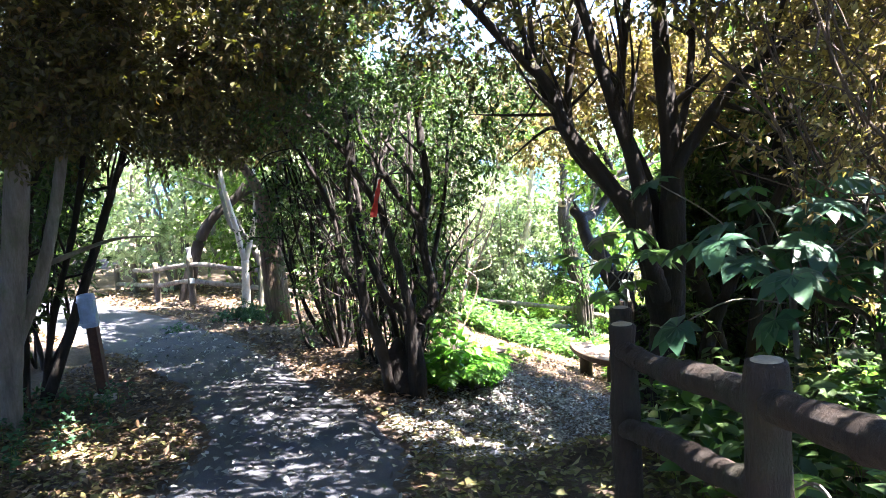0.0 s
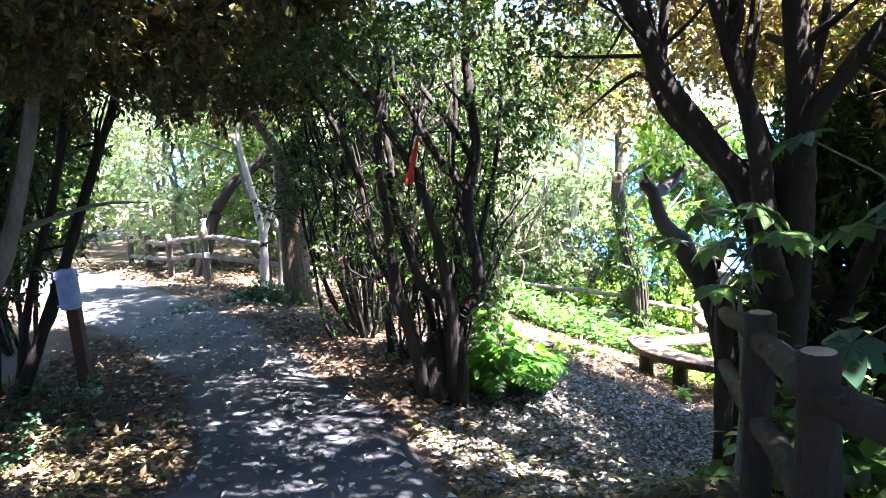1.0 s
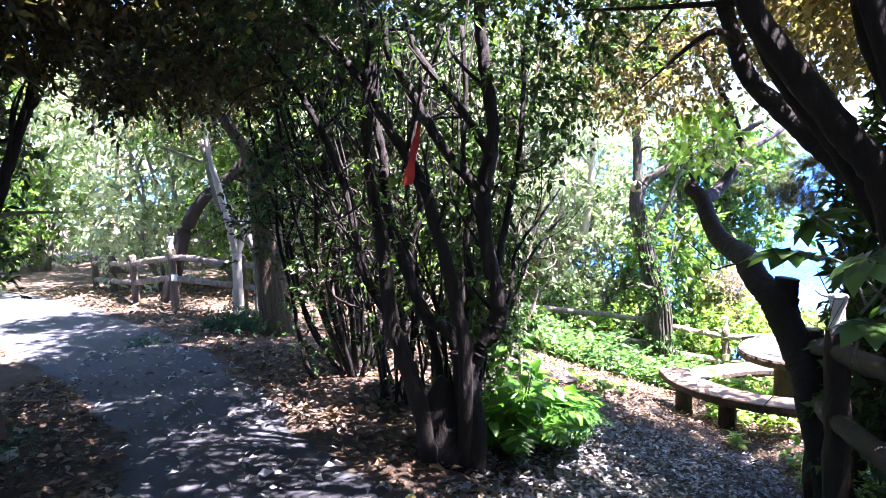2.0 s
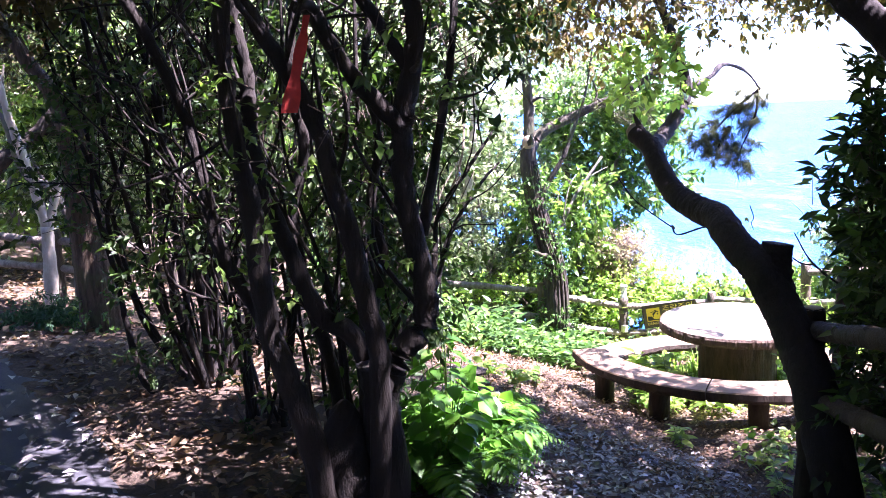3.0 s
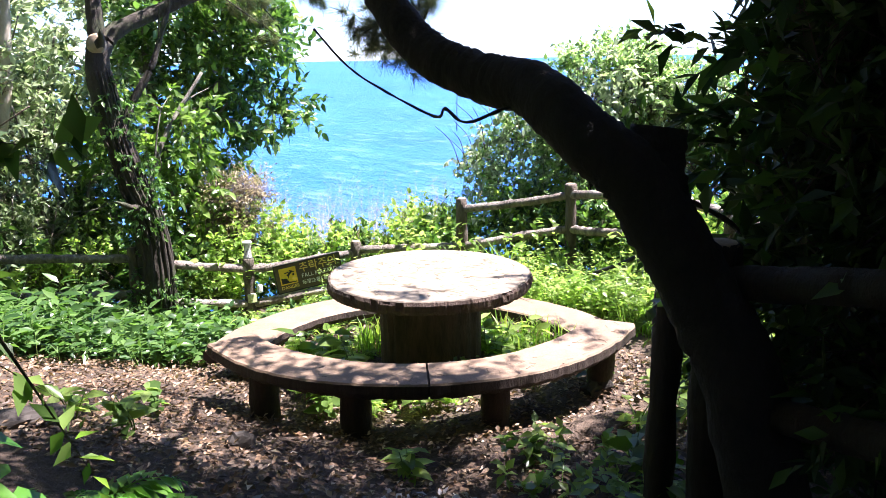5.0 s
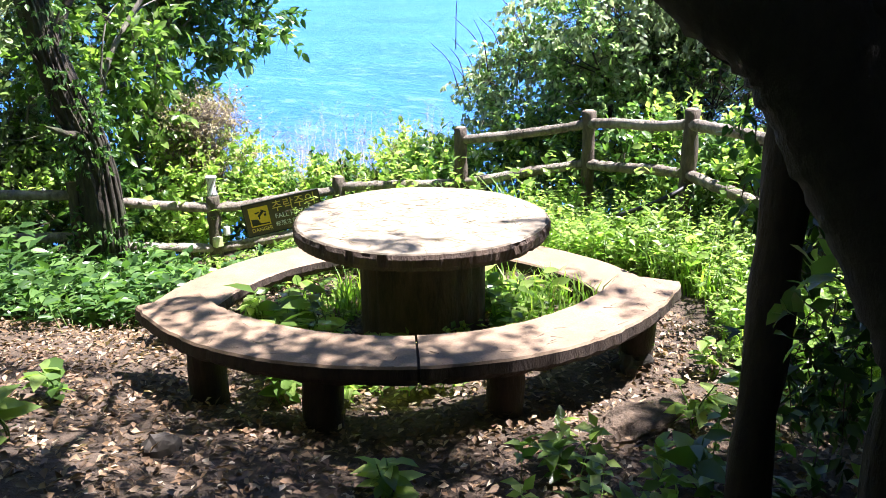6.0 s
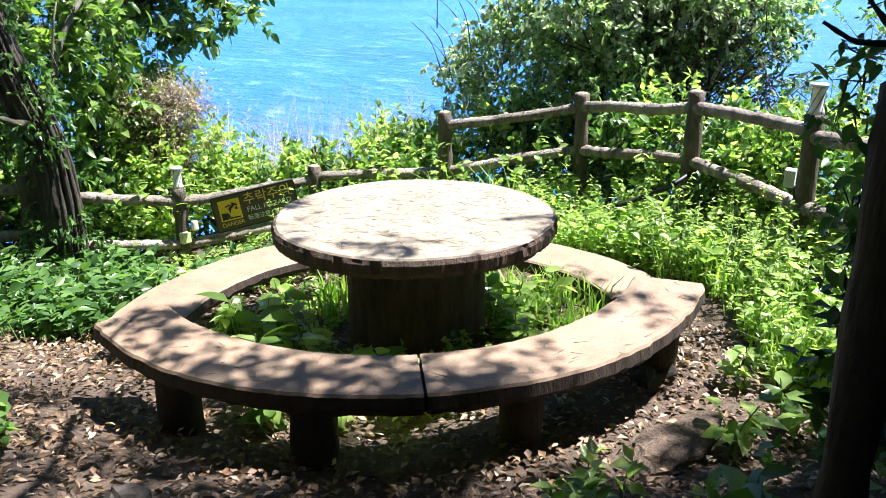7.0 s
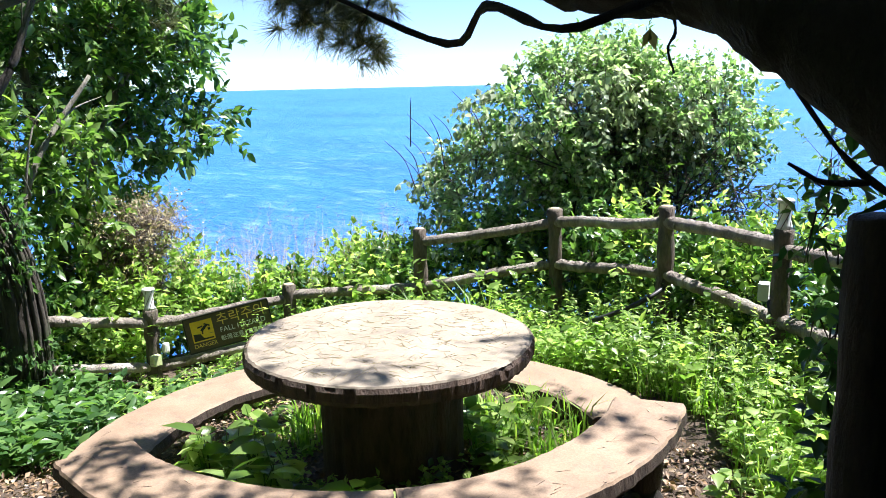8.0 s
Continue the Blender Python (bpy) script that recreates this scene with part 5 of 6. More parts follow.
# mostly unseen canopy, added over the walk to shade and dapple the path
over = multi_stem("shade_tree", "added trees whose mostly unseen canopy shades the path", "tree", (-4.6, 3.4), [
    ([(-4.6, 3.4, -0.7), (-4.3, 3.6, 1.5), (-3.6, 4.0, 3.2), (-2.4, 4.6, 4.2)], 0.16, 0.07),
    ([(-4.3, 3.6, 1.2), (-4.4, 4.6, 2.8), (-3.6, 6.0, 3.8)], 0.09, 0.04)], BARK_DARK, 6, 1.2, 161, part_name="trunk")
foliage(over, LEAF_OLIVE, [(-2.6, 4.6, 4.3, 2.2, 2.4, 0.8), (-1.0, 6.6, 4.2, 1.8, 1.8, 0.7), (-3.4, 6.6, 3.9, 1.6, 1.6, 0.8), (-2.0, 1.4, 4.6, 2.4, 2.0, 0.8), (-1.6, 9.8, 4.3, 2.0, 2.0, 0.6), (-1.2, 12.4, 4.2, 2.0, 1.6, 0.6), (-3.0, 13.8, 4.1, 1.8, 1.5, 0.6), (-3.4, 10.4, 4.1, 1.5, 1.6, 0.6), (-1.8, 10.9, 4.4, 1.0, 0.9, 0.3), (-0.5, 11.2, 4.4, 0.9, 0.8, 0.3), (-3.8, 14.6, 4.4, 1.4, 0.8, 0.3), (0.9, 6.7, 4.4, 0.9, 0.8, 0.3)], 10800, 12, 0.122, 162, gaps=-0.25)
over2 = multi_stem("shade_tree", "added trees whose mostly unseen canopy shades the path", "tree", (3.6, 1.2), [
    ([(3.6, 1.2, 0.0), (3.3, 1.4, 2.2), (2.6, 1.8, 3.8), (1.6, 2.6, 4.8)], 0.16, 0.07),
    ([(3.3, 1.4, 2.0), (3.0, 2.8, 3.4), (2.0, 4.4, 4.4)], 0.09, 0.04)], BARK_DARK, 6, 1.2, 164, part_name="trunk")
foliage(over2, LEAF_OLIVE, [(1.6, 2.6, 4.7, 2.2, 2.2, 0.8), (1.4, 5.0, 4.4, 1.9, 1.8, 0.8), (3.6, 4.0, 4.4, 1.8, 2.0, 0.9), (0.4, 0.2, 4.9, 2.0, 2.0, 0.8), (2.8, 2.2, 4.4, 1.2, 1.4, 0.5), (2.6, 5.2, 4.3, 1.2, 1.2, 0.5)], 5000, 13, 0.12, 165, gaps=-0.2)

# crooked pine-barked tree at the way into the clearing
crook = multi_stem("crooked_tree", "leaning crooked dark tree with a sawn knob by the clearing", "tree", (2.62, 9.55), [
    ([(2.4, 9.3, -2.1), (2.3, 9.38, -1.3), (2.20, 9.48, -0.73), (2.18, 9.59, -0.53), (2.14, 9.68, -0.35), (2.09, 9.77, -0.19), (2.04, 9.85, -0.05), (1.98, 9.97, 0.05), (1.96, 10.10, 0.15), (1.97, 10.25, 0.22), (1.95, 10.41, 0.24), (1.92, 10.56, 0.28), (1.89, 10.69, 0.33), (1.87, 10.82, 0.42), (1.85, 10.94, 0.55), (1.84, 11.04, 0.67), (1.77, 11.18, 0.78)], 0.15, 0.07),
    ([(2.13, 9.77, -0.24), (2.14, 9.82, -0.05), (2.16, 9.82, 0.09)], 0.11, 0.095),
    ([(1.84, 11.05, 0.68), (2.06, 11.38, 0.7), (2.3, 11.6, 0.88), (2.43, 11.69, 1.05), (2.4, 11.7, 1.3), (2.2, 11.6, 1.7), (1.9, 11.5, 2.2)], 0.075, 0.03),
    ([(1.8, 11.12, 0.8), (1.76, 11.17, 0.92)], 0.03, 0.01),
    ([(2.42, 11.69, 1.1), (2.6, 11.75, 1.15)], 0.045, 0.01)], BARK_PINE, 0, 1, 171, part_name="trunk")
part("sawn_face", raw_mesh("sawn_face", tube(np.array([(1.77, 11.2, 0.79), (1.76, 11.22, 0.8)]), 0.07, 0.06, 12, 0.03, 4)), CUT, crook, "pale sawn limb end")
limb("branch", [(2.14, 10.35, 0.18), (2.02, 10.34, 0.15), (1.87, 10.27, 0.15), (1.71, 10.29, 0.11), (1.74, 10.44, 0.15), (1.82, 10.6, 0.11), (1.74, 10.8, 0.2), (1.66, 10.95, 0.3), (1.6, 11.1, 0.45)], 0.007, 0.005, BARK_PINE, crook, 172, 7, 0.12)
limb("branch", [(2.42, 11.69, 1.1), (2.85, 12.1, 1.2), (3.3, 12.7, 1.34), (3.75, 13.1, 1.28), (4.12, 13.45, 1.1)], 0.03, 0.012, BARK_PINE, crook, 194, 8, 0.14)
foliage(crook, LEAF_LIGHT, [(2.1, 11.5, 1.25, 0.32, 0.3, 0.3)], 44, 8, 0.11, 173, wide=0.6, reach=0.2, twig_mat=TWIG)
# all but the first blob hang unseen, added to shade bench, table and ground
foliage(crook, LEAF_OLIVE, [(1.7, 11.5, 2.5, 1.6, 1.4, 0.6), (4.3, 11.1, 2.8, 0.7, 0.7, 0.4), (6.7, 11.4, 3.1, 0.8, 0.6, 0.35), (5.4, 12.3, 3.3, 0.5, 0.4, 0.25), (6.0, 9.8, 2.7, 0.9, 0.7, 0.45), (4.9, 10.0, 2.7, 1.1, 0.8, 0.5), (4.5, 10.6, 2.9, 0.9, 0.6, 0.4)], 1200, 12, 0.085, 174, gaps=0.3, name="shade_crown")
foliage(crook, LEAF_BROWN, [(1.9, 11.6, 1.95, 1.3, 1.0, 0.5), (1.2, 10.9, 2.0, 0.7, 0.7, 0.5)], 420, 12, 0.075, 176, gaps=0.1, name="withered_crown")
foliage(crook, LEAF_BROWN, [(3.4, 12.4, 2.05, 0.7, 0.6, 0.35)], 130, 12, 0.075, 190, gaps=0.2, name="hanging_crown")
foliage(crook, LEAF_IVY, [(2.5, 9.6, -1.4, 0.18, 0.18, 0.5)], 30, 8, 0.08, 175, reach=0.1, name="ivy", thin_twigs=False)

limb("branch", [(2.75, 9.75, -0.5), (2.85, 9.95, -0.36), (2.76, 10.18, -0.24), (2.7, 10.32, -0.13), (2.66, 10.44, 0.04)], 0.013, 0.005, BARK_PINE, crook, 178, 6, 0.12)
limb("branch", [(2.72, 10.28, -0.17), (2.67, 10.36, -0.17), (2.63, 10.42, -0.13)], 0.008, 0.004, BARK_PINE, crook, 179, 6, 0.12)
foliage(crook, LEAF_MID, [(2.74, 10.38, 0.1, 0.05, 0.05, 0.1)], 9, 3, 0.06, 180, gaps=-9, wide=0.45, reach=0.06, hang=0.9, six=True, name="hanging_leaves", twig_mat=TWIG)
# the dark leaf colour carries the shade right of the post
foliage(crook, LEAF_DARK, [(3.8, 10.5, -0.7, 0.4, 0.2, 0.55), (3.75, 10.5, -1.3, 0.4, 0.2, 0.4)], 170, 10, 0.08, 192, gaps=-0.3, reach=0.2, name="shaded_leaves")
foliage(crook, LEAF_IVY, [(3.06, 10.52, -0.2, 0.05, 0.05, 0.18), (3.08, 10.47, -0.5, 0.07, 0.07, 0.2)], 26, 5, 0.055, 191, gaps=-9, wide=0.55, reach=0.08, hang=0.6, six=True, name="climbing_leaves", twig_mat=TWIG)
foliage(crook, LEAF_LIGHT, [(2.26, 9.87, -0.6, 0.05, 0.05, 0.1)], 8, 3, 0.07, 177, gaps=-9, wide=0.6, reach=0.06, six=True, name="trunk_leaves", thin_twigs=False)

limb("tendril", [(2.4, 10.59, 0.24), (2.42, 10.57, 0.15), (2.41, 10.58, 0.11), (2.42, 10.57, 0.06)], 0.004, 0.003, BARK_PINE, crook, 192, 5, 0.1)
part("dead_leaf", leaf_mesh("dead_leaf", np.array([(2.39, 10.61, 0.15), (2.39, 10.61, 0.15)]), np.array([(0.2, -0.2, -1.0), (-0.3, 0.2, -1.0)]), np.array([(-0.8, -0.5, 0.1), (-0.5, -0.8, 0.2)]), np.array([0.045, 0.04]), np.array([0.022, 0.02])), LEAF_BROWN, crook, "curled dead leaf")

bough = multi_stem("overhanging_tree", "dark tree with a bough sloping across the way to the clearing", "tree", (2.9, 8.7), [
    ([(3.0, 8.5, -2.0), (2.8, 8.4, -0.6), (2.4, 8.2, 0.5), (1.84, 8.11, 1.0), (1.69, 8.2, 1.17), (1.52, 8.3, 1.38), (1.36, 8.38, 1.59), (1.26, 8.43, 1.94), (1.1, 8.5, 2.6)], 0.1, 0.045)], BARK_PINE, 2, 0.9, 181, part_name="trunk")
foliage(bough, LEAF_OLIVE, [(0.6, 8.3, 2.9, 1.1, 0.9, 0.6)], 240, 14, 0.075, 182, gaps=0.1)
foliage(bough, LEAF_BROWN, [(3.5, 7.7, 2.6, 0.8, 0.8, 0.6)], 200, 13, 0.08, 183, gaps=0.1, name="withered_crown")
foliage(bough, LEAF_BROWN, [(3.2, 10.2, 2.1, 1.0, 0.8, 0.5), (2.6, 9.0, 2.3, 0.8, 0.7, 0.5)], 520, 13, 0.085, 186, gaps=0.0, name="inner_crown")
# dark leaves added behind the rails, where deep shade is wanted
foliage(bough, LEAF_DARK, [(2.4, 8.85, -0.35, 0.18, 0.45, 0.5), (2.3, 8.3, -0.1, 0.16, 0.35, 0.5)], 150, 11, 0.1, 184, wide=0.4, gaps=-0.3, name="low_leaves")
# two unseen crowns, added to shade the crooked trunk, post and ground
foliage(bough, LEAF_OLIVE, [(4.6, 10.0, 2.7, 1.0, 0.7, 0.35), (5.8, 9.7, 2.7, 0.9, 0.6, 0.35)], 420, 11, 0.1, 188, gaps=0.0, name="outer_crown")
foliage(bough, LEAF_OLIVE, [(3.3, 9.8, 2.7, 0.9, 0.7, 0.4), (2.9, 10.4, 2.6, 0.6, 0.6, 0.3)], 520, 12, 0.1, 187, gaps=0.0, name="trunk_shade")
# dark glossy leaves hanging at the clearing's edge
# the blob at height 2.5 is out of view, added to shade the leaves below
shrub("glossy dark evergreen shrub in deep shade beside the rail", (3.1, 9.0), 10, 3.0, 0.3, 0.03,
      [(3.2, 9.2, 0.0, 0.8, 0.7, 1.5), (2.75, 9.3, 0.6, 0.4, 0.4, 0.6), (3.6, 8.8, 1.4, 1.2, 0.9, 0.9), (4.0, 9.6, -0.2, 0.9, 0.6, 1.7), (3.1, 9.95, 0.1, 0.25, 0.25, 0.5), (3.7, 9.5, 1.2, 0.8, 0.5, 0.8), (4.1, 9.3, 2.5, 0.9, 0.7, 0.45), (3.55, 9.55, 0.4, 0.5, 0.35, 1.3), (2.6, 9.35, -0.75, 0.3, 0.25, 0.5), (3.6, 9.75, 0.0, 0.45, 0.35, 1.5), (4.4, 9.9, -0.2, 0.6, 0.45, 1.7), (4.8, 9.3, 0.6, 0.7, 0.6, 1.6)], LEAF_DARK, 3800, 11, 0.13, 185, wide=0.38, gaps=-0.4)

# ---------------------------------------------------------------- clearing's edge and beyond the rails
ivy_tree = multi_stem("ivy_clad_tree", "ivy-clad bent tree with a sawn limb standing against the cliff fence", "tree", (2.78, 16.85), [
    ([(2.76, 16.85, -2.75), (2.78, 16.85, -2.3), (2.79, 16.85, -1.85), (2.77, 16.87, -1.3), (2.68, 16.9, -0.95), (2.57, 16.93, -0.48), (2.51, 16.95, -0.2), (2.46, 16.97, 0.25), (2.5, 17.0, 0.55)], 0.205, 0.115),
    ([(2.48, 17.0, 0.4), (2.68, 17.05, 0.64), (3.2, 17.0, 0.88), (3.8, 16.8, 1.15), (4.4, 16.5, 1.5)], 0.11, 0.04),
    ([(2.6, 16.95, -0.5), (2.75, 16.95, -0.1), (2.98, 16.9, 0.28), (3.15, 16.9, 0.7), (3.35, 16.95, 1.2), (3.5, 17.0, 1.9)], 0.055, 0.01),
    ([(2.48, 17.0, 0.2), (2.52, 17.1, 1.0), (2.5, 17.2, 1.7), (2.45, 17.2, 2.6)], 0.1, 0.05)], BARK_MID, 4, 0.5, 201, part_name="trunk")
part("sawn_face", raw_mesh("sawn_face", tube(np.array([(2.45, 16.9, 0.52), (2.42, 16.85, 0.52)]), 0.1, 0.09, 14, 0.03, 4)), CUT, ivy_tree, "pale sawn limb end")
foliage(ivy_tree, LEAF_IVY, [(2.78, 16.83, -2.2, 0.27, 0.25, 0.5), (2.72, 16.86, -1.1, 0.25, 0.24, 0.5), (2.54, 16.93, -0.3, 0.2, 0.2, 0.5)], 420, 7, 0.065, 202, reach=0.08, name="ivy", hang=0.5, shell=0.92, thin_twigs=False, gaps=-9)
for k, (dx, dy) in enumerate(((0.13, -0.15), (-0.1, -0.17), (0.02, -0.21), (0.19, -0.06), (-0.17, -0.1), (0.08, -0.19), (0.16, -0.12), (-0.04, -0.2))):
    limb("creeper_stem", [(2.77 + dx, 16.85 + dy, -2.7), (2.79 + dx * 1.0 + 0.03 * math.sin(k * 2), 16.85 + dy, -1.85), (2.76 + dx * 0.85, 16.87 + dy * 0.88, -1.3), (2.66 + dx * 0.9, 16.9 + dy * 0.85, -0.95), (2.55 + dx * 0.7, 16.93 + dy * 0.75, -0.45), (2.46 + dx * 0.6, 16.97 + dy * 0.7, 0.25)], 0.018, 0.008, BARK_MID, ivy_tree, 220 + k, 6, 0.18)
foliage(ivy_tree, LEAF_GLARE, [(3.1, 17.2, 2.2, 1.6, 1.2, 0.8), (2.0, 17.0, 2.3, 1.2, 1.2, 0.8)], 520, 14, 0.08, 203, gaps=0.15)

# leafy boughs over the fence
bay = multi_stem("evergreen_tree", "bushy evergreen with large sunlit leaves beyond the fence", "tree", (4.2, 19.2), [
    ([(4.2, 19.2, -3.4), (4.1, 19.0, -1.5), (4.5, 19.0, -0.2), (5.1, 19.0, 0.7)], 0.08, 0.03),
    ([(4.1, 19.2, -3.4), (3.9, 19.3, -1.2), (3.8, 19.4, 0.5), (4.1, 19.5, 1.8)], 0.08, 0.03),
    ([(2.6, 17.4, -2.8), (2.9, 17.5, -1.6), (3.3, 17.7, -0.6), (3.9, 17.8, 0.2)], 0.05, 0.02)], BARK_GREY, 6, 0.9, 205)
foliage(bay, LEAF_IVY, [(5.0, 19.1, 0.75, 0.9, 0.8, 0.6), (5.3, 19.2, -0.35, 0.8, 0.7, 0.4), (4.2, 19.2, 1.2, 1.3, 1.0, 0.7)], 420, 12, 0.14, 208, wide=0.45, gaps=0.0, six=True, name="outer_crown")
foliage(bay, LEAF_LIGHT, [(5.0, 19.1, 0.75, 0.9, 0.8, 0.6), (5.3, 19.2, -0.35, 0.8, 0.7, 0.4), (4.2, 19.2, 1.2, 1.3, 1.0, 0.7)], 150, 12, 0.15, 206, wide=0.45, gaps=0.0, six=True)
foliage(bay, LEAF_MID, [(4.4, 19.4, -0.7, 1.0, 0.8, 0.9), (4.6, 19.5, 0.4, 1.2, 1.0, 1.0), (3.4, 18.2, -0.8, 0.9, 0.6, 0.9)], 700, 12, 0.14, 207, wide=0.45, gaps=-0.1, name="inner_crown", six=True)
foliage(bay, LEAF_GLARE, [(3.5, 19.8, 0.4, 0.9, 0.6, 1.2), (4.4, 20.3, 0.2, 0.9, 0.6, 1.2)], 420, 11, 0.13, 209, wide=0.5, gaps=-0.3, name="pale_crown")

for k, (x, y, h, lf, sz) in enumerate(((1.2, 18.8, 3.6, LEAF_GLARE, 0.085), (0.2, 18.9, 2.4, LEAF_GLARE, 0.08), (2.2, 19.4, 4.2, LEAF_SAGE, 0.085), (-0.8, 19.0, 4.0, LEAF_GLARE, 0.085), (0.6, 20.6, 4.4, LEAF_GLARE, 0.09), (1.7, 18.7, 1.8, LEAF_SAGE, 0.08), (-1.9, 17.0, 3.0, LEAF_MID, 0.08), (3.4, 19.0, 2.4, LEAF_MID, 0.09))):
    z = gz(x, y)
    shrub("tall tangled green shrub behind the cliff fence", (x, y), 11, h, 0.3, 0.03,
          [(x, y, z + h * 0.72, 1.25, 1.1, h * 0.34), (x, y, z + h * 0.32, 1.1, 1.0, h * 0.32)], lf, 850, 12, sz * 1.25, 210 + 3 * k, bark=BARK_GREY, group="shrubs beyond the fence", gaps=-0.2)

# low growth outside the rails
def outside(x, y):
    return ((y > 17.3) & (x > 1.0)) | (y > 17.0 - 0.85 * (x - 4.4)) & (x > 4.4) & (x < 6.6) & (y > 14.9) | (x > 7.0)


bramble = thing("bramble_thicket", (5.4, 18.0, gz(5.4, 18.0)), "low sunlit bramble thicket outside the cliff rails", "shrub")
foliage(bramble, LEAF_LIGHT, [(4.3, 18.0, -2.1, 0.9, 0.7, 0.5), (5.6, 17.4, -2.45, 0.7, 0.6, 0.45), (5.0, 17.4, -2.4, 0.7, 0.4, 0.45), (6.5, 16.7, -2.15, 0.7, 0.7, 0.5), (7.2, 15.8, -1.8, 0.5, 0.5, 0.45), (7.7, 14.9, -1.6, 0.5, 0.6, 0.5), (7.6, 13.6, -1.7, 0.5, 0.9, 0.6), (7.1, 12.4, -1.7, 0.5, 0.8, 0.6), (3.4, 17.7, -2.4, 0.9, 0.4, 0.5), (2.2, 17.8, -2.2, 0.9, 0.4, 0.5)], 2300, 14, 0.085, 240, wide=0.6, gaps=0.05, label="sunlit bramble leaves")
# darker leaf colour stands in for shade under the sunlit bramble layer
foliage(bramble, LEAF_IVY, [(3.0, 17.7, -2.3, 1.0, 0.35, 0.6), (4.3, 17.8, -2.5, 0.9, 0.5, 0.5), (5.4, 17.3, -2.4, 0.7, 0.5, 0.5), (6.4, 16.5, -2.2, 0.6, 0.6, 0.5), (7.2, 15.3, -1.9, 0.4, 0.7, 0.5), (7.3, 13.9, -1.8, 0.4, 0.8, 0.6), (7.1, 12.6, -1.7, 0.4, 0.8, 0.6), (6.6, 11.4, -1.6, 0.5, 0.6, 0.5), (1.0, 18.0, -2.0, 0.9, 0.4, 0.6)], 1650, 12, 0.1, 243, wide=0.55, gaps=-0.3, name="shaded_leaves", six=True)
drybush = thing("dry_shrub", (4.1, 18.6, gz(4.1, 18.6)), "dry twiggy brown shrub above the cliff", "shrub")
foliage(drybush, DRY, [(4.35, 18.0, -1.35, 0.45, 0.4, 0.3), (4.15, 18.0, -1.6, 0.45, 0.35, 0.35)], 900, 4, 0.04, 241, twig_mat=TWIG_PALE, twig_r=0.005, reach=0.38, hang=0.4)

hedge = multi_stem("evergreen_bush", "large rounded evergreen bush overgrown with creepers beyond the fence", "bush", (8.2, 15.2),
                   random_stems(rng_of(250), (8.5, 14.9), 16, 2.3, 0.35, 0.035, 0.6), BARK_DARK, 7, 0.9, 250)
foliage(hedge, LEAF_CREEPER, [(8.3, 15.3, -0.45, 0.95, 0.9, 0.8), (8.4, 15.2, 0.1, 0.6, 0.6, 0.4), (7.7, 16.0, -1.2, 0.75, 0.7, 0.6), (9.0, 14.4, -0.45, 0.75, 0.75, 0.6), (7.9, 15.1, -1.5, 0.8, 0.8, 0.7)], 2200, 13, 0.08, 251, wide=0.6, gaps=-0.1, shell=0.93)
# paled leaves carry the bush's sunlit highlights in their colour
foliage(hedge, LEAF_GLARE, [(7.9, 15.5, -0.4, 0.85, 0.85, 0.75), (7.5, 16.0, -1.1, 0.7, 0.7, 0.55), (7.4, 15.7, -1.6, 0.6, 0.6, 0.5), (8.25, 15.2, 0.05, 0.75, 0.75, 0.45), (8.8, 14.5, -0.2, 0.6, 0.6, 0.4)], 900, 11, 0.085, 252, wide=0.65, gaps=0.2, shell=0.97, hang=0.7, name="creeper", label="drooping creeper leaves paled for sunlit highlights")
# dark leaf colour imitates the shade in the bush's hollow
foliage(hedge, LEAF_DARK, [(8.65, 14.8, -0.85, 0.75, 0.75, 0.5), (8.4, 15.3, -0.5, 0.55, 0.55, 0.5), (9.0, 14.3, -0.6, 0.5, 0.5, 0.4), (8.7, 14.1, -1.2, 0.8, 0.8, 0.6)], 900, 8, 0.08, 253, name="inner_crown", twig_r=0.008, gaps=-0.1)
for k in range(16):
    rk = rng_of(830 + k)
    x, y, z = 7.3 + rk.normal() * 0.35, 16.2 + rk.normal() * 0.3, -0.9 + rk.uniform(-0.3, 0.3)
    a = rk.uniform(2.0, 4.4)
    l = rk.uniform(0.35, 0.8)
    limb("bare_shoot", [(x, y, z), (x + 0.2 * l * math.cos(a), y + 0.2 * l * math.sin(a), z + 0.55 * l), (x + 0.55 * l * math.cos(a), y + 0.55 * l * math.sin(a), z + 0.9 * l)], 0.007, 0.003, TWIG, hedge, 830 + k, 5, 0.1)
spindle = thing("evergreen_bush", (8.2, 12.6, gz(8.2, 12.6)), "small upright evergreen bush beyond the lamp post", "bush")
foliage(spindle, LEAF_MID, [(7.6, 12.3, -0.7, 0.18, 0.18, 0.38), (7.9, 12.4, -1.5, 0.5, 0.5, 0.6)], 130, 14, 0.06, 256, gaps=-0.3)
limb("stem", [(7.6, 12.3, gz(7.6, 12.3)), (7.6, 12.3, -1.5), (7.6, 12.3, -0.6)], 0.025, 0.01, BARK_DARK, spindle, 5)

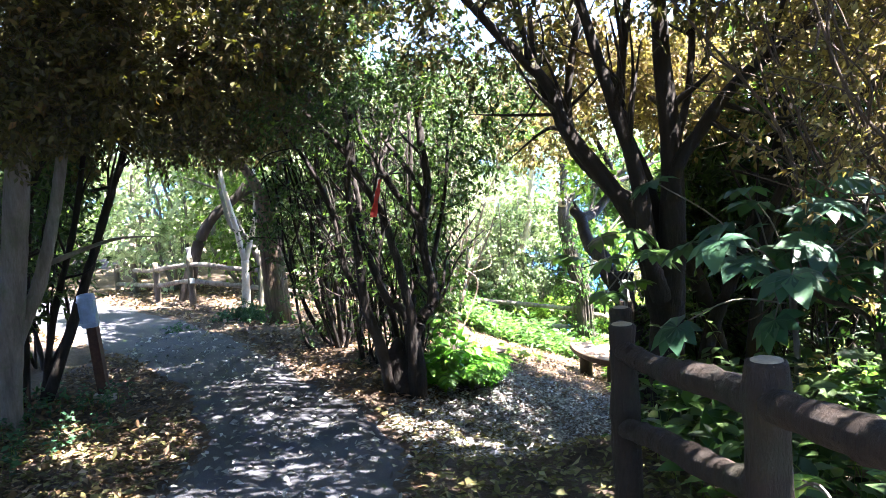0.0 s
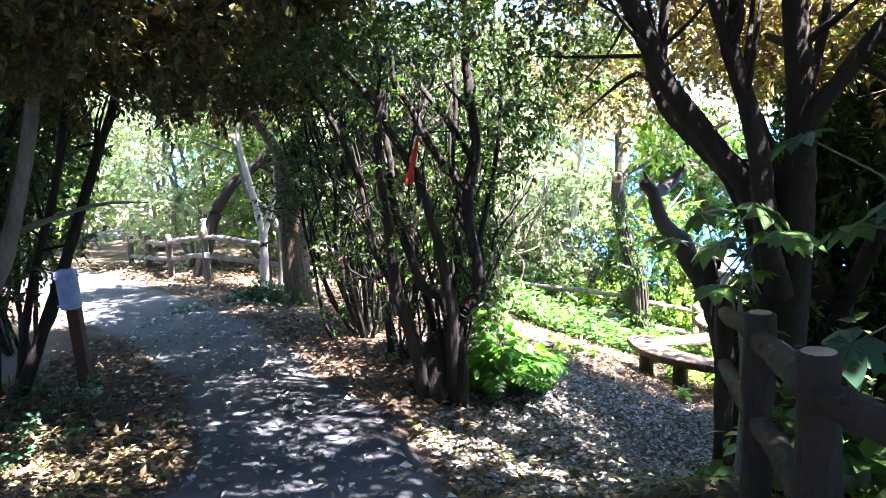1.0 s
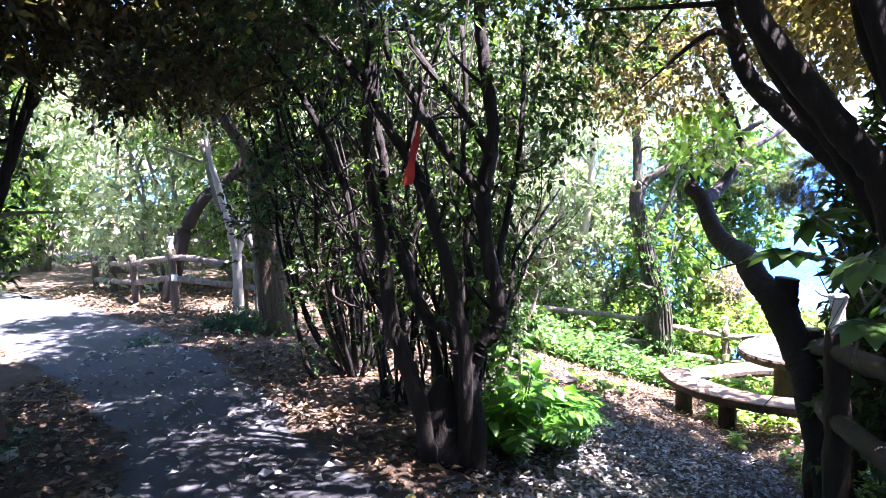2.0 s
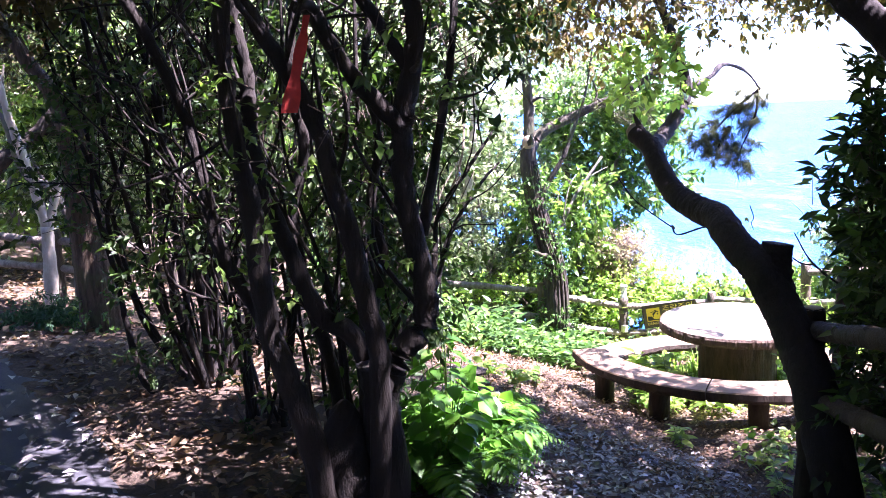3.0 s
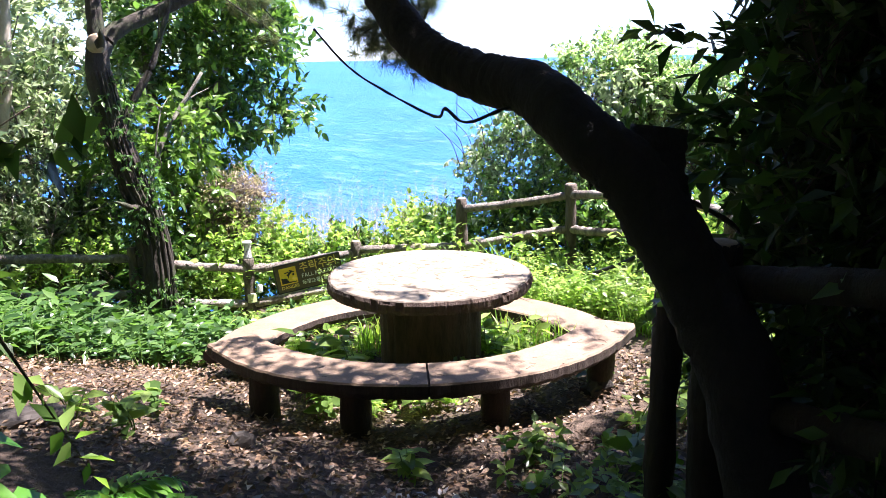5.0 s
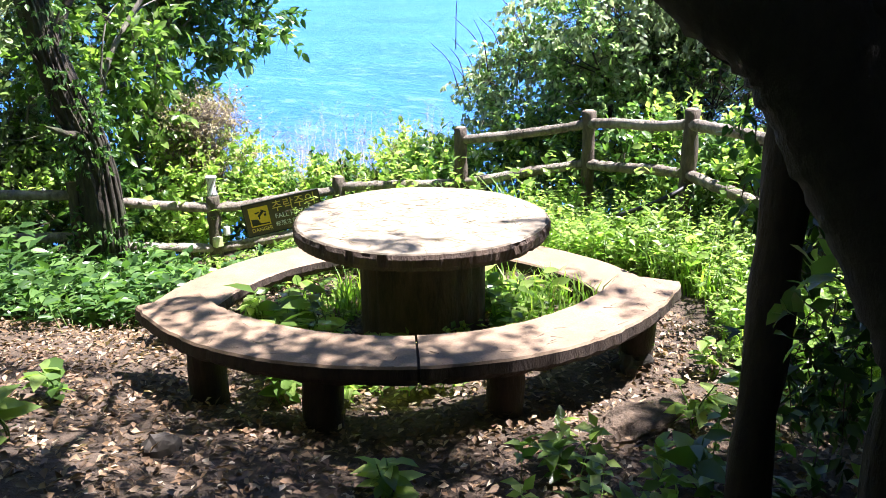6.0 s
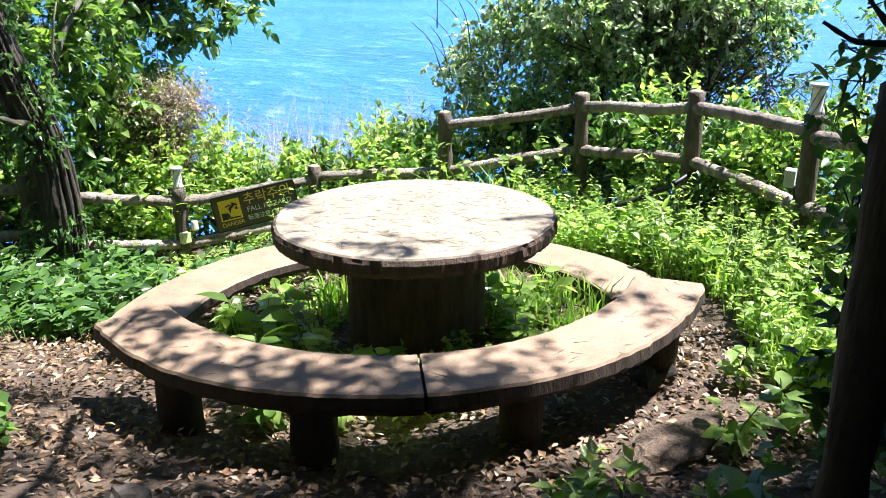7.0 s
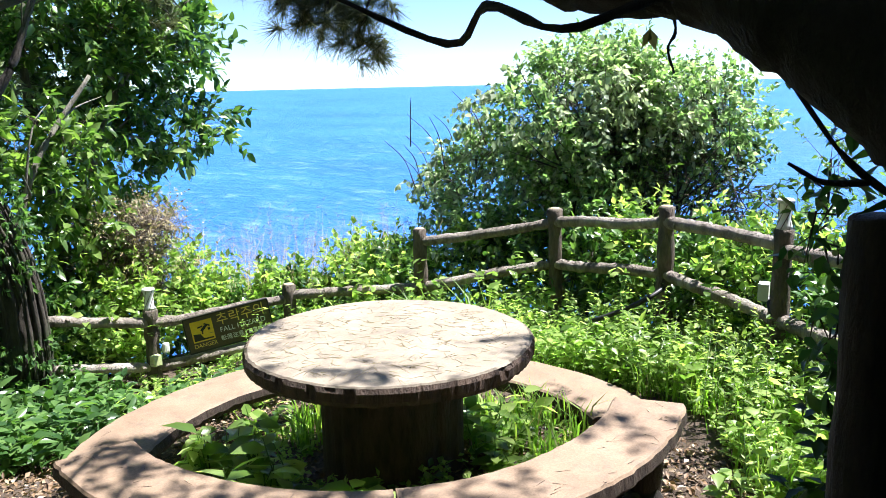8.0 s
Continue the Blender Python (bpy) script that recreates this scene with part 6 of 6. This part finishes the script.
# reeds and dry stalks against the sea
def dry_stalks(n, seed):
    """Bare stalks with side twigs that rise out of the bramble."""
    rng = rng_of(seed)
    s = rng.random(n)
    x = 4.2 + 3.0 * s + rng.normal(size=n) * 0.25
    y = 18.6 - 2.2 * s + rng.normal(size=n) * 0.25
    A = np.stack([x, y, np.full(n, -2.5)], -1)
    B = np.stack([x + rng.normal(size=n) * 0.22, y + rng.normal(size=n) * 0.22, -1.62 + rng.uniform(-0.4, 0.42, n)], -1)
    k = np.repeat(np.arange(n), 5)
    P = A[k] + (B - A)[k] * rng.uniform(0.6, 1.0, (len(k), 1))
    Q = P + unit(rng.normal(size=P.shape) * (1, 1, 0.5) + UP * 0.7) * rng.uniform(0.04, 0.16, (len(k), 1))
    ob = part("dry_stalks", twig_mesh("dry_stalks", np.concatenate([A, P]), np.concatenate([B, Q]), np.concatenate([np.full(n, 0.0042), np.full(len(k), 0.0028)])), DRY)
    tagged(ob, "thin dry branching stalks against the sea", "grass", kind="stuff")


dry_stalks(480, 261)

# weeds in and round the clearing
rw_ = rng_of(270)
ring = lambda x, y: np.hypot(x - CX, y - CY - 0.06)
inside = lambda x, y: (ring(x, y) < 1.18) & (ring(x, y) > 0.5)
def broad_plant(x, y, h, n, size, seed, leaf, label="leafy green weed with broad pointed leaves", group="broadleaf weeds"):
    t = thing("weed", (x, y, gz(x, y)), label, "weed", group)
    rng = rng_of(seed)
    P, D = [], []
    for s_ in range(3):
        a = rng.uniform(0, 2 * math.pi)
        foot = np.array([x, y, gz(x, y) - 0.01])
        tip = foot + np.array([math.cos(a) * h * 0.35, math.sin(a) * h * 0.35, h * rng.uniform(0.7, 1.1)])
        limb("stalk", [foot, (foot + tip) / 2 + rng.normal(size=3) * 0.02, tip], 0.005, 0.003, LEAF_MID, t, seed, 5, 0)
        for q in range(n):
            b = rng.uniform(0, 2 * math.pi)
            P.append(foot + (tip - foot) * rng.uniform(0.3, 1.0))
            D.append((math.cos(b), math.sin(b), rng.uniform(-0.15, 0.4)))
    P, D = np.array(P), np.array(D)
    L = size * rng.uniform(0.6, 1.2, len(P))
    part("leaves", leaf_mesh("leaves", P, D, unit(UP + rng.normal(size=P.shape) * 0.3), L, L * 0.5, six=True), leaf, t)
    return t


for k in range(26):
    a, r = rw_.uniform(-0.35 * math.pi, 1.35 * math.pi), math.sqrt(rw_.uniform(0.5 ** 2, 1.1 ** 2))
    broad_plant(3.6 + r * math.cos(a), 13.1 + r * math.sin(a), rw_.uniform(0.18, 0.36), 7, rw_.uniform(0.12, 0.19), 700 + k, LEAF_LIGHT)
for k, (x, y) in enumerate(((2.75, 13.1), (2.6, 12.9), (2.95, 13.6), (2.65, 13.7), (2.8, 13.35))):
    broad_plant(x, y, 0.4, 9, 0.17, 760 + k, LEAF_LIGHT)
broad_plant(2.72, 13.45, 0.42, 9, 0.18, 730, LEAF_LIGHT)
broad_plant(2.95, 13.0, 0.4, 9, 0.19, 731, LEAF_LIGHT)
for k, (x, y, h) in enumerate(((3.05, 10.35, 0.22), (3.3, 10.7, 0.24), (2.75, 10.3, 0.2), (2.3, 11.5, 0.18), (1.4, 12.9, 0.2), (1.1, 12.4, 0.25), (0.9, 12.8, 0.22), (4.3, 11.9, 0.25), (2.45, 12.75, 0.2), (3.8, 11.1, 0.25), (4.2, 11.0, 0.3))):
    broad_plant(x, y, h, 7, 0.15, 740 + k, LEAF_MID if k % 3 else LEAF_LIGHT)
for k in range(14):
    x, y = rw_.uniform(4.35, 5.3), rw_.uniform(10.9, 12.3)
    if ring(x, y) > 1.9:
        broad_plant(x, y, rw_.uniform(0.16, 0.28), 8, rw_.uniform(0.08, 0.12), 780 + k, LEAF_LIGHT)
grass_tufts("grass_in_ring", "bright grass inside the ring bench", scatter(rw_, 260, 2.2, 5.2, 11.8, 14.7, lambda x, y: inside(x, y) & (x + 0.4 * y > 9.0)), 12, 0.3, 272)
near_fence = lambda x, y: (ring(x, y) > 1.95) & ((x > 4.6) | (y > 14.9)) & (x < 6.9) & (y < 17.4 - 0.75 * np.clip(x - 4.6, 0, 3))
weeds("weeds", "sunlit green weeds between bench and fence", scatter(rw_, 4200, 1.0, 6.9, 10.2, 17.4, lambda x, y: near_fence(x, y) & (x > 3.0) & ((x > 5.0) | (y < 15.2))), 0.38, LEAF_LIGHT, 0.095, 10, 273, six=True)
weeds("weeds", "tall feathery weeds with fine pale green leaves by the rails", scatter(rw_, 1500, 4.6, 6.9, 10.2, 16.4, near_fence), 0.52, LEAF_LIGHT, 0.05, 18, 286, wide=0.4)
weeds("ground_cover", "low bright green ground cover round the bench", scatter(rw_, 5000, 1.0, 6.9, 10.6, 16.8, lambda x, y: near_fence(x, y) & (x > 2.9)), 0.12, LEAF_LIGHT, 0.06, 6, 283)
weeds("ground_cover", "bright green ground cover inside the ring bench", scatter(rw_, 900, 2.2, 5.2, 11.8, 14.7, inside), 0.12, LEAF_LIGHT, 0.06, 6, 284)
weeds("weeds", "darker broadleaf weeds along the fence foot", scatter(rw_, 1500, 0.2, 5.4, 14.7, 17.6, lambda x, y: near_fence(x, y) & ((x > 5.0) | (x < 3.3) | (y < 15.6))), 0.28, LEAF_IVY, 0.11, 10, 274, six=True)
grass_tufts("grass", "bright sunlit grass behind the bench", scatter(rw_, 420, 4.3, 6.9, 10.2, 16.2, near_fence), 11, 0.34, 275)
grass_tufts("reed_tuft", "tall arching grass tuft beside the table", [(5.3, 14.3), (5.45, 14.1), (5.2, 14.5), (5.0, 13.9), (4.9, 14.2)], 26, 0.85, 276, GRASS, 0.012, 0.8, "grass", "")
weeds("fence_creeper", "leafy creeper growing over the cliff rails", scatter(rw_, 150, 5.4, 6.9, 12.4, 16.0, lambda x, y: np.abs(np.hypot(x - 4.2, y - 13.6) - 2.65) < 0.3), 0.95, LEAF_LIGHT, 0.1, 16, 277, six=True)
weeds("fence_creeper", "leafy creeper climbing the lamp post and rail", scatter(rw_, 24, 3.5, 3.9, 16.9, 17.1), 0.8, LEAF_LIGHT, 0.1, 16, 278, six=True)
weeds("weeds", "sparse green weeds at the clearing's shady edge", scatter(rw_, 36, 2.6, 4.8, 9.9, 11.4, lambda x, y: ring(x, y) > 1.9), 0.22, LEAF_MID, 0.1, 9, 279, six=True)
weeds("weeds", "green weeds along the leafy way", scatter(rw_, 70, 2.3, 3.2, 9.6, 11.4, lambda x, y: x - 0.3 * (y - 9.6) > 2.2), 0.2, LEAF_LIGHT, 0.08, 9, 280)
weeds("weeds", "green weeds under the trees at the clearing's far side", scatter(rw_, 280, -0.6, 2.3, 13.8, 17.2, lambda x, y: y > 14.3 + 0.6 * np.abs(x - 0.4)), 0.5, LEAF_IVY, 0.15, 10, 281, wide=0.4, six=True)
weeds("weeds", "green glossy weeds along the shady fence", scatter(rw_, 260, -0.8, 2.3, 14.6, 17.2), 0.38, LEAF_IVY, 0.12, 10, 285, wide=0.4)
weeds("weeds", "low weeds at the path's shady edge", scatter(rw_, 200, -5.4, -3.0, 5.6, 9.6, lambda x, y: x < -3.6), 0.25, LEAF_BLUE, 0.08, 9, 282)

weeds("undergrowth", "dark shaded undergrowth behind the roadside rail", scatter(rw_, 620, 1.35, 5.4, 1.6, 8.6, lambda x, y: x > 1.45 + 0.12 * np.clip(y - 5, 0, 4)), 0.85, LEAF_DARK, 0.13, 15, 287, six=True)
weeds("undergrowth", "broad shaded leaves low behind the roadside rail", scatter(rw_, 130, 1.4, 4.0, 2.2, 7.4), 0.6, LEAF_IVY, 0.2, 8, 288, six=True)

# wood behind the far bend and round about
woods = ((-6.5, 19.5, LEAF_GLARE), (-4.6, 19.0, LEAF_MID), (-2.6, 18.2, LEAF_GLARE), (-8.6, 22.5, LEAF_GLARE), (-10.5, 19.0, LEAF_MID), (-5.5, 23.0, LEAF_GLARE), (-2.6, 22.0, LEAF_MID), (-11.5, 24.0, LEAF_MID), (-13, 16.0, LEAF_OLIVE))
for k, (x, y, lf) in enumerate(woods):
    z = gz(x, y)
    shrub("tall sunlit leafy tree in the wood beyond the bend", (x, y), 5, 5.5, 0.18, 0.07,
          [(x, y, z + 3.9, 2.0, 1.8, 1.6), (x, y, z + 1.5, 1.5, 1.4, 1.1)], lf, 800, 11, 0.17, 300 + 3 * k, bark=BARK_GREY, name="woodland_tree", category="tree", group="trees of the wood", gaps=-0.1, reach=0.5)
# out of view: added to keep sky light off the walk
for k, (x, y) in enumerate(((-6.5, 1.0), (-6.5, -4.0), (-3.0, -8.0), (2.5, -7.0), (6.5, -2.5), (7.5, 2.5), (8.5, 6.0), (-5.6, 4.4), (-1.4, -4.2))):
    z = gz(x, y)
    shrub("unseen dark leafy tree added to block sky light", (x, y), 5, 6.0, 0.2, 0.08,
          [(x, y, z + 4.2, 2.4, 2.4, 1.6), (x, y, z + 1.8, 2.0, 2.0, 1.6)], LEAF_DARK, 1000, 11, 0.2, 340 + 3 * k, name="woodland_tree", category="tree", group="trees of the wood", gaps=0.0, reach=0.5)

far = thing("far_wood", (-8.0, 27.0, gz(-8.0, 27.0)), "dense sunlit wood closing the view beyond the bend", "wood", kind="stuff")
foliage(far, LEAF_GLARE, [(-18, 22, 1.5, 3, 3, 3.5), (-14, 26, 1.5, 3, 2, 3.5), (-9, 27, 1.8, 3, 2, 3.6), (-4.5, 26, 1.8, 3, 2, 3.6), (-0.5, 24.5, 0.8, 2.4, 2, 3.6), (-17, 16, 1.5, 2.5, 3, 3.5)], 3200, 9, 0.38, 380, reach=0.9, gaps=-0.3, shell=0.6)
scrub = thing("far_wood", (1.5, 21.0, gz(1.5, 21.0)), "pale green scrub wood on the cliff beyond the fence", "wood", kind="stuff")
foliage(scrub, LEAF_GLARE, [(1.2, 21.5, -0.4, 1.8, 1.0, 2.6), (-0.4, 21.0, 0.2, 1.6, 1.2, 2.8), (2.4, 20.0, -1.0, 1.0, 0.9, 2.0), (2.5, 21.2, 1.0, 1.0, 0.8, 1.7), (0.6, 21.8, 2.6, 1.8, 1.0, 1.3)], 1900, 11, 0.2, 381, reach=0.5, gaps=-0.3, shell=0.5)


# ---------------------------------------------------------------- pine sprays
def pine_spray(pts, seed, tufts=14, needle=0.13, parent=None):
    rng = rng_of(seed)
    t = thing("pine_branch", tuple(pts[0]), "hanging pine branch with long dark needles against the sky", "branch") if parent is None else parent
    line = curve_pts(pts, 6)
    limb("twig", pts, 0.014, 0.005, BARK_PINE, t, seed, 6, 0.12)
    A, B = [], []
    for _ in range(tufts):
        i = int(rng.uniform(0.1, 1.0) * (len(line) - 1))
        d0 = unit(line[min(i + 1, len(line) - 1)] - line[i - 1] + rng.normal(size=3) * 0.05)
        c = line[i] + rng.normal(size=3) * 0.07
        d = unit(d0 + rng.normal(size=(70, 3)) * 0.75)
        A.append(np.repeat(c[None], 70, 0) + d0 * rng.uniform(0, 0.06, (70, 1)))
        B.append(A[-1] + d * needle * rng.uniform(0.6, 1.15, (70, 1)))
    A, B = np.concatenate(A), np.concatenate(B)
    part("needle_tuft", twig_mesh("needle_tuft", A, B, np.full(len(A), 0.0022)), NEEDLE, t)
    return t


pine_spray([(4.1, 13.45, 1.1), (4.12, 13.55, 0.8), (3.98, 13.6, 0.44), (3.93, 13.6, 0.27)], 401, 46, 0.17)
pine_spray([(4.1, 13.45, 1.1), (3.85, 13.65, 0.82), (3.62, 13.7, 0.56), (3.45, 13.7, 0.5)], 402, 40, 0.17)
pine_spray([(3.85, 13.6, 0.72), (3.75, 13.62, 0.54), (3.7, 13.6, 0.4)], 403, 26, 0.16)
pine_spray([(4.4, 16.5, 1.4), (4.7, 16.6, 1.2), (4.9, 16.6, 0.95)], 404, 20, 0.16)
pine_spray([(3.8, 16.8, 1.2), (4.1, 16.7, 1.0), (4.3, 16.6, 0.75)], 405, 16, 0.16)
pine_spray([(3.2, 16.0, 1.1), (3.4, 15.7, 0.85), (3.7, 15.54, 0.6)], 406, 18, 0.14)
pale = multi_stem("young_tree", "pale leaning young tree outside the cliff fence", "tree", (1.05, 18.8), [
    ([(1.0, 18.8, -3.1), (1.08, 18.82, -1.62), (1.29, 18.8, -1.11), (1.82, 18.76, -0.38), (2.01, 18.73, 0.85), (2.09, 18.72, 2.4)], 0.11, 0.06)], BARK_PALE, 4, 1.0, 411, part_name="trunk")
foliage(pale, LEAF_GLARE, [(2.0, 18.7, 2.6, 1.4, 1.0, 0.7)], 350, 12, 0.09, 412, gaps=0.0)


# ---------------------------------------------------------------- bollard, stones
def bollard(x, y, z):
    b = thing("path_bollard", (x, y, z), "leaning brown post with a blue-grey plastic hood on a concrete foot", "bollard")
    part("shaft", box_bm((0.12, 0.1, 1.05), pose(x - 0.03, y, z + 0.5, 0, -4, 0), 0.008), STEEL, b)
    hood = part("hood", box_bm((0.19, 0.15, 0.4), pose(x - 0.08, y - 0.02, z + 1.08, 0, -4, 8), 0.04), BLUE_SHEET, b, "weathered blue-grey plastic hood")
    for q in (0.93, 1.2):
        part("band", box_bm((0.195, 0.155, 0.02), pose(x - 0.05 - 0.03 * q, y - 0.02, z + q, 0, -4, 8), 0.004), BLUE_SHEET, hood)
    part("foot", box_bm((0.22, 0.2, 0.14), pose(x, y, z + 0.02, 3, 4, 0), 0.03), CONCRETE, b, "pale concrete foot")


bollard(-4.12, 9.33, gz(-4.12, 9.33))


def stone(x, y, sx, sy, sz, seed, label="rough grey stone half sunk in the leaf litter", material=None):
    bm = bmesh.new()
    bmesh.ops.create_icosphere(bm, subdivisions=3, radius=1.0)
    rng = rng_of(seed)
    w = rng.normal(size=(4, 3)) * 1.8
    ph = rng.uniform(0, 6, 4)
    for v in bm.verts:
        c = np.array(v.co)
        k = 1 + 0.12 * sum(math.sin(float(w[i] @ c) + ph[i]) for i in range(4)) + 0.05 * rng.normal()
        c = np.round(c * 2.2) / 2.2 * 0.45 + c * 0.55
        v.co = (x + c[0] * sx * k, y + c[1] * sy * k, gz(x, y) + sz * 0.25 + c[2] * sz * k)
    return tagged(part("stone", bm, material or STONE), label, "stone")


stone(1.62, 12.2, 0.07, 0.055, 0.08, 1)
stone(3.6, 11.3, 0.3, 0.13, 0.07, 2, "dark rounded earthy stone beneath the bench", SOIL)
stone(4.15, 11.75, 0.12, 0.1, 0.08, 3)
stone(0.55, 12.6, 0.24, 0.12, 0.06, 5, "mossy flat stone beside the leafy way")


# ---------------------------------------------------------------- fallen leaves
def litter(name, label, spots, material, size, seed, lift=0.012):
    rng = rng_of(seed)
    n = len(spots)
    P = np.stack([spots[:, 0], spots[:, 1], ground_z(spots[:, 0], spots[:, 1]) + lift + rng.uniform(0, 0.03, n)], -1)
    D = unit(np.stack([rng.normal(size=n), rng.normal(size=n), rng.normal(size=n) * 0.25], -1))
    N = unit(UP + rng.normal(size=(n, 3)) * 0.4)
    L = size * rng.uniform(0.5, 1.3, n)
    return tagged(part(name, leaf_mesh(name, P, D, N, L, L * rng.uniform(0.35, 0.65, n), 0.2, 0.1), material), label, "leaf litter", kind="stuff")


rl_ = rng_of(500)
off_road = lambda x, y: (road_mask(x, y) < 0.3)
way = lambda x, y: (x > -0.9) & (y > 6.3 + 0.2 * x)
litter("leaf_litter", "brown and tan fallen leaves on the verge", scatter(rl_, 16000, -5.2, -0.2, 1.5, 13.0, off_road), LITTER, 0.085, 501)
litter("leaf_litter", "olive fallen leaves beside the path", scatter(rl_, 9000, -4.6, 1.6, 2.0, 8.4, off_road), LITTER_GREEN, 0.085, 502)
litter("leaf_litter", "pale grey fallen leaves on the way to the clearing", scatter(rl_, 13000, -0.9, 2.4, 6.8, 11.2, lambda x, y: off_road(x, y) & (np.abs(x - 0.5 - 0.35 * (y - 8)) < 1.3)), LITTER_GREY, 0.062, 503)
litter("leaf_litter", "brown fallen leaves round the ring bench", scatter(rl_, 20000, 0.2, 5.0, 10.0, 15.4, lambda x, y: ring(x, y) < 3.4), LITTER, 0.047, 504)
litter("leaf_litter", "fallen leaves scattered on the asphalt", scatter(rl_, 3800, -5.0, 0.2, 2.0, 15.0, lambda x, y: road_mask(x, y) > 0.5), LITTER_GREY, 0.085, 505, 0.03)
litter("leaf_litter", "fallen leaves banked along the far fence", scatter(rl_, 5000, -9.0, -1.8, 13.0, 20.0, off_road), LITTER, 0.1, 506)

# needles and twigs lying on the table and bench
def debris(name, label, r0, r1, z, n, seed, length):
    rng = rng_of(seed)
    a, r = rng.uniform(0, 2 * math.pi, n), np.sqrt(rng.uniform(r0 ** 2, r1 ** 2, n))
    A = np.stack([CX + r * np.cos(a), CY + (0.06 if r0 else 0) + r * np.sin(a), np.full(n, z)], -1)
    b = rng.uniform(0, 2 * math.pi, n)
    B = A + np.stack([np.cos(b), np.sin(b), np.full(n, 0.01)], -1) * (length * rng.uniform(0.4, 1.3, n))[:, None]
    return tagged(part(name, twig_mesh(name, A, B, np.full(n, 0.0014)), DRY if r0 == 0 else TWIG), label, "debris", kind="stuff")


debris("fallen_needles", "brown pine needles scattered on the table", 0.0, 0.72, TABLE_Z + 0.002, 520, 520, 0.1)
debris("fallen_needles", "twigs and needles scattered on the bench seats", 1.42, 1.7, BENCH_Z + 0.004, 150, 521, 0.08)
